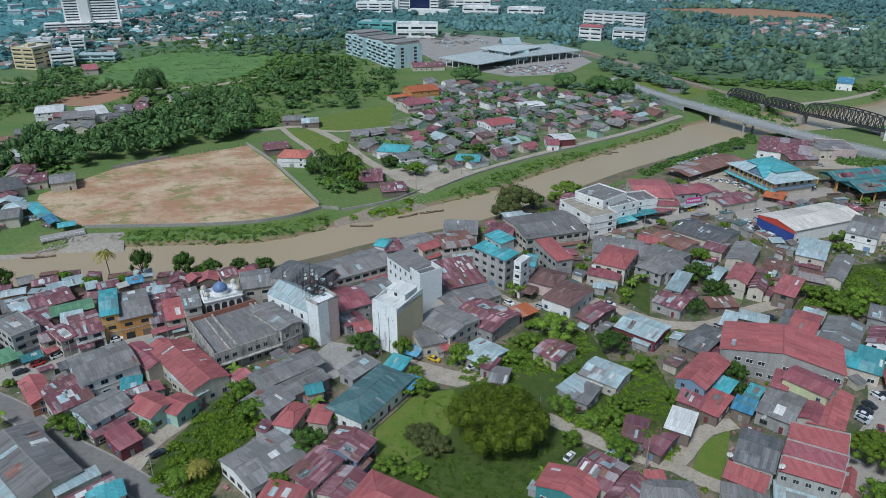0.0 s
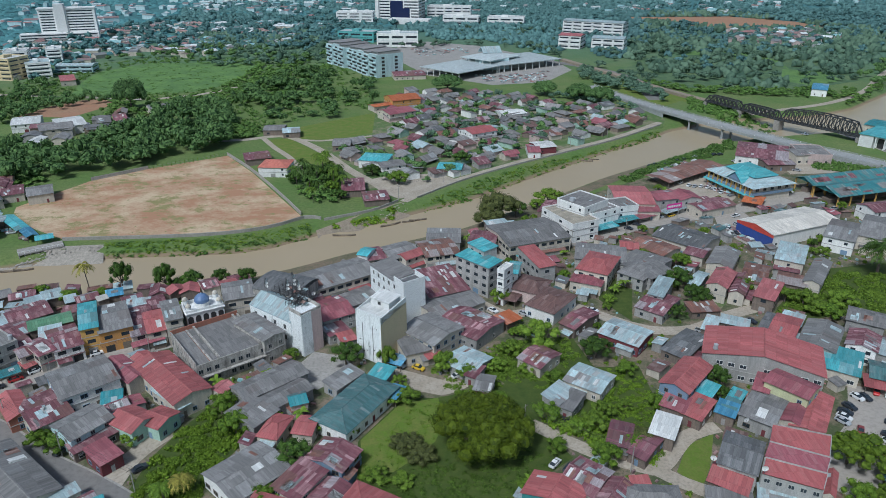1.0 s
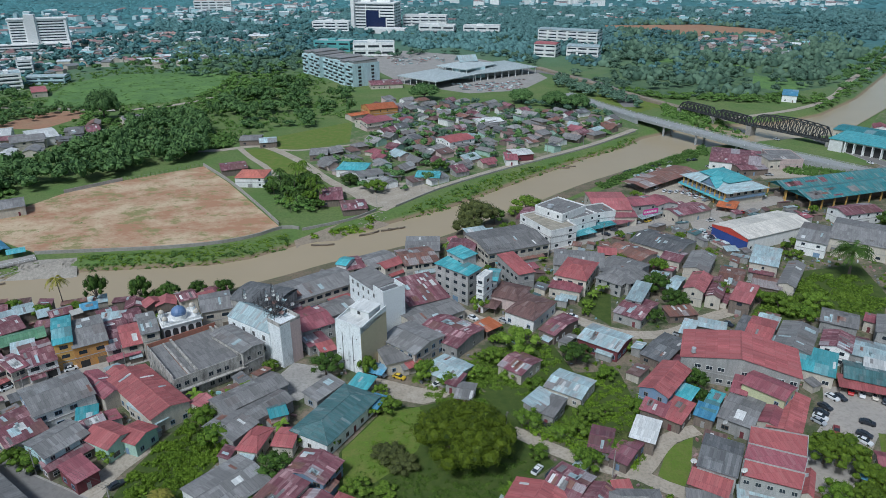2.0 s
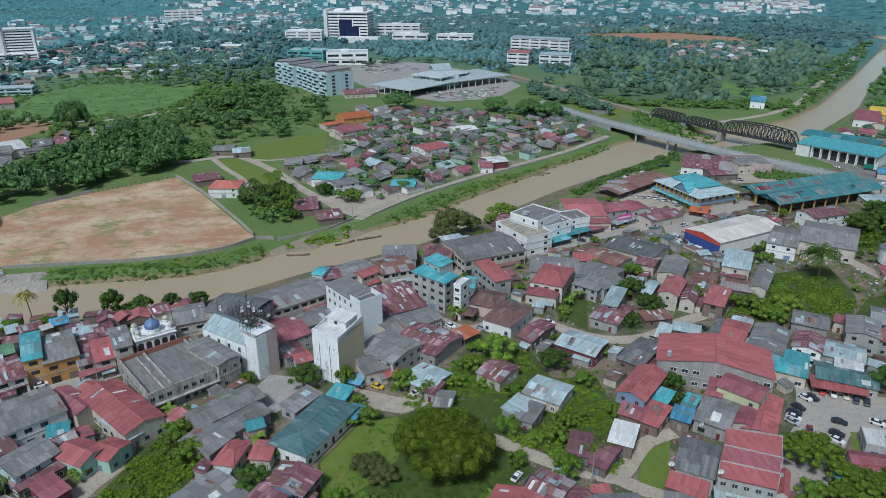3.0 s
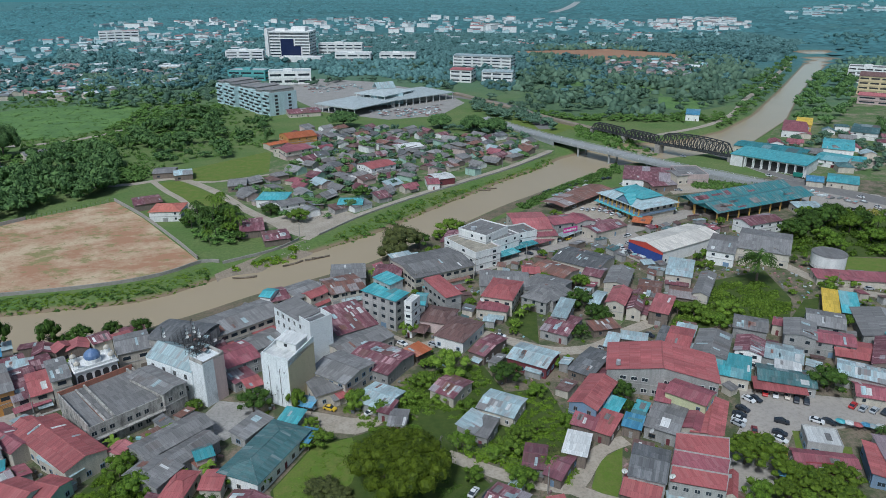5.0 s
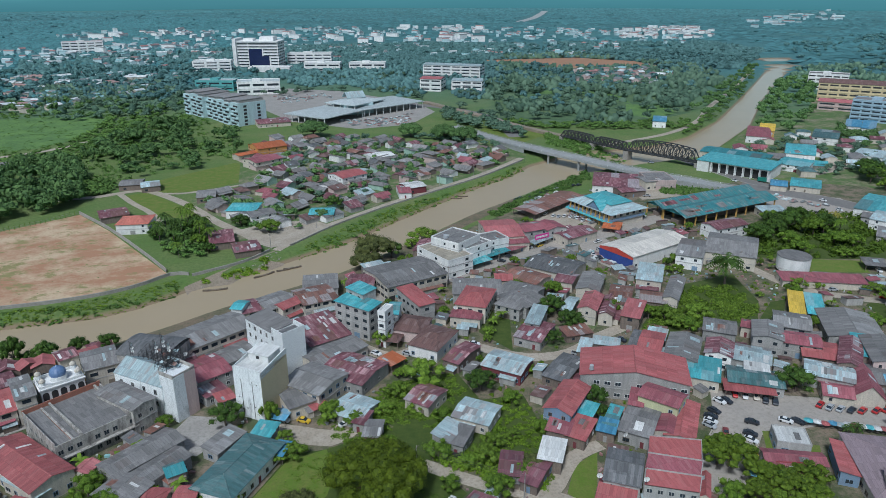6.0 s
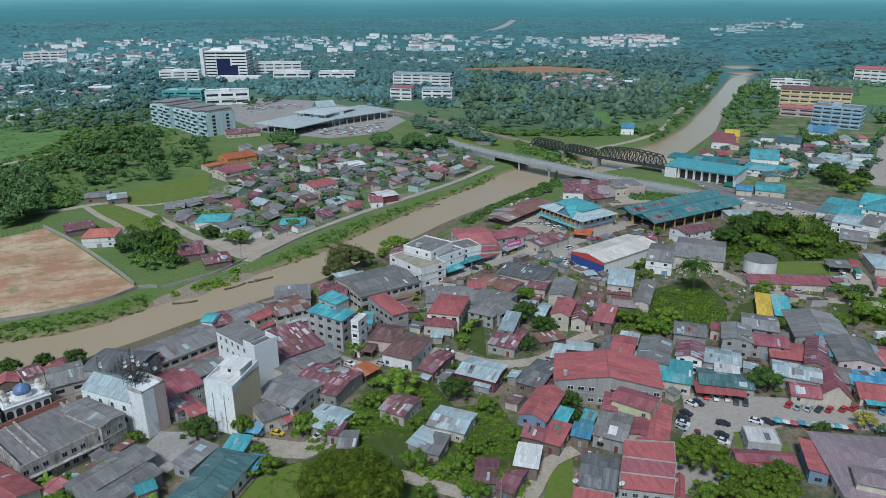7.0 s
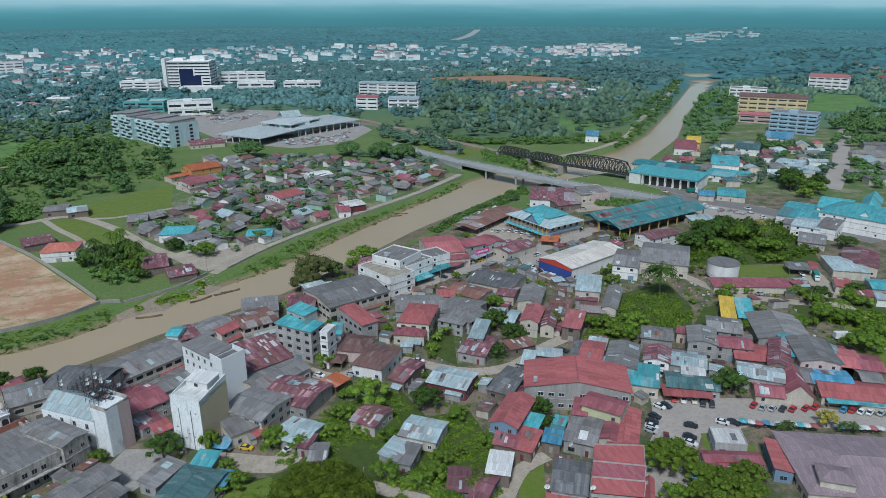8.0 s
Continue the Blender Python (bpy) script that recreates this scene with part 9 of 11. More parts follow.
plant("mid", 245.6, 284.4, 7, 9, 93)
plant("mid", 270.5, 297.0, 7, 11, 94)
plant("palm", 286.1, 300.8, 4.5, 10, 95)
plant("palm", 279.2, 288.7, 4.5, 10, 96)
plant("mid", 269.1, 280.7, 7, 9, 97)
plant("mid", 245.3, 275.0, 6, 7, 98)
plant("mid", 277.3, 276.1, 6, 8, 99)
plant("light", 263.6, 264.6, 5, 5, 100)
plant("round", 317.3, 270.0, 6.5, 8, 101)
plant("mid", 388.4, 384.4, 9, 11, 102)
plant("mid", 390.1, 366.4, 9, 11, 103)
plant("light", 378.1, 361.3, 6, 8, 104)
plant("light", 243.4, 227.6, 4.5, 5, 105)
plant("light", 214.8, 238.3, 4.5, 5, 106)
plant("light", 222.9, 235.8, 3, 4, 107)
plant("palm", 242.7, 202.6, 4.5, 7, 108)
plant("mid", 234.2, 201.4, 7, 8, 109)
plant("mid", 239.8, 195.1, 6, 7, 110)
plant("light", 261.7, 207.9, 5, 6, 111)
plant("mid", 225.6, 174.5, 8, 9, 112)
plant("mid", 237.5, 178.3, 7, 9, 113)
plant("mid", 217.9, 199.5, 4.5, 6, 114)
plant("mid", 261.8, 320.6, 6, 8, 115)
plant("round", 155.9, 165.3, 7, 9, 116)
plant("mid", 165.9, 194.2, 3, 4, 117)
plant("feather", 111.9, 136.4, 8, 10, 118)
plant("feather", 116.1, 127.7, 6, 7, 119)
plant("feather", 119.9, 123.1, 6.5, 8, 120)
plant("feather", 128.5, 124.6, 6, 7, 121)
plant("feather", 121.7, 117.7, 7, 8, 122)
plant("light", 114.3, 119.8, 4, 6, 123)
plant("pale", 171.5, 139.6, 4, 6, 124)
plant("fan", 154.7, 141.1, 2.6, 3.5, 125)
plant("fan", 157.5, 140.9, 2.6, 3.5, 126)
plant("fan", 173.4, 135.1, 2.6, 3.5, 127)
plant("fan", 176.2, 134.2, 2.6, 3.5, 128)
plant("feather", 110.4, 121.7, 5, 7, 129)
plant("big", -233.9, 552.9, 13, 25, 130)
plant("big", 20.3, 619.3, 14, 15, 131)
plant("big", 105.2, 601.1, 11, 13, 132)
plant("big", 131.3, 581.4, 12, 14, 133)
plant("big", 147.5, 573.1, 11, 13, 134)
plant("round", 22.4, 401.7, 7, 8, 135)
plant("mid", -15.5, 365.7, 7, 8, 136)
plant("round", -30.7, 380.9, 6, 7, 137)
plant("light", -59.2, 167.7, 3, 4, 138)
plant("light", 130.3, 213.6, 4, 4, 139)
plant("mid", 20.1, 165.2, 4, 4, 140)
grown("scrub", TUFT_FORMS, [(-418.5, 607.0), (-379.9, 645.6), (-372.1, 754.4), (-315.9, 816.8), (-171.3, 810.4), (-87.9, 757.7), (-44.6, 649.0), (-43.2, 555.2), (-117.0, 494.1), (-151.3, 498.8), (-181.3, 609.3), (-256.3, 585.3), (-299.2, 584.9), (-304.6, 506.1), (-325.0, 458.5)], 1500, 1.8, 4.2, 1.4, 3.6, "scrub", "rough green scrub round the meadow and wood", 49)
grown("grass", TUFT_FORMS, [(-308.6, 611.0), (-325.0, 668.0), (-331.6, 724.1), (-301.1, 777.1), (-262.0, 776.0), (-229.6, 788.5), (-172.8, 758.6), (-183.0, 722.0), (-177.0, 698.6), (-186.6, 649.4), (-205.0, 622.0), (-241.3, 611.0)], 420, 1.6, 4.0, .4, 1.2, "scrub", "rank tufts in the wide meadow", 115)
grown("wood", WOOD_FORMS, [(-262.3, 374.1), (-260.8, 425.1), (-241.1, 452.0), (-207.1, 515.7), (-172.0, 575.1), (-141.0, 507.5), (-129.5, 435.1), (-167.2, 405.1), (-192.0, 382.8), (-213.1, 372.4), (-245.7, 362.4)], 170, 5, 9, 9, 16, "wood", "dark green broadleaf wood beside the bare field", 1, 4.0)
grown("wood", WOOD_FORMS, [(-162.6, 575.2), (-133.5, 739.6), (-45.4, 662.8), (-39.3, 565.6), (-54.5, 529.8), (-95.2, 511.3), (-118.1, 499.1), (-138.8, 507.5)], 84, 3, 9, 5, 14, "wood", "dense green wood behind the far village", 2, 4.0)
grown("wood", WOOD_FORMS, [(-364.0, 792.0), (-296.6, 879.4), (-185.2, 880.9), (-107.2, 815.3), (-160.7, 756.8), (-304.4, 784.9)], 60, 4, 7, 6, 10, "wood", "scrubby trees beyond the meadow", 3, 4.0)
for n, (x, y) in enumerate(scatter([(-75.7, 375.3), (-62.5, 396.7), (-45.0, 375.5), (-42.6, 338.3), (-56.4, 331.5), (-68.4, 351.3)], 30, 4)[0].tolist()):
    if n % 3 == 2:
        plant(("mid", "round")[n % 2], x, y, 3.6 + 0.4 * (n % 4), 5.5 + 0.8 * (n % 4), n)
    else:
        plant("grove", x, y, 3.8 + 0.3 * (n % 4), 6.5 + 1.5 * (n % 5), 2 * n + n // 5)
grown("wood", WOOD_FORMS, [(-349.4, 497.3), (-372.8, 632.4), (-375.2, 688.4), (-310.0, 608.1), (-261.0, 585.3), (-297.6, 543.0), (-304.6, 506.1)], 90, 3, 6, 5, 9, "wood", "roadside trees and scrub on the left bank", 5, 4.0)
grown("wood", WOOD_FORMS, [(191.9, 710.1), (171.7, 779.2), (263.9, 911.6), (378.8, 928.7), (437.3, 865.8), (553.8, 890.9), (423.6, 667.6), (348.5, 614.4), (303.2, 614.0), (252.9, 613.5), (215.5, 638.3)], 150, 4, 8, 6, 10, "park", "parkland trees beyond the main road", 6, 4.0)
grown("wood", WOOD_FORMS, [(559.9, 750.2), (669.1, 854.4), (749.1, 879.1), (510.8, 591.3), (431.8, 530.6), (425.3, 568.8), (506.7, 671.5)], 70, 5, 8, 8, 13, "wood", "dark trees along the upper river", 7, 4.0)
grown("wood", WOOD_FORMS, [(428.0, 676.1), (569.8, 833.9), (759.8, 1050.4), (754.6, 1003.7), (578.4, 800.5), (415.3, 622.5)], 60, 4, 7, 6, 10, "wood", "trees on the far bank of the upper river", 8, 4.0)
grown("wood", WOOD_FORMS, [(544.0, 499.8), (697.6, 609.1), (788.7, 558.2), (634.0, 442.5), (584.6, 480.8)], 60, 5, 8, 7, 12, "wood", "trees among the eastern houses", 9, 4.0)
grown("wood", WOOD_FORMS, [(498.9, 544.7), (519.4, 522.6), (461.0, 460.8), (452.8, 488.4)], 30, 4, 6, 6, 9, "wood", "trees among the eastern houses", 10, 4.0)
grown("wood", WOOD_FORMS, [(516.6, 455.0), (506.0, 412.1), (442.9, 356.9), (440.7, 383.8)], 24, 4, 6, 6, 9, "wood", "trees beside the eastern street", 11, 4.0)
grown("wood", WOOD_FORMS, [(-60.1, 432.9), (-32.2, 453.5), (-20.4, 555.4), (55.6, 588.2), (142.2, 546.8), (173.2, 501.5), (100.1, 447.5), (21.8, 386.3), (-19.4, 347.1)], 150, 2.4, 4.8, 3.5, 7, "wood", "small trees among the village huts", 12, 4.0)
grown("shrubs", BUSH_FORMS, [(-2.7, 334.3), (20.5, 360.2), (55.6, 391.9), (94.4, 418.8), (130.3, 447.7), (169.7, 483.5), (167.8, 471.1), (117.6, 426.5), (83.2, 396.5), (49.5, 368.0), (22.5, 340.4), (1.7, 322.2)], 130, 1.0, 2.2, .7, 1.6, "scrub", "scrub on the grassy river bank", 13)
grown("grass", TUFT_FORMS, [(-2.7, 334.3), (20.5, 360.2), (55.6, 391.9), (94.4, 418.8), (130.3, 447.7), (169.7, 483.5), (167.8, 471.1), (117.6, 426.5), (83.2, 396.5), (49.5, 368.0), (22.5, 340.4), (1.7, 322.2)], 760, .8, 1.6, .4, 1.1, "fresh", "long grass on the river bank", 113)
grown("shrubs", BUSH_FORMS, [(-145.2, 287.3), (-102.3, 290.2), (-74.1, 298.4), (-57.1, 308.3), (-51.8, 299.9), (-68.1, 287.7), (-89.2, 280.0), (-121.5, 278.6), (-139.5, 276.7)], 90, .9, 1.8, .4, .9, "scrub", "long grass and scrub below the embankment", 14)
grown("grass", TUFT_FORMS, [(-145.2, 287.3), (-102.3, 290.2), (-74.1, 298.4), (-57.1, 308.3), (-51.8, 299.9), (-68.1, 287.7), (-89.2, 280.0), (-121.5, 278.6), (-139.5, 276.7)], 560, .7, 1.4, .3, .8, "fresh", "long grass below the embankment", 114)
grown("shrubs", BUSH_FORMS, [(-44.8, 308.4), (-23.7, 320.5), (-14.2, 330.1), (-15.3, 320.6), (-28.7, 311.4), (-39.2, 307.0)], 40, 1, 2.2, 1, 2, "fresh", "scrub below the embankment wall", 15)
grown("shrubs", BUSH_FORMS, [(110.7, 371.4), (136.2, 392.4), (169.2, 419.3), (207.0, 451.0), (203.0, 432.2), (182.1, 415.8), (137.9, 387.0), (111.3, 361.7)], 120, 1.5, 3, 1.5, 3, "scrub", "scrub on the near bank by the car park", 16)
grown("shrubs", FINE_FORMS, [(-73.5, 131.1), (-72.6, 143.5), (-68.5, 153.9), (-62.3, 165.5), (-55.6, 165.5), (-48.8, 154.0), (-56.1, 138.2), (-56.6, 125.5), (-65.8, 124.6)], 230, .9, 2.0, 1.2, 2.6, "fresh", "tangle of green scrub in the empty lot", 17)
grown("shrubs", FINE_FORMS, [(1.2, 183.2), (29.7, 196.6), (39.7, 177.2), (36.1, 165.8), (31.0, 177.2), (7.9, 168.5)], 200, .8, 1.8, .7, 1.8, "light", "weeds and shrubs round the great tree", 18)
grown("shrubs", FINE_FORMS, [(-12.0, 135.2), (2.5, 139.4), (26.3, 141.6), (31.8, 138.4), (19.9, 123.9), (-3.0, 116.9), (-12.8, 125.6)], 260, .6, 1.4, .4, 1.0, "marsh", "floating and marshy leaves in the wet lot", 19)
grown("shrubs", FINE_FORMS, [(53.4, 183.4), (66.9, 180.4), (67.9, 165.9), (66.8, 156.8), (48.5, 147.2), (43.2, 159.3), (50.3, 165.9)], 170, .7, 1.6, .6, 1.6, "fresh", "shrubs in the yards between shacks", 20)
grown("shrubs", BUSH_FORMS, [(140.2, 213.9), (131.9, 220.0), (142.4, 230.9), (166.0, 248.7), (187.5, 246.4), (185.0, 224.5), (174.0, 213.5), (155.9, 216.6)], 260, 1.0, 2.2, 1, 2.4, "light", "rank green growth in the overgrown lot", 21)
grown("shrubs", BUSH_FORMS, [(218.8, 279.1), (239.7, 310.6), (279.2, 331.7), (329.6, 321.6), (301.3, 275.4), (288.7, 260.8), (268.3, 260.4), (243.5, 268.5)], 180, 1.5, 3.5, 2, 4, "mid", "dense scrub behind the tank", 22)
grown("shrubs", BUSH_FORMS, [(237.1, 207.6), (253.6, 208.5), (260.1, 197.2), (250.0, 178.2), (235.2, 175.4), (232.8, 189.0)], 90, 1.5, 3, 1.5, 3, "fresh", "hedges behind the market row", 23)
grown("shrubs", BUSH_FORMS, [(247.9, 428.7), (278.0, 376.2), (263.0, 366.9), (232.8, 386.5)], 120, 1.5, 3, 1.5, 3, "scrub", "scrub below the highway ramp", 24)
grown("shrubs", BUSH_FORMS, [(225.7, 589.3), (253.9, 516.5), (262.1, 491.4), (244.5, 476.3), (212.8, 541.6)], 120, 2, 4, 2, 4, "scrub", "scrub between the two bridges", 25)
grown("shrubs", FINE_FORMS, [(36.1, 165.8), (47.7, 150.7), (60.6, 141.7), (58.3, 139.1), (42.3, 147.2), (33.1, 156.7)], 60, 1.5, 3, 1.5, 3, "fresh", "weeds beside the lane", 26)
# the outer woods take the haze-tinted leaf colours too
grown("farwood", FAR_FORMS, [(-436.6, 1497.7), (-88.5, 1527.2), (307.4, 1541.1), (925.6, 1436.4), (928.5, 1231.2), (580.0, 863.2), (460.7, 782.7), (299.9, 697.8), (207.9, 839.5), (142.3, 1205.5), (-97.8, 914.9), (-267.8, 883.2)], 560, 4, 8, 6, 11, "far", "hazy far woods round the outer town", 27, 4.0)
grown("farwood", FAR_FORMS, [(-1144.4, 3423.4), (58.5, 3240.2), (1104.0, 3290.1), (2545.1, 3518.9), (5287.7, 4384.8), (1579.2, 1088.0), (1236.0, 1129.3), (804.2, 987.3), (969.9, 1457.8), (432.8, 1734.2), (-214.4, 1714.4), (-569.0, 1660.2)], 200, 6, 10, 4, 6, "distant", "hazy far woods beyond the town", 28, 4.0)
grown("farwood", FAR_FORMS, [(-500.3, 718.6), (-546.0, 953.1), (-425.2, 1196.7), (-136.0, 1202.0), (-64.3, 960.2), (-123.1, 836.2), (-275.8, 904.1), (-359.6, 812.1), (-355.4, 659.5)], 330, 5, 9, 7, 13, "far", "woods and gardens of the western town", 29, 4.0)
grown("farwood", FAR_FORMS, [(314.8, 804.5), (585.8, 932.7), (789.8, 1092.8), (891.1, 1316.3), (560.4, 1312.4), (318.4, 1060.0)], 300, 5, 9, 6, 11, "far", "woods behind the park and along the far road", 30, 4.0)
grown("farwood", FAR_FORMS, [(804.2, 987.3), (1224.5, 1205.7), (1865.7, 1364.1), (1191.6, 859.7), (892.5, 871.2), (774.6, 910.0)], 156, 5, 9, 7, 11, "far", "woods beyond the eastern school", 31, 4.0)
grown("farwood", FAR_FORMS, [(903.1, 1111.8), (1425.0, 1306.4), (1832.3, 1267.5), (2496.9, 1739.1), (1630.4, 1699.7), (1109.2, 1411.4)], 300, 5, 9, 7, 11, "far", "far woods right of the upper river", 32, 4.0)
grown("wood", WOOD_FORMS, [(629.2, 590.2), (788.5, 675.3), (771.4, 585.0), (635.6, 500.1), (595.8, 529.2)], 40, 5, 9, 8, 12, "wood", "trees behind the blue apartment block", 33, 4.0)
grown("shrubs", BUSH_FORMS, [(-17.8, 149.3), (-8.1, 165.1), (0.8, 167.9), (2.6, 155.4), (-2.0, 141.5), (-12.3, 139.4), (-17.2, 141.5)], 220, .35, .8, .2, .5, "fresh", "tufts of long grass on the green strip", 35)
grown("grass", TUFT_FORMS, [(-18.0, 138.0), (-4.0, 166.0), (4.0, 169.0), (9.0, 163.0), (2.0, 150.0), (-6.0, 138.0)], 420, .5, 1.2, .25, .8, "fresh", "long grass beside the great tree", 116)
grown("shrubs", BUSH_FORMS, [(34.7, 156.7), (46.4, 145.0), (59.8, 139.1), (65.7, 146.1), (57.1, 150.7), (43.5, 160.6)], 160, .4, 1.0, .3, .8, "light", "weeds along the lane and yards", 36)
grown("scrub", FAR_FORMS, [(-294.8, 596.4), (-218.0, 585.7), (-179.6, 621.6), (-145.4, 739.4), (-96.7, 729.8), (-111.8, 610.0), (-148.4, 575.3), (-207.1, 515.7), (-242.2, 498.1)], 260, 2.5, 5, 2.5, 5, "scrub", "scrubby green growth between the wood and the meadow", 38, 4.0)
grown("scrub", FAR_FORMS, [(-304.4, 784.9), (-162.1, 764.1), (-120.2, 815.1), (-133.5, 739.6), (-175.1, 604.6), (-203.3, 690.3), (-255.4, 695.8), (-309.5, 704.6)], 200, 2.5, 5, 2.5, 5, "scrub", "bushes round the meadow's edge", 39, 4.0)
grown("scrub", FAR_FORMS, [(-138.7, 432.4), (-153.6, 507.4), (-122.3, 499.1), (-112.3, 472.0), (-122.1, 462.9), (-140.7, 459.9)], 120, 2, 4, 2, 4, "scrub", "bushes between wood and village lane", 40, 4.0)
grown("scrub", FAR_FORMS, [(-74.8, 370.2), (-61.7, 391.2), (-44.5, 370.4), (-42.6, 338.3), (-56.4, 331.5), (-66.2, 346.8)], 60, 2, 3.5, 2, 4, "scrub", "bushes under the coconut palms", 41, 4.0)
grown("scrub", FAR_FORMS, [(-265.5, 374.1), (-257.4, 418.9), (-214.1, 374.4), (-210.7, 355.0), (-231.0, 337.2)], 140, 2, 4, 2, 4, "scrub", "scrub beside the left houses", 42, 4.0)
grown("scrub", FAR_FORMS, [(196.9, 665.3), (262.7, 626.0), (351.0, 619.4), (388.8, 614.8), (368.7, 580.0), (297.4, 590.5), (231.2, 608.5)], 160, 2.5, 5, 2.5, 5, "scrub", "park bushes beside the main road", 43, 4.0)
grown("scrub", FAR_FORMS, [(338.4, 525.7), (442.3, 632.0), (568.9, 774.6), (574.7, 801.7), (435.4, 653.6), (339.8, 552.1)], 90, 2, 4, 2, 4, "scrub", "bushes on the bank of the upper river", 44, 4.0)
grown("wood", WOOD_FORMS, [(355.6, 483.4), (409.3, 537.9), (459.4, 521.6), (517.6, 480.5), (439.9, 393.3), (370.4, 397.6), (337.1, 412.0)], 46, 3, 5, 4, 7, "park", "garden trees between the eastern cottages", 46, 4.0)
grown("wood", WOOD_FORMS, [(-40.4, 933.3), (151.3, 885.4), (162.9, 798.5), (121.9, 875.5), (55.1, 924.1), (-30.6, 859.6)], 40, 3, 6, 5, 8, "park", "trees round the bus station", 47, 4.0)
grown("wood", WOOD_FORMS, [(149.5, 670.5), (197.0, 578.4), (206.3, 563.6), (205.1, 638.2), (160.9, 726.0)], 50, 4, 7, 5, 9, "park", "park trees along the main road", 48, 4.0)
grown("wood", WOOD_FORMS, [(89.2, 624.3), (159.0, 578.1), (172.7, 528.0), (153.7, 557.0), (104.6, 593.2)], 30, 3, 5, 4, 7, "park", "park trees near the huts", 49, 4.0)
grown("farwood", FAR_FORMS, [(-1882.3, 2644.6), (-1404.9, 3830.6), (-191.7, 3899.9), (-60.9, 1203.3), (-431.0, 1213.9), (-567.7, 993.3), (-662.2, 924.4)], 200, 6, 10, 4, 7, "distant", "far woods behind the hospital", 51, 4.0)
grown("shrubs", BUSH_FORMS, [(-13.9, 141.5), (2.5, 141.5), (26.9, 146.0), (33.8, 141.6), (23.3, 129.4), (15.6, 120.4), (-3.0, 116.9), (-12.8, 125.6)], 420, .6, 1.3, .3, .7, "marsh", "low marsh plants below the great tree", 53)
grown("shrubs", FINE_FORMS, [(2.9, 183.2), (18.0, 193.1), (33.9, 200.2), (49.4, 200.3), (49.8, 183.4), (36.6, 168.6), (31.3, 180.2), (11.7, 177.1)], 150, .8, 1.8, .8, 2.2, "light", "rank weeds behind the great tree", 54)
grown("wood", WOOD_FORMS, [(474.5, 516.7), (553.6, 502.5), (439.9, 393.3), (385.5, 414.8)], 40, 3, 6, 4, 7, "park", "garden trees among the far cottages", 55, 4.0)
grown("scrub", FAR_FORMS, [(-264.0, 721.2), (-157.2, 739.3), (-107.5, 723.0), (-116.0, 635.0), (-161.5, 609.5), (-208.7, 634.1)], 160, 2, 4.5, 2, 5, "scrub", "scrub and young trees in the meadow", 57, 4.0)
grown("wood", WOOD_FORMS, [(-9.2, 521.0), (9.5, 596.0), (76.2, 598.3), (136.4, 554.7), (151.6, 506.5), (87.4, 456.2), (36.8, 416.6), (5.7, 402.8)], 80, 2.4, 4.5, 4, 7, "park", "shady trees among the village huts", 58, 4.0)
grown("wood", WOOD_FORMS, [(-294.1, 979.1), (-140.4, 1007.0), (-107.1, 775.4), (-141.3, 729.0), (-233.7, 759.1)], 90, 4, 7, 6, 10, "park", "park trees beyond the left meadow", 59, 4.0)
grown("wood", WOOD_FORMS, [(3.7, 1124.1), (160.5, 1199.5), (204.9, 1035.5), (154.4, 857.0), (81.2, 957.5), (22.5, 953.7)], 40, 3, 6, 5, 8, "park", "park trees along the far road", 60, 4.0)
grown("shrubs", BUSH_FORMS, [(-200.3, 329.1), (-160.0, 385.1), (-123.6, 410.1), (-69.1, 321.8), (-105.1, 299.6), (-167.6, 296.5)], 150, .5, 1.3, .15, .4, "scrub", "tufts of grass on the bare river bank field", 61)


# ---- the village of huts beyond the river
VILLAGE = [(-63.1, 432.9), (-36.3, 457.8), (-15.9, 483.6), (-31.3, 545.3), (-12.3, 611.0), (47.6, 611.5), (84.5, 588.5), (147.7, 550.8), (174.9, 513.5), (131.5, 467.8), (99.0, 442.0), (57.9, 411.3), (21.6, 382.1), (5.0, 367.8), (-7.8, 375.7), (-27.9, 386.0)]
KNOWN = [(38.6, 484.0), (82.0, 440.6), (68.4, 423.6), (-33.2, 414.3), (-23.8, 402.6), (15.5, 397.2), (-21.8, 599.0), (-77.9, 408.0), (-17.9, 347.1), (-35.3, 356.1), (-24.9, 555.4), (50.8, 588.2), (72.3, 546.2)]
pts, rs = scatter(VILLAGE, 900, 5)
kept = [tuple(p) for p in KNOWN]
first = len(kept)
for p in pts:
    if all((p[0] - q[0]) ** 2 + (p[1] - q[1]) ** 2 > 10.7 ** 2 for q in kept) and river_edge(np.array([p[0]]), np.array([p[1]]))[0] > 16:
        kept.append(tuple(p))
hut_roofs = ["grey", "grey", "darkgrey", "grey", "maroon", "zinc", "brown", "lightblue", "grey", "darkgrey", "rust", "grey", "zinc", "maroon", "zinc", "redmaroon"]
hut_walls = ["plank", "plank", "cream", "grey", "white", "pinkwall", "mint"]
for n, (x, y) in enumerate(kept[first:first + 175]):
    rnd = random.Random(n)
    house(x, y, 38 + rnd.choice((0, 90)) + rnd.uniform(-14, 14), rnd.uniform(8, 13.5), rnd.uniform(6, 9), rnd.uniform(2.8, 3.8), rnd.uniform(1.0, 2.0), rnd.choice(("gable", "gable", "gable", "hip", "shed")),
          rnd.choice(hut_roofs), rnd.choice(hut_walls), 1, rnd.choice((0, 0, 0, 1)), n, 0, group="village huts", name="hut")

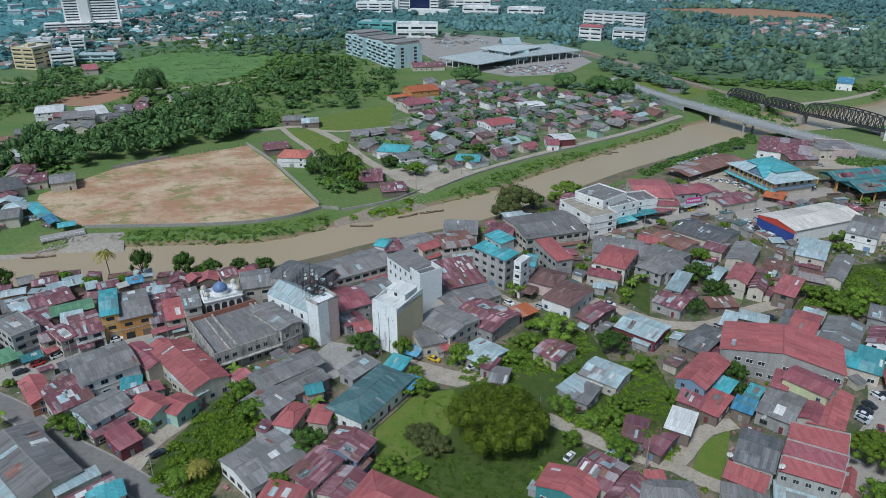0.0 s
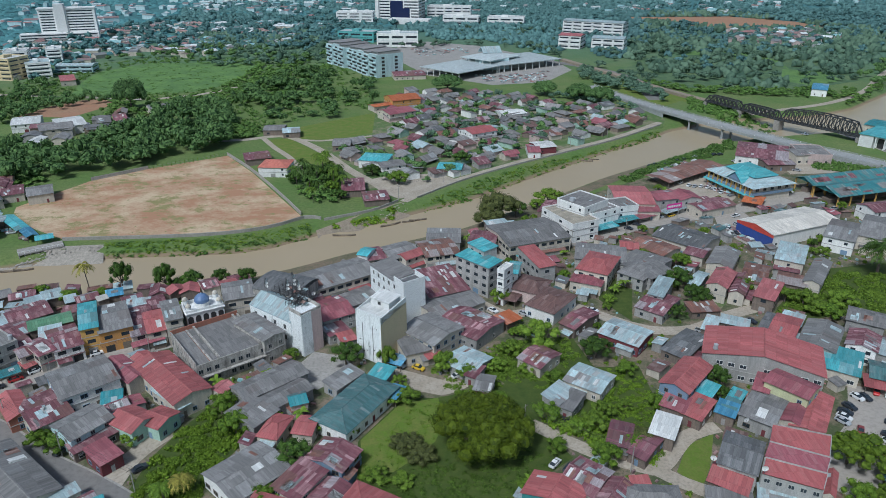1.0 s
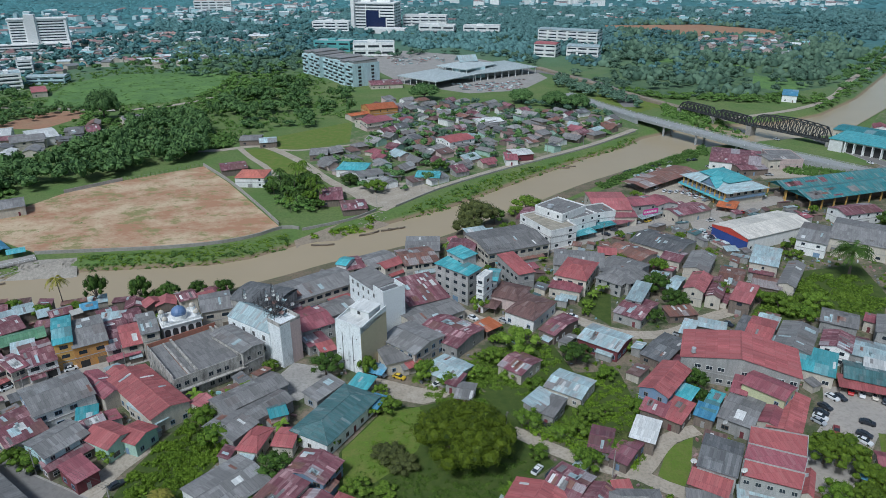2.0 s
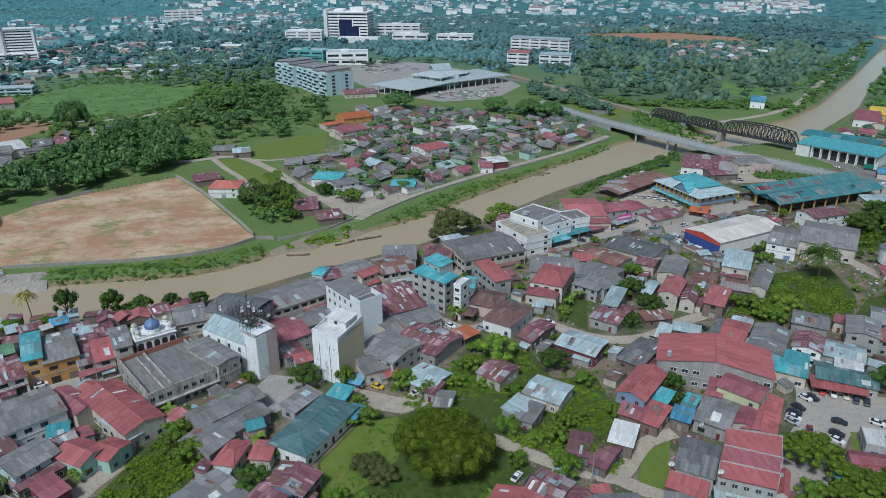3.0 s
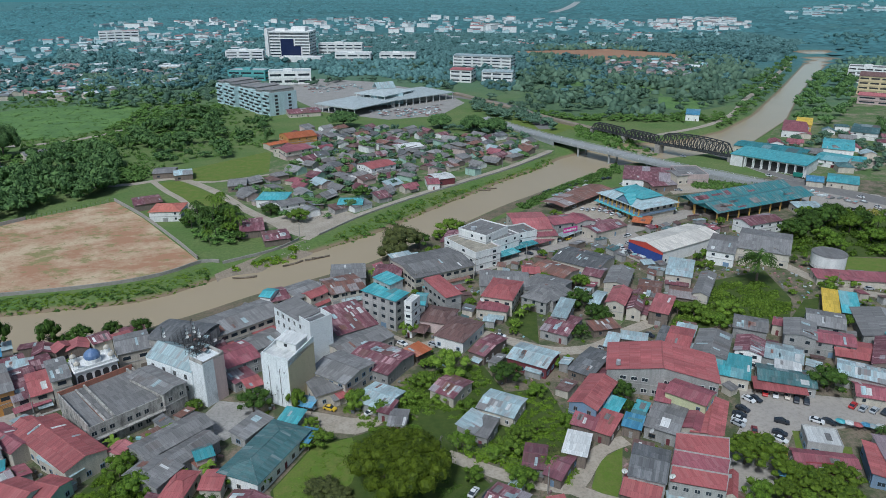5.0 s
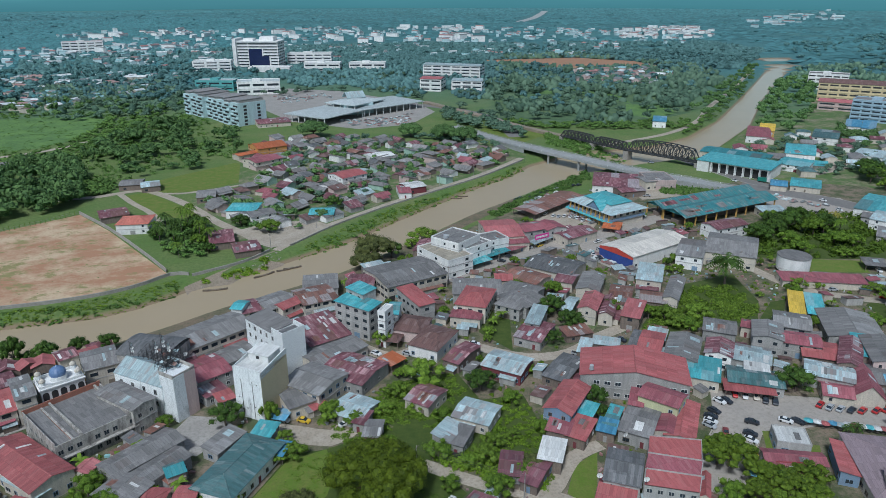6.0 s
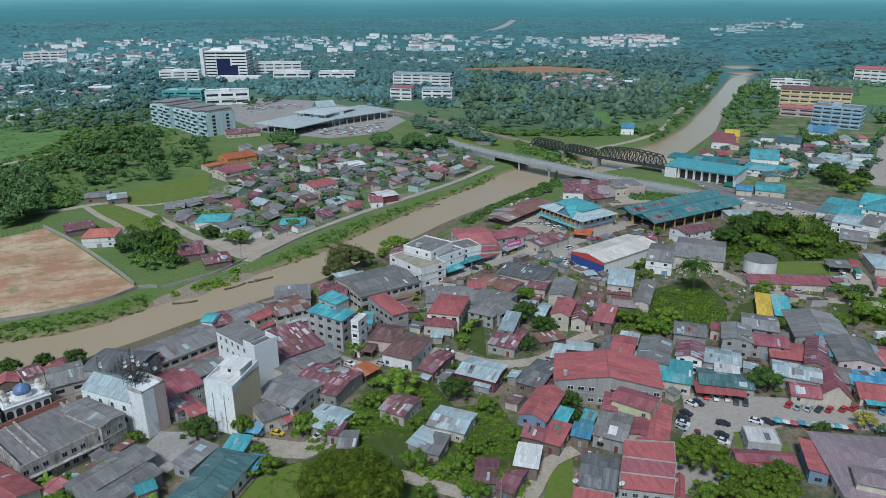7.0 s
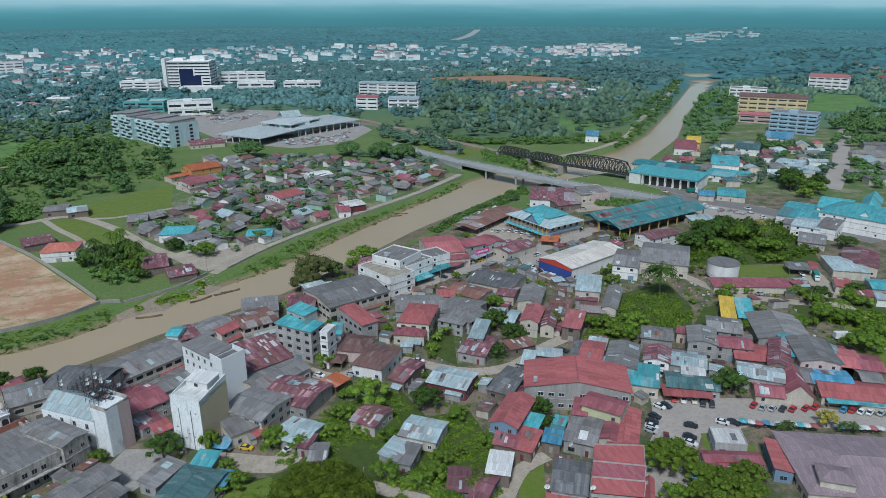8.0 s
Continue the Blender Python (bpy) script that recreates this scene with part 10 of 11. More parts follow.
# ---- districts farther off, houses past counting
ISLAND, inn, il = tree_of("far_roofs")
igeo = inn.new("ShaderNodeNewGeometry")
icr = inn.new("ShaderNodeValToRGB")
icr.color_ramp.interpolation = "CONSTANT"
# tones dulled and cooled so that far roofs carry some haze
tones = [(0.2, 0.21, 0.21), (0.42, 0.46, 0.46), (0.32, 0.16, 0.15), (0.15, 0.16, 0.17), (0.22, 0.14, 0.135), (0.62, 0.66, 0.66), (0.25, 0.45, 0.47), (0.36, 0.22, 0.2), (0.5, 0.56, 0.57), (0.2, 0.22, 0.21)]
for i, c in enumerate(tones):
    e = icr.color_ramp.elements[i] if i < 2 else icr.color_ramp.elements.new(i / len(tones))
    e.position = i / len(tones)
    e.color = (*c, 1)
il.new(igeo.outputs["Random Per Island"], icr.inputs[0])
fnoise = noise_tex(inn, il, inn.new("ShaderNodeTexCoord").outputs["Object"], 0.4, 4.0)
il.new(blend(inn, il, ramp(inn, il, fnoise.outputs[0], 0.45, 0.8), icr.outputs[0], (0.2, 0.19, 0.18)), inn["Principled BSDF"].inputs["Base Color"])
inn["Principled BSDF"].inputs["Roughness"].default_value = 0.7


def district(outline, count, seed, wall, label, tall=(3, 8), big=(8, 18)):
    """Roofs and walls of many far houses: two joined objects of kind stuff."""
    pts, rs = scatter(outline, count, seed)
    roofs, bodies = Geo(), Geo()
    for x, y in pts:
        if river_edge(np.array([x]), np.array([y]))[0] < 18:
            continue
        t = rs.uniform(0, math.pi)
        w, d, h, r = rs.uniform(*big) / 2, rs.uniform(6, 11) / 2, rs.uniform(*tall), rs.uniform(0.8, 2.4)
        c, s = math.cos(t), math.sin(t)

        def at(u, v, z):
            return (x + u * c - v * s, y + u * s + v * c, z)
        k = len(bodies.v)
        bodies.v.extend(at(u, v, z) for z in (-0.5, h) for u, v in ((-w, -d), (w, -d), (w, d), (-w, d)))
        bodies.f.extend(tuple(k + i for i in q) for q in ((0, 1, 5, 4), (1, 2, 6, 5), (2, 3, 7, 6), (3, 0, 4, 7)))
        for u in (-w, w):
            bodies.face(at(u, -d, h), at(u, d, h), at(u, 0, h + r))
        o = 0.5
        k = len(roofs.v)
        roofs.v.extend((at(-w - o, -d - o, h - 0.1), at(w + o, -d - o, h - 0.1), at(w + o, 0, h + r), at(-w - o, 0, h + r), at(w + o, d + o, h - 0.1), at(-w - o, d + o, h - 0.1)))
        roofs.f.extend(((k, k + 1, k + 2, k + 3), (k + 3, k + 2, k + 4, k + 5)))
    tagged(roofs.link("far_roofs", ISLAND), "tin and tile roofs of " + label, "roofs", kind="stuff")
    tagged(bodies.link("far_houses", WALL[wall]), "pale walls of " + label, "houses", kind="stuff")


# paleblue walls on far districts: white houses with haze tinted in
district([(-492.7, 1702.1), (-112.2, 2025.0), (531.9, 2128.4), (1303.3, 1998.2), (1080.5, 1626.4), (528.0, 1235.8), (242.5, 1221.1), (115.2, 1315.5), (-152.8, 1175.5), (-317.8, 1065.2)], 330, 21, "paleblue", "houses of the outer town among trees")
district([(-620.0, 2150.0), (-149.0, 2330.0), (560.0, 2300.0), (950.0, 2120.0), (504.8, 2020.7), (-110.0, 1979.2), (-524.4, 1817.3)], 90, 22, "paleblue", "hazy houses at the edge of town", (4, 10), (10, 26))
district([(-511.1, 735.2), (-531.5, 926.2), (-411.2, 1155.6), (-127.3, 1121.7), (-165.7, 931.5), (-249.8, 813.5), (-368.3, 833.1), (-371.7, 703.9), (-411.2, 645.3)], 300, 23, "cream", "houses of the western town", (3, 5.5))
district([(840.0, 1700.0), (1010.0, 2080.0), (1300.0, 2150.0), (1240.0, 1880.0), (1060.0, 1640.0)], 80, 27, "white", "a pale works quarter among the far woods", (5, 10), (14, 34))
district([(-380.0, 1504.4), (-520.0, 2300.0), (-300.0, 2400.0), (-37.6, 2184.9), (275.6, 2400.0), (640.0, 2300.0), (476.2, 1653.7), (174.4, 1642.9), (-128.6, 1731.8), (-280.0, 1411.6)], 64, 34, "white", "white halls and flats in the hazy town", (7, 14), (18, 44))
district([(1722.0, 2446.8), (3057.3, 3567.9), (2210.5, 2503.9), (1506.6, 2073.7)], 40, 24, "paleblue", "distant works beyond the woods", (5, 9), (20, 50))
district([(432.7, 1027.3), (604.0, 1029.9), (513.5, 866.8), (380.7, 879.0)], 60, 25, "pinkwall", "low houses on bare ground beyond the park")


def cottages(outline, count, seed, gap, turn, roofs, walls, big, tall, name, group):
    """Separate houses, sparsely set inside an outline."""
    pts, _ = scatter(outline, count * 12, seed)
    kept = []
    street = smooth_line([(415.0, 374.4), (492.2, 438.9), (577.8, 519.0), (637.5, 568.3), (703.8, 607.1)])
    for p in pts:
        if len(kept) < count and min(math.hypot(p[0] - q[0], p[1] - q[1]) for q in street) > 17 and all((p[0] - q[0]) ** 2 + (p[1] - q[1]) ** 2 > gap * gap for q in kept) and river_edge(p[:1], p[1:])[0] > 14:
            kept.append(p)
    for n, (x, y) in enumerate(kept):
        rnd = random.Random(seed * 100 + n)
        house(x, y, turn + rnd.choice((0, 90)) + rnd.uniform(-8, 8), rnd.uniform(*big), rnd.uniform(7, 11), rnd.uniform(*tall), rnd.uniform(1.0, 2.2), rnd.choice(("gable", "gable", "hip")),
              rnd.choice(roofs), rnd.choice(walls), 1, 0, n, 0, group=group, name=name)


# paleblue again brings the haze tint to white walls
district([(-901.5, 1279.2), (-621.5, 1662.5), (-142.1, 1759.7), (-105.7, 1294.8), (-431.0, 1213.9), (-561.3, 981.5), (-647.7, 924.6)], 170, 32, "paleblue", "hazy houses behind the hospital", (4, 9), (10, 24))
cottages([(-288.7, 400.8), (-275.2, 451.7), (-262.9, 498.0), (-229.2, 528.3), (-219.5, 498.3), (-240.5, 450.6), (-241.4, 395.5), (-220.5, 350.4), (-246.0, 332.9)], 44, 26, 15, 15, ["grey", "grey", "darkgrey", "maroon", "rust", "white"], ["cream", "plank", "grey"], (9, 18), (3.2, 6), "farmhouse", "houses beside the left wood")
cottages([(350.7, 480.4), (404.3, 539.6), (462.0, 532.4), (405.9, 444.7), (370.4, 397.6), (334.9, 409.2)], 20, 27, 17, -30, ["lightblue", "cyan", "grey", "redmaroon", "tealgrey"], ["white", "cream"], (9, 18), (3, 5), "cottage", "houses behind the depot")
cottages([(459.4, 499.4), (534.6, 497.1), (471.2, 423.4), (423.6, 398.6), (401.8, 415.3)], 22, 28, 17, -30, ["lightblue", "grey", "grey", "pink", "maroon"], ["white", "cream"], (9, 18), (3, 6), "cottage", "houses along the eastern street")
cottages([(554.6, 490.6), (634.0, 442.5), (504.0, 337.1), (444.7, 382.5)], 22, 29, 20, -30, ["grey", "grey", "darkgrey", "lightblue"], ["grey", "cream"], (14, 30), (4, 7), "cottage", "grey houses east of the street")
cottages([(1425.0, 1306.4), (1430.6, 1137.3), (873.4, 621.6), (930.2, 782.7)], 18, 30, 26, -20, ["pink", "rust", "grey", "redmaroon"], ["white", "cream"], (14, 28), (4, 8), "cottage", "houses round the far school")
cottages([(-246.0, 332.9), (-229.1, 341.5), (-206.1, 313.5), (-196.9, 292.3), (-212.3, 279.4)], 18, 31, 9, 20, ["grey", "maroon", "maroon", "lightblue", "rust"], ["cream", "plank"], (7, 12), (3, 4), "cottage", "houses by the landing place")

# a self-lit ring stands in for the far plain and sky, closing the view
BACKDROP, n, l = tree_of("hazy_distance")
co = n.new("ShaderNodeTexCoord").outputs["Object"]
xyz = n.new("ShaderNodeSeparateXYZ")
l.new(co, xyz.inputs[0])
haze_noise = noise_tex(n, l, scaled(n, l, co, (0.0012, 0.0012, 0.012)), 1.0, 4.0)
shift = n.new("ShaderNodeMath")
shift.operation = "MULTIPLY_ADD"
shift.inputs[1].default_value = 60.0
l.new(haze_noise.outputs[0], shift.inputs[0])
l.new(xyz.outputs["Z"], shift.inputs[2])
# haze painted as a glow that pales with height
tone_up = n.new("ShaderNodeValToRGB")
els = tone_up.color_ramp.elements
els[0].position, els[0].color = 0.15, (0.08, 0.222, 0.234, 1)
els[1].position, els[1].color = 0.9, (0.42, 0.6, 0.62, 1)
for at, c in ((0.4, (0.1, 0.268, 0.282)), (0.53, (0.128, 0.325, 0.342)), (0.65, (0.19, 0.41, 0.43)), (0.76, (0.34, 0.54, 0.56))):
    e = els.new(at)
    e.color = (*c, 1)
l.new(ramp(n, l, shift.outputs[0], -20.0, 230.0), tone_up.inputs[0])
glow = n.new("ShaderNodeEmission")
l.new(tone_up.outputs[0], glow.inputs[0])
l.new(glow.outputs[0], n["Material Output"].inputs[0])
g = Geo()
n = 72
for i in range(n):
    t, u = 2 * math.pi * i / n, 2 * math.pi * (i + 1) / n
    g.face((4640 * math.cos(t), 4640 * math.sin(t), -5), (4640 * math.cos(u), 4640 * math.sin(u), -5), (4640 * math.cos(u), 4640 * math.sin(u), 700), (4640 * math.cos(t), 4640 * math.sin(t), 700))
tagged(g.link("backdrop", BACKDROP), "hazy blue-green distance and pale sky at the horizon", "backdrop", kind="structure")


# ---- vehicles
PAINT = {"red": (0.45, 0.03, 0.03), "white": (0.72, 0.73, 0.73), "silver": (0.40, 0.42, 0.44), "dark": (0.035, 0.04, 0.05), "yellow": (0.70, 0.48, 0.04), "cream": (0.55, 0.5, 0.42),
         "blue": (0.08, 0.28, 0.48), "redmaroon": (0.22, 0.05, 0.05), "green": (0.03, 0.22, 0.17)}
CAR_PAINT = {k: plain("car_paint_" + k, c, tone(c, 0.9), 1.0, rough=0.3, bump=0.0, vary=0.1) for k, c in PAINT.items()}
CARS = {}


def wheel_mesh(r):
    return Geo().tube((0, -0.11, 0), (0, 0.11, 0), r, r, 12).mesh("wheel", RUBBER)


WHEEL = {0.33: wheel_mesh(0.33), 0.5: wheel_mesh(0.5)}


def loft(rows, widths):
    """A car body shell: side profile rows of (x, z low, z high), half-width at each."""
    g = Geo()
    for (x0, a0, b0), (x1, a1, b1), w0, w1 in zip(rows[:-1], rows[1:], widths[:-1], widths[1:]):
        g.face((x0, -w0, b0), (x1, -w1, b1), (x1, w1, b1), (x0, w0, b0))
        g.face((x0, -w0, a0), (x1, -w1, a1), (x1, -w1, b1), (x0, -w0, b0))
        g.face((x0, w0, b0), (x1, w1, b1), (x1, w1, a1), (x0, w0, a0))
        g.face((x0, w0, a0), (x1, w1, a1), (x1, -w1, a1), (x0, -w0, a0))
    for (x, a, b), w, o in ((rows[0], widths[0], 1), (rows[-1], widths[-1], -1)):
        q = [(x, -w, a), (x, -w, b), (x, w, b), (x, w, a)]
        g.face(*(q if o < 0 else q[::-1]))
    return g


def vehicle(x, y, rot, colour, kind):
    key = (colour, kind)
    m = pose(x, y, land_at(x, y) + 0.2, 0, 0, rot)
    if key in CARS:
        return copy_thing(CARS[key], m)
    words = {"sedan": "%s parked car with dark windows", "pickup": "%s pickup truck with an open bed", "truck": "%s lorry with a box body"}[kind] % colour.replace("redmaroon", "maroon").replace("dark", "dark grey")
    top = thing("car" if kind == "sedan" else kind.replace("truck", "lorry") if kind == "truck" else "pickup_truck", 0, 0, 0, 0, words, "car" if kind == "sedan" else "truck", "parked vehicles")
    top.matrix_basis = m
    paint = CAR_PAINT[colour]
    r = 0.33
    if kind == "sedan":
        loft([(-2.15, 0.4, 0.75), (-2.0, 0.25, 0.92), (-1.0, 0.25, 0.97), (0.9, 0.25, 0.97), (1.9, 0.25, 0.82), (2.15, 0.35, 0.6)], [0.72, 0.82, 0.86, 0.86, 0.82, 0.68]).link("body", paint, top)
        loft([(-1.75, 0.93, 0.96), (-1.05, 0.95, 1.42), (0.25, 0.95, 1.45), (1.05, 0.93, 0.98)], [0.74, 0.64, 0.64, 0.74]).link("glasshouse", GLASS, top)
        Geo().slab([(-1.0, -0.62, 1.47), (0.25, -0.62, 1.49), (0.25, 0.62, 1.49), (-1.0, 0.62, 1.47)], 0.06).link("roof", paint, top)
        axles = (-1.3, 1.3)
    elif kind == "pickup":
        loft([(-2.5, 0.45, 0.95), (-0.5, 0.4, 0.95), (1.0, 0.4, 1.0), (2.3, 0.4, 0.95), (2.55, 0.45, 0.7)], [0.82, 0.86, 0.88, 0.84, 0.74]).link("body", paint, top)
        loft([(-0.6, 0.95, 1.0), (-0.4, 0.97, 1.6), (0.7, 0.97, 1.62), (1.4, 0.97, 1.02)], [0.8, 0.7, 0.7, 0.78]).link("glasshouse", GLASS, top)
        Geo().slab([(-0.4, -0.68, 1.65), (0.7, -0.68, 1.66), (0.7, 0.68, 1.66), (-0.4, 0.68, 1.65)], 0.06).link("roof", paint, top)
        Geo().box(-2.4, -0.7, -0.7, 0.7, 0.95, 0.965).link("bed", DARK, top)
        axles = (-1.5, 1.6)
    else:
        r = 0.5
        Geo().box(-4.0, 1.8, -1.15, 1.15, 0.9, 3.3).link("box_body", paint, top)
        loft([(1.9, 0.6, 2.6), (3.2, 0.6, 2.6), (3.6, 0.6, 1.5)], [1.05, 1.05, 1.0]).link("cab", CAR_PAINT["white"], top)
        Geo().box(3.2, 3.45, -0.9, 0.9, 1.55, 2.3).link("windscreen", GLASS, top)
        axles = (-2.8, 2.6)
    for ax in axles:
        for s in (-1, 1):
            ob = new("wheel", WHEEL[r])
            ob.parent = top
            ob.matrix_basis = pose(ax, s * (0.78 if kind != "truck" else 1.0), r)
    CARS[key] = top
    return top


vehicle(-114.9, 191.5, 33, "red", "sedan")
vehicle(-127.2, 180.6, 40, "red", "sedan")
vehicle(-123.5, 185.0, 45, "white", "sedan")
vehicle(-108.5, 194.7, 30, "white", "sedan")
vehicle(-103.5, 197.9, 28, "silver", "sedan")
vehicle(-130.3, 176.1, 40, "dark", "sedan")
vehicle(-77.3, 155.0, 91, "white", "pickup")
vehicle(-97.6, 147.1, 69, "dark", "sedan")
vehicle(-74.1, 140.0, 42, "dark", "sedan")
vehicle(-8.9, 185.4, -34, "white", "sedan")
vehicle(9.5, 179.2, 32, "white", "sedan")
vehicle(35.9, 158.0, -74, "white", "sedan")
vehicle(40.0, 156.1, -36, "dark", "pickup")
vehicle(33.0, 139.1, 49, "white", "sedan")
vehicle(36.3, 137.4, 48, "dark", "sedan")
vehicle(35.4, 217.3, -43, "silver", "sedan")
vehicle(60.9, 219.1, -27, "white", "sedan")
vehicle(24.3, 220.0, -48, "white", "sedan")
vehicle(95.6, 203.4, -39, "silver", "pickup")
vehicle(115.7, 209.9, -52, "dark", "sedan")
vehicle(55.1, 278.6, 33, "white", "sedan")
vehicle(65.3, 283.6, 36, "cream", "sedan")
vehicle(74.2, 286.5, -21, "white", "sedan")
vehicle(95.4, 296.5, -31, "dark", "sedan")
vehicle(100.7, 301.3, -31, "dark", "sedan")
vehicle(114.9, 311.5, -62, "silver", "sedan")
vehicle(121.0, 312.6, 29, "yellow", "sedan")
vehicle(142.3, 315.3, 40, "dark", "sedan")
vehicle(173.5, 321.2, 25, "red", "sedan")
vehicle(152.5, 311.3, 25, "white", "pickup")
vehicle(135.2, 393.5, 34, "dark", "sedan")
vehicle(138.7, 396.3, 42, "dark", "sedan")
vehicle(144.5, 395.2, 42, "dark", "sedan")
vehicle(149.3, 399.8, 42, "dark", "sedan")
vehicle(154.6, 403.2, 42, "dark", "sedan")
vehicle(159.9, 406.7, 42, "dark", "sedan")
vehicle(168.5, 411.5, 41, "silver", "sedan")
vehicle(182.4, 415.8, 33, "dark", "sedan")
vehicle(186.7, 416.4, 23, "dark", "sedan")
vehicle(142.5, 361.9, 48, "white", "sedan")
vehicle(145.8, 357.2, 47, "white", "sedan")
vehicle(148.3, 355.3, 47, "silver", "sedan")
vehicle(152.0, 355.4, 47, "white", "sedan")
vehicle(155.0, 353.5, 46, "white", "sedan")
vehicle(157.9, 349.9, 46, "white", "sedan")
vehicle(159.2, 345.5, 45, "white", "sedan")
vehicle(161.7, 372.2, 42, "silver", "sedan")
vehicle(163.0, 366.3, 41, "white", "sedan")
vehicle(163.9, 360.6, 41, "white", "sedan")
vehicle(166.1, 356.8, 40, "silver", "sedan")
vehicle(167.6, 351.3, 40, "white", "sedan")
vehicle(166.4, 378.8, -72, "dark", "sedan")
vehicle(189.8, 401.2, -51, "silver", "sedan")
vehicle(184.0, 379.5, -103, "yellow", "sedan")
vehicle(142.5, 294.7, -76, "white", "sedan")
vehicle(143.6, 290.4, -69, "dark", "sedan")
vehicle(146.7, 290.1, -80, "white", "sedan")
vehicle(147.9, 285.6, -80, "dark", "sedan")
vehicle(150.1, 283.1, -83, "white", "sedan")
vehicle(150.0, 295.1, -89, "silver", "sedan")
vehicle(148.3, 300.2, -81, "silver", "sedan")
vehicle(236.2, 402.6, -19, "yellow", "sedan")
vehicle(242.7, 400.9, -38, "white", "sedan")
vehicle(218.7, 382.8, -20, "silver", "pickup")
vehicle(206.6, 319.9, 10, "silver", "sedan")
vehicle(127.9, 165.1, -65, "white", "sedan")
vehicle(130.2, 164.9, -69, "dark", "sedan")
vehicle(123.1, 160.7, -61, "dark", "sedan")
vehicle(120.4, 158.2, -41, "dark", "sedan")
vehicle(118.9, 156.0, -48, "white", "sedan")
vehicle(117.3, 154.1, -57, "silver", "sedan")
vehicle(120.0, 149.9, -120, "redmaroon", "sedan")
vehicle(135.3, 167.6, -123, "red", "sedan")
vehicle(137.9, 166.0, -123, "white", "sedan")
vehicle(141.1, 164.6, -124, "cream", "sedan")
vehicle(142.7, 162.3, -125, "dark", "sedan")
vehicle(145.2, 160.9, -123, "dark", "sedan")
vehicle(130.9, 152.7, -36, "dark", "sedan")
vehicle(126.8, 147.7, -44, "dark", "sedan")
vehicle(125.0, 144.9, -57, "white", "sedan")
vehicle(141.5, 151.1, -46, "white", "sedan")
vehicle(144.7, 149.9, -55, "dark", "sedan")
vehicle(158.0, 156.2, 32, "red", "sedan")
vehicle(159.9, 154.2, 32, "silver", "sedan")
vehicle(162.5, 152.7, 29, "silver", "sedan")
vehicle(165.4, 151.4, 29, "dark", "sedan")
vehicle(168.5, 150.4, 28, "red", "sedan")
vehicle(173.0, 149.4, 22, "red", "sedan")
vehicle(176.5, 149.0, 21, "red", "sedan")
vehicle(184.2, 145.0, 28, "blue", "sedan")
vehicle(186.5, 143.9, 30, "red", "sedan")
vehicle(188.5, 142.3, 26, "white", "sedan")
vehicle(190.9, 141.1, 27, "white", "sedan")
vehicle(193.9, 139.6, 25, "silver", "sedan")
vehicle(312.8, 395.9, -42, "green", "truck")
vehicle(322.3, 395.3, -38, "silver", "pickup")
vehicle(295.1, 403.3, -72, "white", "sedan")
vehicle(300.1, 328.0, -61, "dark", "pickup")
vehicle(320.8, 349.5, -64, "white", "sedan")
vehicle(316.0, 330.4, -80, "white", "sedan")
vehicle(266.4, 239.1, -124, "green", "truck")
vehicle(264.3, 245.6, -106, "white", "sedan")
vehicle(259.2, 239.5, -110, "white", "sedan")
vehicle(227.4, 231.7, -7, "silver", "sedan")
vehicle(243.1, 219.9, -38, "red", "sedan")
vehicle(-2.8, 183.6, -32, "yellow", "sedan")
vehicle(226.2, 184.8, -18, "white", "truck")
vehicle(297.6, 476.7, -81, "white", "sedan")
vehicle(265.3, 463.6, -58, "silver", "sedan")


def parked_field(outline, count, seed, label):
    """Far parked cars, too many to count: bodies and cabins joined."""
    pts, rs = scatter(outline, count, seed)
    g = Geo()
    for x, y in pts:
        t = rs.choice((0.4, 1.97)) + rs.uniform(-0.1, 0.1)
        c, s = math.cos(t), math.sin(t)
        for w, d, z0, z1 in ((2.1, 0.85, 0.3, 0.95), (1.1, 0.72, 0.95, 1.45)):
            k = len(g.v)
            q = 1.0 if z0 < 0.5 else 0.8
            g.v.extend((x + u * c - v * s, y + u * s + v * c, z) for z, f in ((z0, 1.0), (z1, q)) for u, v in ((-w * f, -d * f), (w * f, -d * f), (w * f, d * f), (-w * f, d * f)))
            g.f.extend(tuple(k + i for i in f) for f in ((4, 5, 6, 7), (0, 1, 5, 4), (1, 2, 6, 5), (2, 3, 7, 6), (3, 0, 4, 7)))
    tagged(g.link("parked_cars", ISLAND), label, "cars", kind="stuff")


parked_field([(48.2, 699.2), (99.0, 699.7), (127.6, 719.1), (115.9, 664.4), (61.1, 652.8)], 90, 61, "rows of cars parked before the bus station")
parked_field([(-17.3, 883.1), (46.3, 893.7), (54.1, 847.3), (-3.0, 804.4)], 50, 62, "cars and vans parked behind the bus station")
parked_field([(-234.4, 333.0), (-225.2, 337.2), (-200.5, 313.5), (-178.3, 289.1), (-190.7, 285.8)], 26, 63, "cars and motorbikes by the landing place")

parked_field([(155.7, 363.4), (164.1, 364.2), (167.8, 345.8), (162.3, 339.9), (155.2, 352.1)], 26, 64, "rows of cars parked beside the market hall")
parked_field([(140.5, 300.1), (146.2, 298.3), (150.2, 282.2), (145.5, 277.5), (139.5, 290.4)], 18, 65, "cars parked beside the white hall")
parked_field([(137.5, 386.4), (165.4, 407.0), (166.7, 402.3), (138.8, 379.7)], 26, 66, "motorbikes and cars parked along the rust-roofed shed")
parked_field([(299.6, 369.2), (316.8, 341.3), (311.5, 335.1), (292.6, 360.0)], 12, 67, "cars standing on the main road")

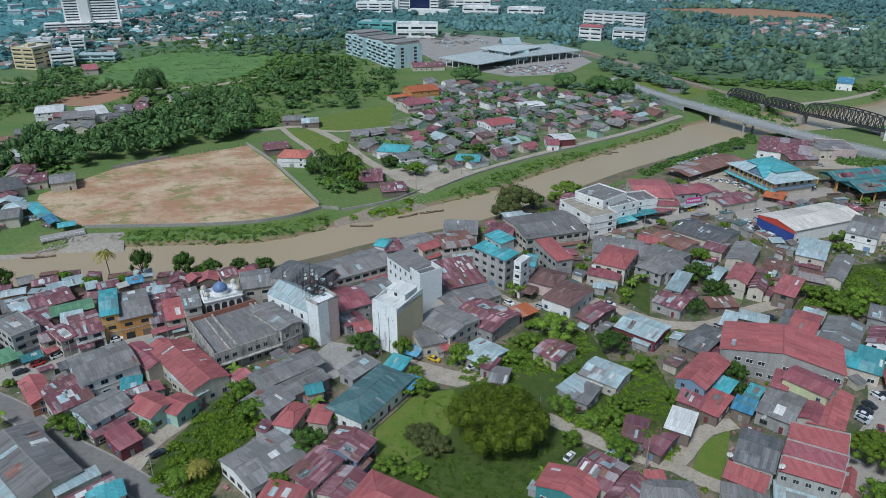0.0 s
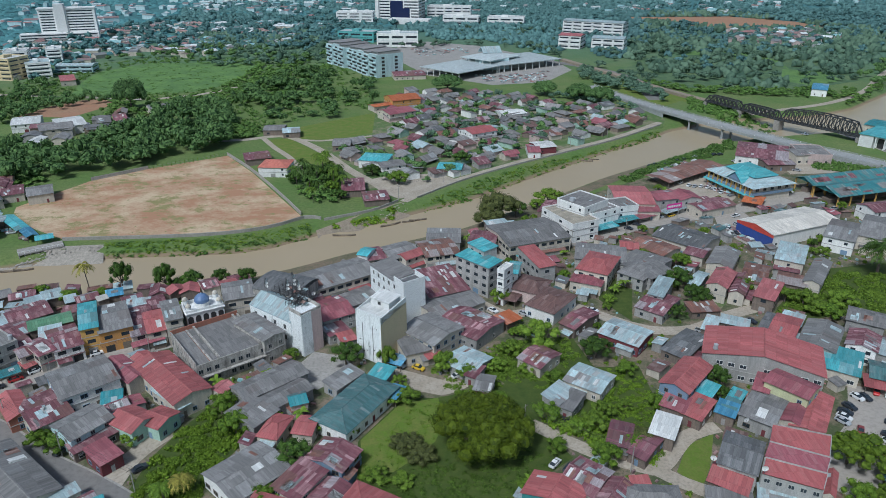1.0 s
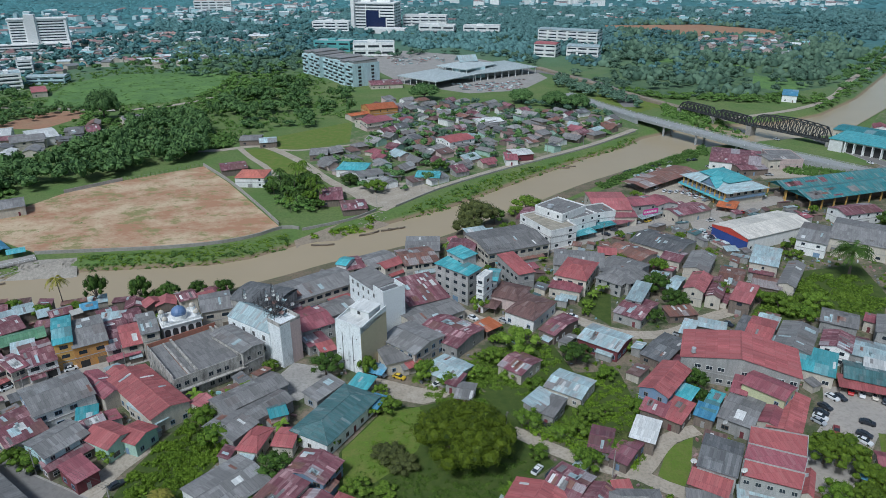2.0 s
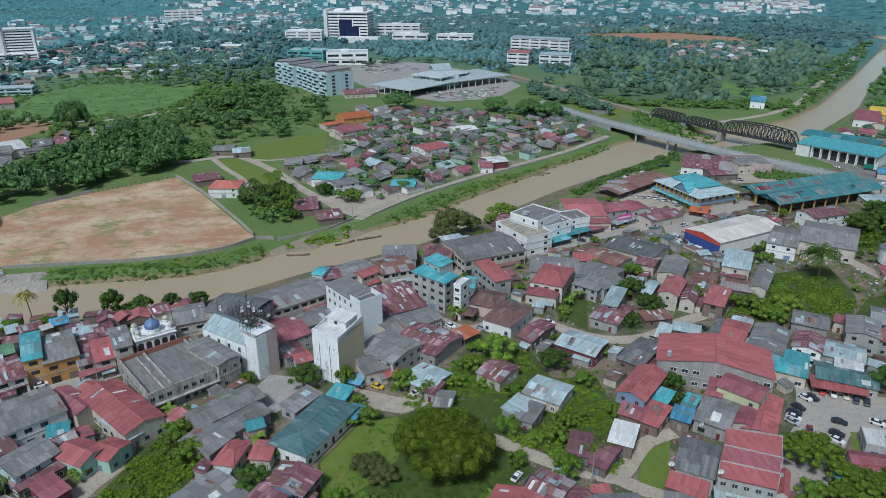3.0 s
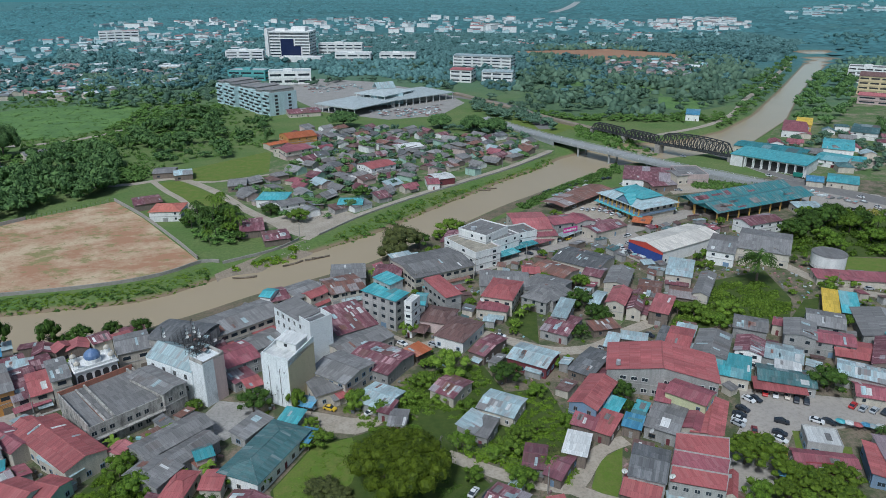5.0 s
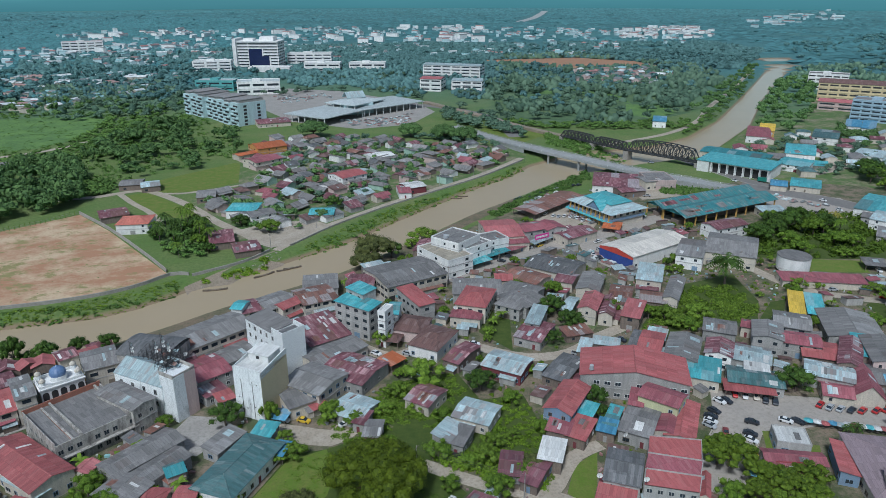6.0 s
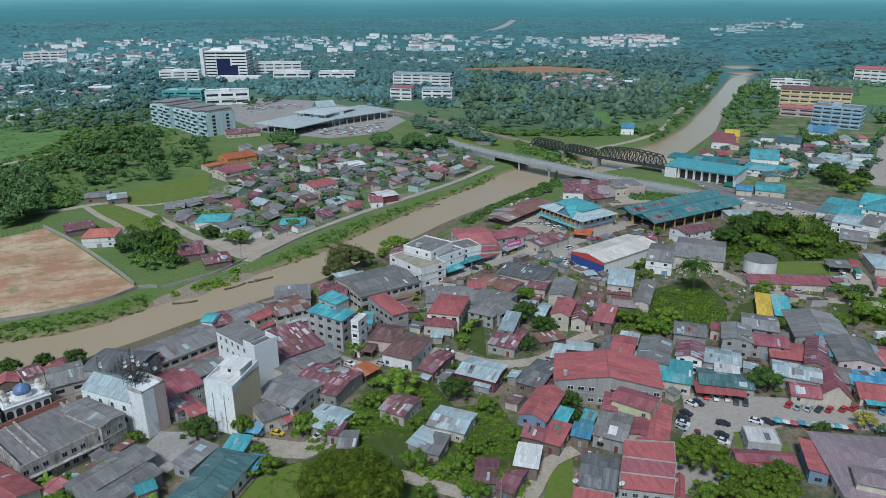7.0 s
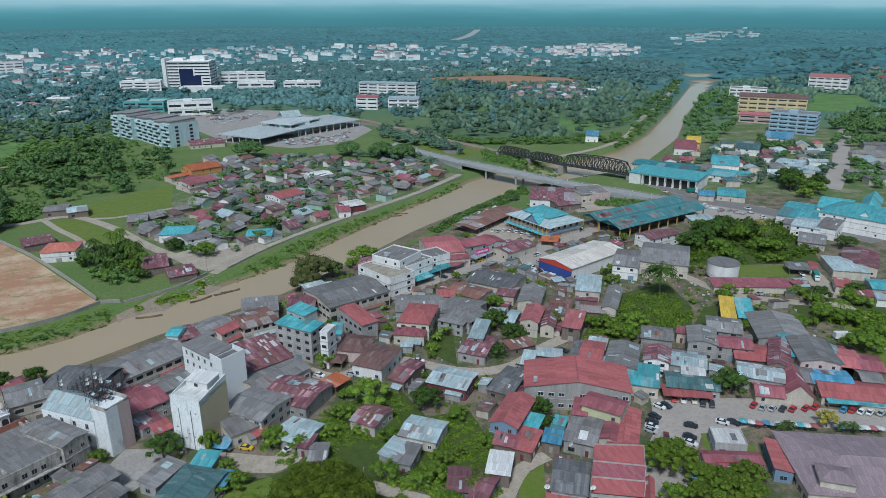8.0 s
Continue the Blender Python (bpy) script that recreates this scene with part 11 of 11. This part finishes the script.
# ---- poles and cables along the streets, fence, boats, stalls
def utility_pole(x, y, rot, h=8.5):
    top = thing("utility_pole", x, y, land_at(x, y), rot, "grey concrete utility pole with a cross-arm", "pole", "street poles")
    Geo().tube((0, 0, -0.3), (0, 0, h), 0.17, 0.11, 8).link("shaft", CONCRETE, top)
    Geo().box(-0.06, 0.06, -1.0, 1.0, h - 0.8, h - 0.65).link("cross_arm", WOOD, top)
    return top


def pole_line(pts, gap, off):
    line = smooth_line(pts, 2.0)
    nrm = sides(line)
    run, last, spots = 0.0, None, []
    for i in range(len(line)):
        if i:
            run += np.hypot(*(line[i] - line[i - 1]))
        if last is None or run - last > gap:
            last = run
            p = line[i] + nrm[i] * off
            utility_pole(p[0], p[1], math.degrees(math.atan2(nrm[i][1], nrm[i][0])) + 90)
            spots.append((p, nrm[i]))
    for (p, n), (q, m) in zip(spots[:-1], spots[1:]):
        for s in (-0.8, 0, 0.8):
            g = Geo()
            a, b = (*(p + n * s), 8.1), (*(q + m * s), 8.1)
            for t in np.linspace(0, 1, 7):
                c = [a[k] + (b[k] - a[k]) * t - (1.1 * 4 * t * (1 - t) if k == 2 else 0) for k in range(3)]
                g.v.extend(((c[0] - n[0] * 0.025, c[1] - n[1] * 0.025, c[2] - 0.015), (c[0] + n[0] * 0.025, c[1] + n[1] * 0.025, c[2] - 0.015), (c[0], c[1], c[2] + 0.03)))
            g.f = [(3 * i + j, 3 * i + (j + 1) % 3, 3 * i + 3 + (j + 1) % 3, 3 * i + 3 + j) for i in range(6) for j in range(3)]
            tagged(g.link("cable", STEEL), "thin dark cable sagging between street poles", "cable")


pole_line([(-142.2, 168.0), (-131.9, 176.7), (-117.6, 187.0), (-104.4, 194.8), (-88.3, 203.0), (-71.3, 212.3)], 28, 5.6)
pole_line([(3.8, 261.2), (28.2, 268.6), (50.1, 276.4), (82.5, 292.4), (113.2, 307.1), (144.1, 316.8)], 30, 5.6)
pole_line([(29.0, 156.0), (39.3, 147.2), (55.1, 137.9), (64.6, 131.5)], 30, 3.2)
pole_line([(-121.1, 157.5), (-103.8, 145.6), (-83.8, 134.6), (-72.3, 127.3)], 26, -3.6)
pole_line([(207.7, 266.0), (214.7, 237.6), (234.7, 221.0), (253.6, 208.5)], 30, 4.0)
pole_line([(-11.5, 336.8), (21.2, 373.8), (57.1, 404.3), (97.4, 434.0), (133.9, 461.9)], 36, -3.4)

fence = thing("field_fence", 0, 0, 0, 0, "row of pale posts with rails along the field", "fence")
line = smooth_line([(-163.5, 394.9), (-143.8, 407.6), (-124.7, 423.5)], 2.5)
for p in line:
    Geo().box(p[0] - 0.1, p[0] + 0.1, p[1] - 0.1, p[1] + 0.1, -0.2, 2.6).link("post", LEAF["light"], fence)
for z in (0.9, 1.8):
    for p, q in zip(line[:-1], line[1:]):
        Geo().beam((*p, z), (*q, z), 0.06).link("rail", CONCRETE, fence)


def boat(x, y, rot, length, label="long wooden boat lying at the muddy bank"):
    top = thing("boat", x, y, WATER_Z - 0.05, rot, label, "boat")
    g = Geo()
    st = np.linspace(-1, 1, 9)
    prev = None
    for s in st:
        wd = 0.75 * math.sqrt(max(0.02, 1 - s * s * 0.95))
        zz = 0.45 + 0.5 * s * s
        row = [(s * length / 2, -wd, zz), (s * length / 2, -wd * 0.6, 0.0), (s * length / 2, wd * 0.6, 0.0), (s * length / 2, wd, zz)]
        if prev:
            for i in range(3):
                g.face(prev[i], row[i], row[i + 1], prev[i + 1])
        prev = row
    g.link("hull", WOOD, top)
    for s in (-0.4, 0.0, 0.4):
        Geo().box(s * length / 2 - 0.15, s * length / 2 + 0.15, -0.6, 0.6, 0.38, 0.43).link("thwart", WOOD, top)
    return top


boat(-17.3, 313.5, 30, 11)
boat(-7.4, 318.0, 20, 9)
boat(-4.0, 319.5, 14, 9)
boat(-38.7, 300.7, 2, 11)
boat(101.5, 417.1, -10, 9)
boat(106.9, 420.7, -20, 8)
boat(-175.9, 265.4, 8, 9)
boat(-170.7, 266.6, 12, 8)

# landing stage with its ramp on the left bank
jetty = thing("landing_stage", *(-169.7, 280.7, 0, 32.3), "pale concrete landing stage with a railing and ramp", "jetty")
jw, jd = 17.9, 7.1
Geo().box(-jw / 2, jw / 2, -jd / 2, jd / 2, 0.2, 0.7).link("platform", CONCRETE, jetty)
for i in range(9):
    px = -jw / 2 + 0.3 + i * (jw - 0.6) / 8
    Geo().box(px - 0.15, px + 0.15, -jd / 2 + 0.1, -jd / 2 + 0.4, -6, 0.2).link("pile", CONCRETE, jetty)
    Geo().box(px - 0.08, px + 0.08, -jd / 2 + 0.1, -jd / 2 + 0.26, 0.7, 1.8).link("rail_post", WHITE, jetty)
Geo().box(-jw / 2, jw / 2, -jd / 2 + 0.1, -jd / 2 + 0.24, 1.7, 1.85).link("rail", WHITE, jetty)
Geo().slab([(-jw / 2 - 2, -jd / 2 - 3.2, -2.6), (jw / 2, -jd / 2 - 3.2, -0.4), (jw / 2, -jd / 2 - 1.2, -0.4), (-jw / 2 - 2, -jd / 2 - 1.2, -2.6)], 0.4).link("ramp", CONCRETE, jetty)

# stones on the muddy bank: joined, past counting
rs = np.random.RandomState(3)
for outline, count, sd in (([(-187.0, 262.0), (-176.4, 268.8), (-165.2, 280.9), (-144.9, 283.5), (-140.4, 270.2), (-163.2, 262.1)], 420, 3), ([(-48.3, 303.4), (-34.3, 312.9), (-11.5, 334.3), (0.2, 310.1), (-22.4, 300.0), (-45.3, 291.1)], 320, 4)):
    pts, rs = scatter(outline, count, sd)
    g = Geo()
    for (x, y), z in zip(pts, land(pts[:, 0], pts[:, 1])):
        s = rs.uniform(0.25, 0.8)
        k = len(g.v)
        g.v.extend((x + s * rs.uniform(0.7, 1.2) * a, y + s * rs.uniform(0.7, 1.2) * b, z + s * c * rs.uniform(0.5, 0.9)) for a, b, c in ((1, 0, 0.2), (0, 1, 0.2), (-1, 0, 0.2), (0, -1, 0.2), (0, 0, 1)))
        g.f.extend(((k, k + 1, k + 4), (k + 1, k + 2, k + 4), (k + 2, k + 3, k + 4), (k + 3, k, k + 4)))
    tagged(g.link("bank_stones", RUBBLE), "pale broken stones on the muddy bank", "stones", kind="stuff")


def roof_tank(x, y, z, r=0.7, label="round steel water tank on a rooftop"):
    top = thing("roof_tank", x, y, z, 0, label, "tank")
    Geo().tube((0, 0, 0.1), (0, 0, 1.6), r, r, 12).link("drum", CAR_PAINT["silver"], top)
    Geo().tube((0, 0, 1.6), (0, 0, 1.85), r, r * 0.4, 12).link("lid", CAR_PAINT["silver"], top)
    Geo().box(-r, r, -r, r, 0, 0.1).link("stand", CONCRETE, top)


def sat_dish(x, y, z, rot):
    top = thing("satellite_dish", x, y, z, rot, "pale satellite dish on a short roof pole", "dish")
    Geo().tube((0, 0, -0.4), (0, 0, 1.0), 0.05, 0.05).link("pole", STEEL, top)
    g = Geo()
    for ra, rb, ya, yb in ((0.0, 0.4, 0.18, 0.13), (0.4, 0.8, 0.13, 0.0)):
        for i in range(12):
            t, u = 2 * math.pi * i / 12, 2 * math.pi * (i + 1) / 12
            q = [(ra * math.cos(t), ya, 1.1 + ra * math.sin(t)), (rb * math.cos(t), yb, 1.1 + rb * math.sin(t)), (rb * math.cos(u), yb, 1.1 + rb * math.sin(u)), (ra * math.cos(u), ya, 1.1 + ra * math.sin(u))]
            g.face(*(q if ra else q[1:3] + [(0, ya, 1.1)]))
    g.link("reflector", WHITE, top)


roof_tank(89.5, 179.5, 9.0)
roof_tank(68.4, 299.9, 13.4, 1.2)
roof_tank(-15.4, 197.0, 17.1, 0.6)
roof_tank(-131.8, 190.3, 9.0)
sat_dish(-41.0, 221.5, 6.6, 20)
sat_dish(70.4, 131.4, 7.2, -20)
sat_dish(86.5, 148.7, 4.9, 10)
sat_dish(58.1, 237.8, 6.0, -30)
sat_dish(80.0, 125.2, 9.2, -10)

# parasols and market stalls before the market row
for n, (x, y) in enumerate([(146.8, 148.0), (148.8, 146.8), (150.5, 145.5), (152.9, 145.1), (154.5, 143.9), (156.7, 143.5), (158.3, 142.4), (160.3, 141.7), (162.1, 140.8), (163.8, 139.9), (165.8, 139.0), (173.4, 135.9), (178.2, 134.0), (180.3, 133.3), (182.2, 132.4), (184.2, 131.8)]):
    top = thing("stall", x, y, 0, 15 * n, "small market stall under a coloured parasol", "stall", "market stalls")
    Geo().tube((0, 0, 0), (0, 0, 2.5), 0.04, 0.04).link("pole", STEEL, top)
    g = Geo()
    for i in range(8):
        t, u = i * math.pi / 4, (i + 1) * math.pi / 4
        g.face((1.5 * math.cos(t), 1.5 * math.sin(t), 2.1), (1.5 * math.cos(u), 1.5 * math.sin(u), 2.1), (0, 0, 2.6))
    g.link("parasol", ROOF[("cyan", "white", "red", "blue", "lightblue", "white", "pink", "white")[n % 8]], top)
    Geo().box(-0.8, 0.8, -0.4, 0.4, 0.75, 0.85).link("table", WOOD, top)


# ---- what fills the gaps between the houses
FX, FY, CELL = -190.0, 95.0, 0.5
taken = np.zeros((760, 980), bool)


def mark(x0, x1, y0, y1, m, grow):
    """Marks the cells under a rectangle given in the space of matrix m."""
    c = [m @ Vector((x, y, 0)) for x, y in ((x0, y0), (x1, y0), (x1, y1), (x0, y1))]
    i0, i1 = int((min(p.x for p in c) - FX - 2) / CELL), int((max(p.x for p in c) - FX + 2) / CELL)
    j0, j1 = int((min(p.y for p in c) - FY - 2) / CELL), int((max(p.y for p in c) - FY + 2) / CELL)
    i0, j0, i1, j1 = max(i0, 0), max(j0, 0), min(i1, taken.shape[1]), min(j1, taken.shape[0])
    if i0 >= i1 or j0 >= j1:
        return
    gx, gy = np.meshgrid(FX + CELL * np.arange(i0, i1), FY + CELL * np.arange(j0, j1))
    inv = m.inverted()
    lx, ly = inv[0][0] * gx + inv[0][1] * gy + inv[0][3], inv[1][0] * gx + inv[1][1] * gy + inv[1][3]
    taken[j0:j1, i0:i1] |= (lx > x0 - grow) & (lx < x1 + grow) & (ly > y0 - grow) & (ly < y1 + grow)


def full_matrix(ob):
    m = ob.matrix_basis.copy()
    while ob.parent:
        ob = ob.parent
        m = ob.matrix_basis @ m
    return m


homes = []
for ob in list(bpy.data.objects):
    kind = ob.name.split(".")[0]
    if ob.type == "MESH" and ob.parent and kind in ("body", "roof", "lean_to_roof", "wing", "shell", "awning", "canopy", "glasshouse"):
        m = full_matrix(ob)
        if abs(m.translation.x) < 330 and 60 < m.translation.y < 520:
            co = np.array([v.co[:2] for v in ob.data.vertices])
            mark(co[:, 0].min(), co[:, 0].max(), co[:, 1].min(), co[:, 1].max(), m, 0.15)
            if kind == "body":
                homes.append((m.translation.x, m.translation.y, math.degrees(math.atan2(m[1][0], m[0][0]))))
roof_cells = taken.copy()
gx, gy = np.meshgrid(FX + CELL * np.arange(taken.shape[1]), FY + CELL * np.arange(taken.shape[0]))
for outline in HARD:
    taken |= inside(gx, gy, outline)
for line, width in ROADS:
    for a, b in zip(line[:-1], line[1:]):
        d = b - a
        mark(0, float(np.hypot(*d)), -width / 2, width / 2, pose(a[0], a[1], 0, 0, 0, math.degrees(math.atan2(d[1], d[0]))), 0.3)
TOWN = [(-177.1, 210.7), (-164.3, 223.0), (-130.3, 226.6), (-97.4, 229.9), (-67.7, 240.7), (-42.9, 254.5), (-22.9, 268.4), (11.8, 285.5), (39.4, 303.8), (63.8, 321.0), (101.6, 347.8), (176.9, 376.8), (226.7, 348.8), (227.9, 299.2), (224.1, 249.0), (293.6, 226.5), (241.3, 161.6), (206.3, 133.7), (162.4, 162.2), (129.5, 172.8), (93.7, 119.0), (67.6, 117.1), (-23.9, 116.9), (-115.1, 116.7)]


def cells_free(x, y, w, d, rot):
    c, s = math.cos(math.radians(rot)), math.sin(math.radians(rot))
    for u in np.linspace(-w / 2, w / 2, max(2, int(w / 0.8) + 1)):
        for v in np.linspace(-d / 2, d / 2, max(2, int(d / 0.8) + 1)):
            i, j = int((x + u * c - v * s - FX) / CELL), int((y + u * s + v * c - FY) / CELL)
            if not (0 <= j < taken.shape[0] and 0 <= i < taken.shape[1]) or taken[j, i]:
                return False
    return True


def outhouse(x, y, rot, w, d, n, tint=""):
    """A small tin-roofed shed or lean-to standing in a back yard."""
    rnd = random.Random(n)
    tint = tint or rnd.choice(("maroon", "maroon", "rust", "grey", "grey", "darkgrey", "lightblue", "redmaroon", "lightblue", "tealgrey", "brown"))
    h, fall = rnd.uniform(2.1, 3.2) + (0.9 if n >= 500 else 0) - min(0, land_at(x, y)), rnd.uniform(0.3, 0.8)
    top = thing("outhouse", x, y, min(0, land_at(x, y)), rot, "small %s-roofed tin outhouse in a back yard" % ROOF_WORDS[tint], "shed", "back-yard outhouses")
    a, b = w / 2, d / 2
    g = Geo()
    c, zt = [(-a, -b), (a, -b), (a, b), (-a, b)], [h - 0.05, h - 0.05, h + fall - 0.05, h + fall - 0.05]
    for i in range(4):
        j = (i + 1) % 4
        g.face((*c[i], -0.3), (*c[j], -0.3), (*c[j], zt[j]), (*c[i], zt[i]))
    g.link("wall", WALL[rnd.choice(("plank", "grey", "cream", "plank", "paleplaster"))], top)
    ro = Geo().slab([(-a - 0.3, -b - 0.35, h - 0.06), (a + 0.3, -b - 0.35, h - 0.06), (a + 0.3, b + 0.3, h + fall + 0.04), (-a - 0.3, b + 0.3, h + fall + 0.04)], 0.06).link("roof", ROOF[tint], top)
    if w > 4.5:
        z0, z1 = h + fall * 0.2, h + fall * 0.85
        Geo().slab([(-a * 0.5, -b * 0.6, z0 + 0.05), (-a * 0.5 + 0.9, -b * 0.6, z0 + 0.05), (-a * 0.5 + 0.9, b * 0.7, z1 + 0.05), (-a * 0.5, b * 0.7, z1 + 0.05)], 0.03).link("roof_sheet", ROOF[rnd.choice(("lightblue", "rust", "white"))], ro)


pts, rs = scatter(TOWN, 5000, 77)
homes_xy = np.array([h[:2] for h in homes])
RIVERSIDE = [(-165.1, 210.7), (-164.3, 223.0), (-159.0, 236.5), (-135.7, 238.5), (-100.4, 238.7), (-93.9, 232.2), (-96.6, 221.2), (-113.7, 227.6), (-124.3, 227.6), (-125.8, 216.9), (-137.1, 196.0), (-151.8, 189.2)]
made = 0
for x, y in scatter(RIVERSIDE, 1500, 81)[0]:
    w, d, rot = rs.uniform(5.0, 9.0), rs.uniform(3.6, 6.0), 15 + rs.choice((0, 90, 180)) + rs.uniform(-10, 10)
    if made < 42 and river_edge(x, y) > 2 and cells_free(x, y, w - 0.8, d - 0.8, rot):
        outhouse(x, y, rot, w, d, 500 + made, ("maroon", "maroon", "purple", "rust", "maroon", "lightblue", "brown")[made % 7])
        mark(-w / 2, w / 2, -d / 2, d / 2, pose(x, y, 0, 0, 0, rot), 0.1)
        made += 1
made = 0
for x, y in pts:
    near = np.argmin((homes_xy[:, 0] - x) ** 2 + (homes_xy[:, 1] - y) ** 2)
    if np.hypot(*(homes_xy[near] - (x, y))) > 13 or river_edge(x, y) < 6:
        continue
    w, d, rot = rs.uniform(3.0, 7.5), rs.uniform(2.4, 4.6), homes[near][2] + rs.choice((0, 90, 180, 270)) + rs.uniform(-6, 6)
    if made < 120 and cells_free(x, y, w + 0.5, d + 0.5, rot):
        outhouse(x, y, rot, w, d, made)
        mark(-w / 2, w / 2, -d / 2, d / 2, pose(x, y, 0, 0, 0, rot), 0.6)
        made += 1
# garden trees and herbs
made = 0
for x, y in scatter(TOWN, 1500, 78)[0]:
    if made < 80 and river_edge(x, y) > 5 and cells_free(x, y, 2.6, 2.6, 0):
        plant(("mid", "light", "mid", "mid", "round", "light", "light", "banana")[made % 8], x, y, 1.7 + 0.45 * (made % 4), 3.0 + 0.7 * (made % 5), made)
        mark(-1.6, 1.6, -1.6, 1.6, pose(x, y, 0), 0.3)
        made += 1
# weeds against walls, and odds and ends: joined, past counting
free = [(x, y) for x, y in scatter(TOWN, 5200, 79)[0] if cells_free(x, y, 0.9, 0.9, 0) and river_edge(x, y) > 4]
rs = np.random.RandomState(80)
vs, fs, k = [], [], 0
for x, y in free[:330]:
    v, f = BUSH_FORMS[rs.randint(3)]
    r, h = rs.uniform(0.4, 1.3), rs.uniform(0.4, 1.5)
    vs.append(np.stack([x + r * v[:, 0], y + r * v[:, 1], v[:, 2] * h - 0.05], 1))
    fs.extend(tuple(k + i for i in q) for q in f)
    k += len(v)
me = bpy.data.meshes.new("weeds")
me.from_pydata(np.concatenate(vs).tolist(), [], fs)
me.materials.append(LEAF["fresh"])
tagged(new("weeds", me), "weeds and low shrubs in the yards of the town", "shrubs", kind="stuff")
g = Geo()
for x, y in free[330:1900]:
    a, c, d, h = rs.uniform(0, 3.14), rs.uniform(0.15, 0.9), rs.uniform(0.12, 0.5), rs.uniform(0.1, 0.9)
    u, w = (math.cos(a), math.sin(a)), (-math.sin(a), math.cos(a))
    k = len(g.v)
    for z in (0.0, h):
        g.v.extend((x + u[0] * c * s + w[0] * d * t, y + u[1] * c * s + w[1] * d * t, 0.1 + z) for s, t in ((-1, -1), (1, -1), (1, 1), (-1, 1)))
    g.f.extend(tuple(k + i for i in q) for q in ((4, 5, 6, 7), (0, 1, 5, 4), (1, 2, 6, 5), (2, 3, 7, 6), (3, 0, 4, 7)))
tagged(g.link("yard_clutter", ISLAND), "crates, boards, drums and scrap lying about the yards", "clutter", kind="stuff")
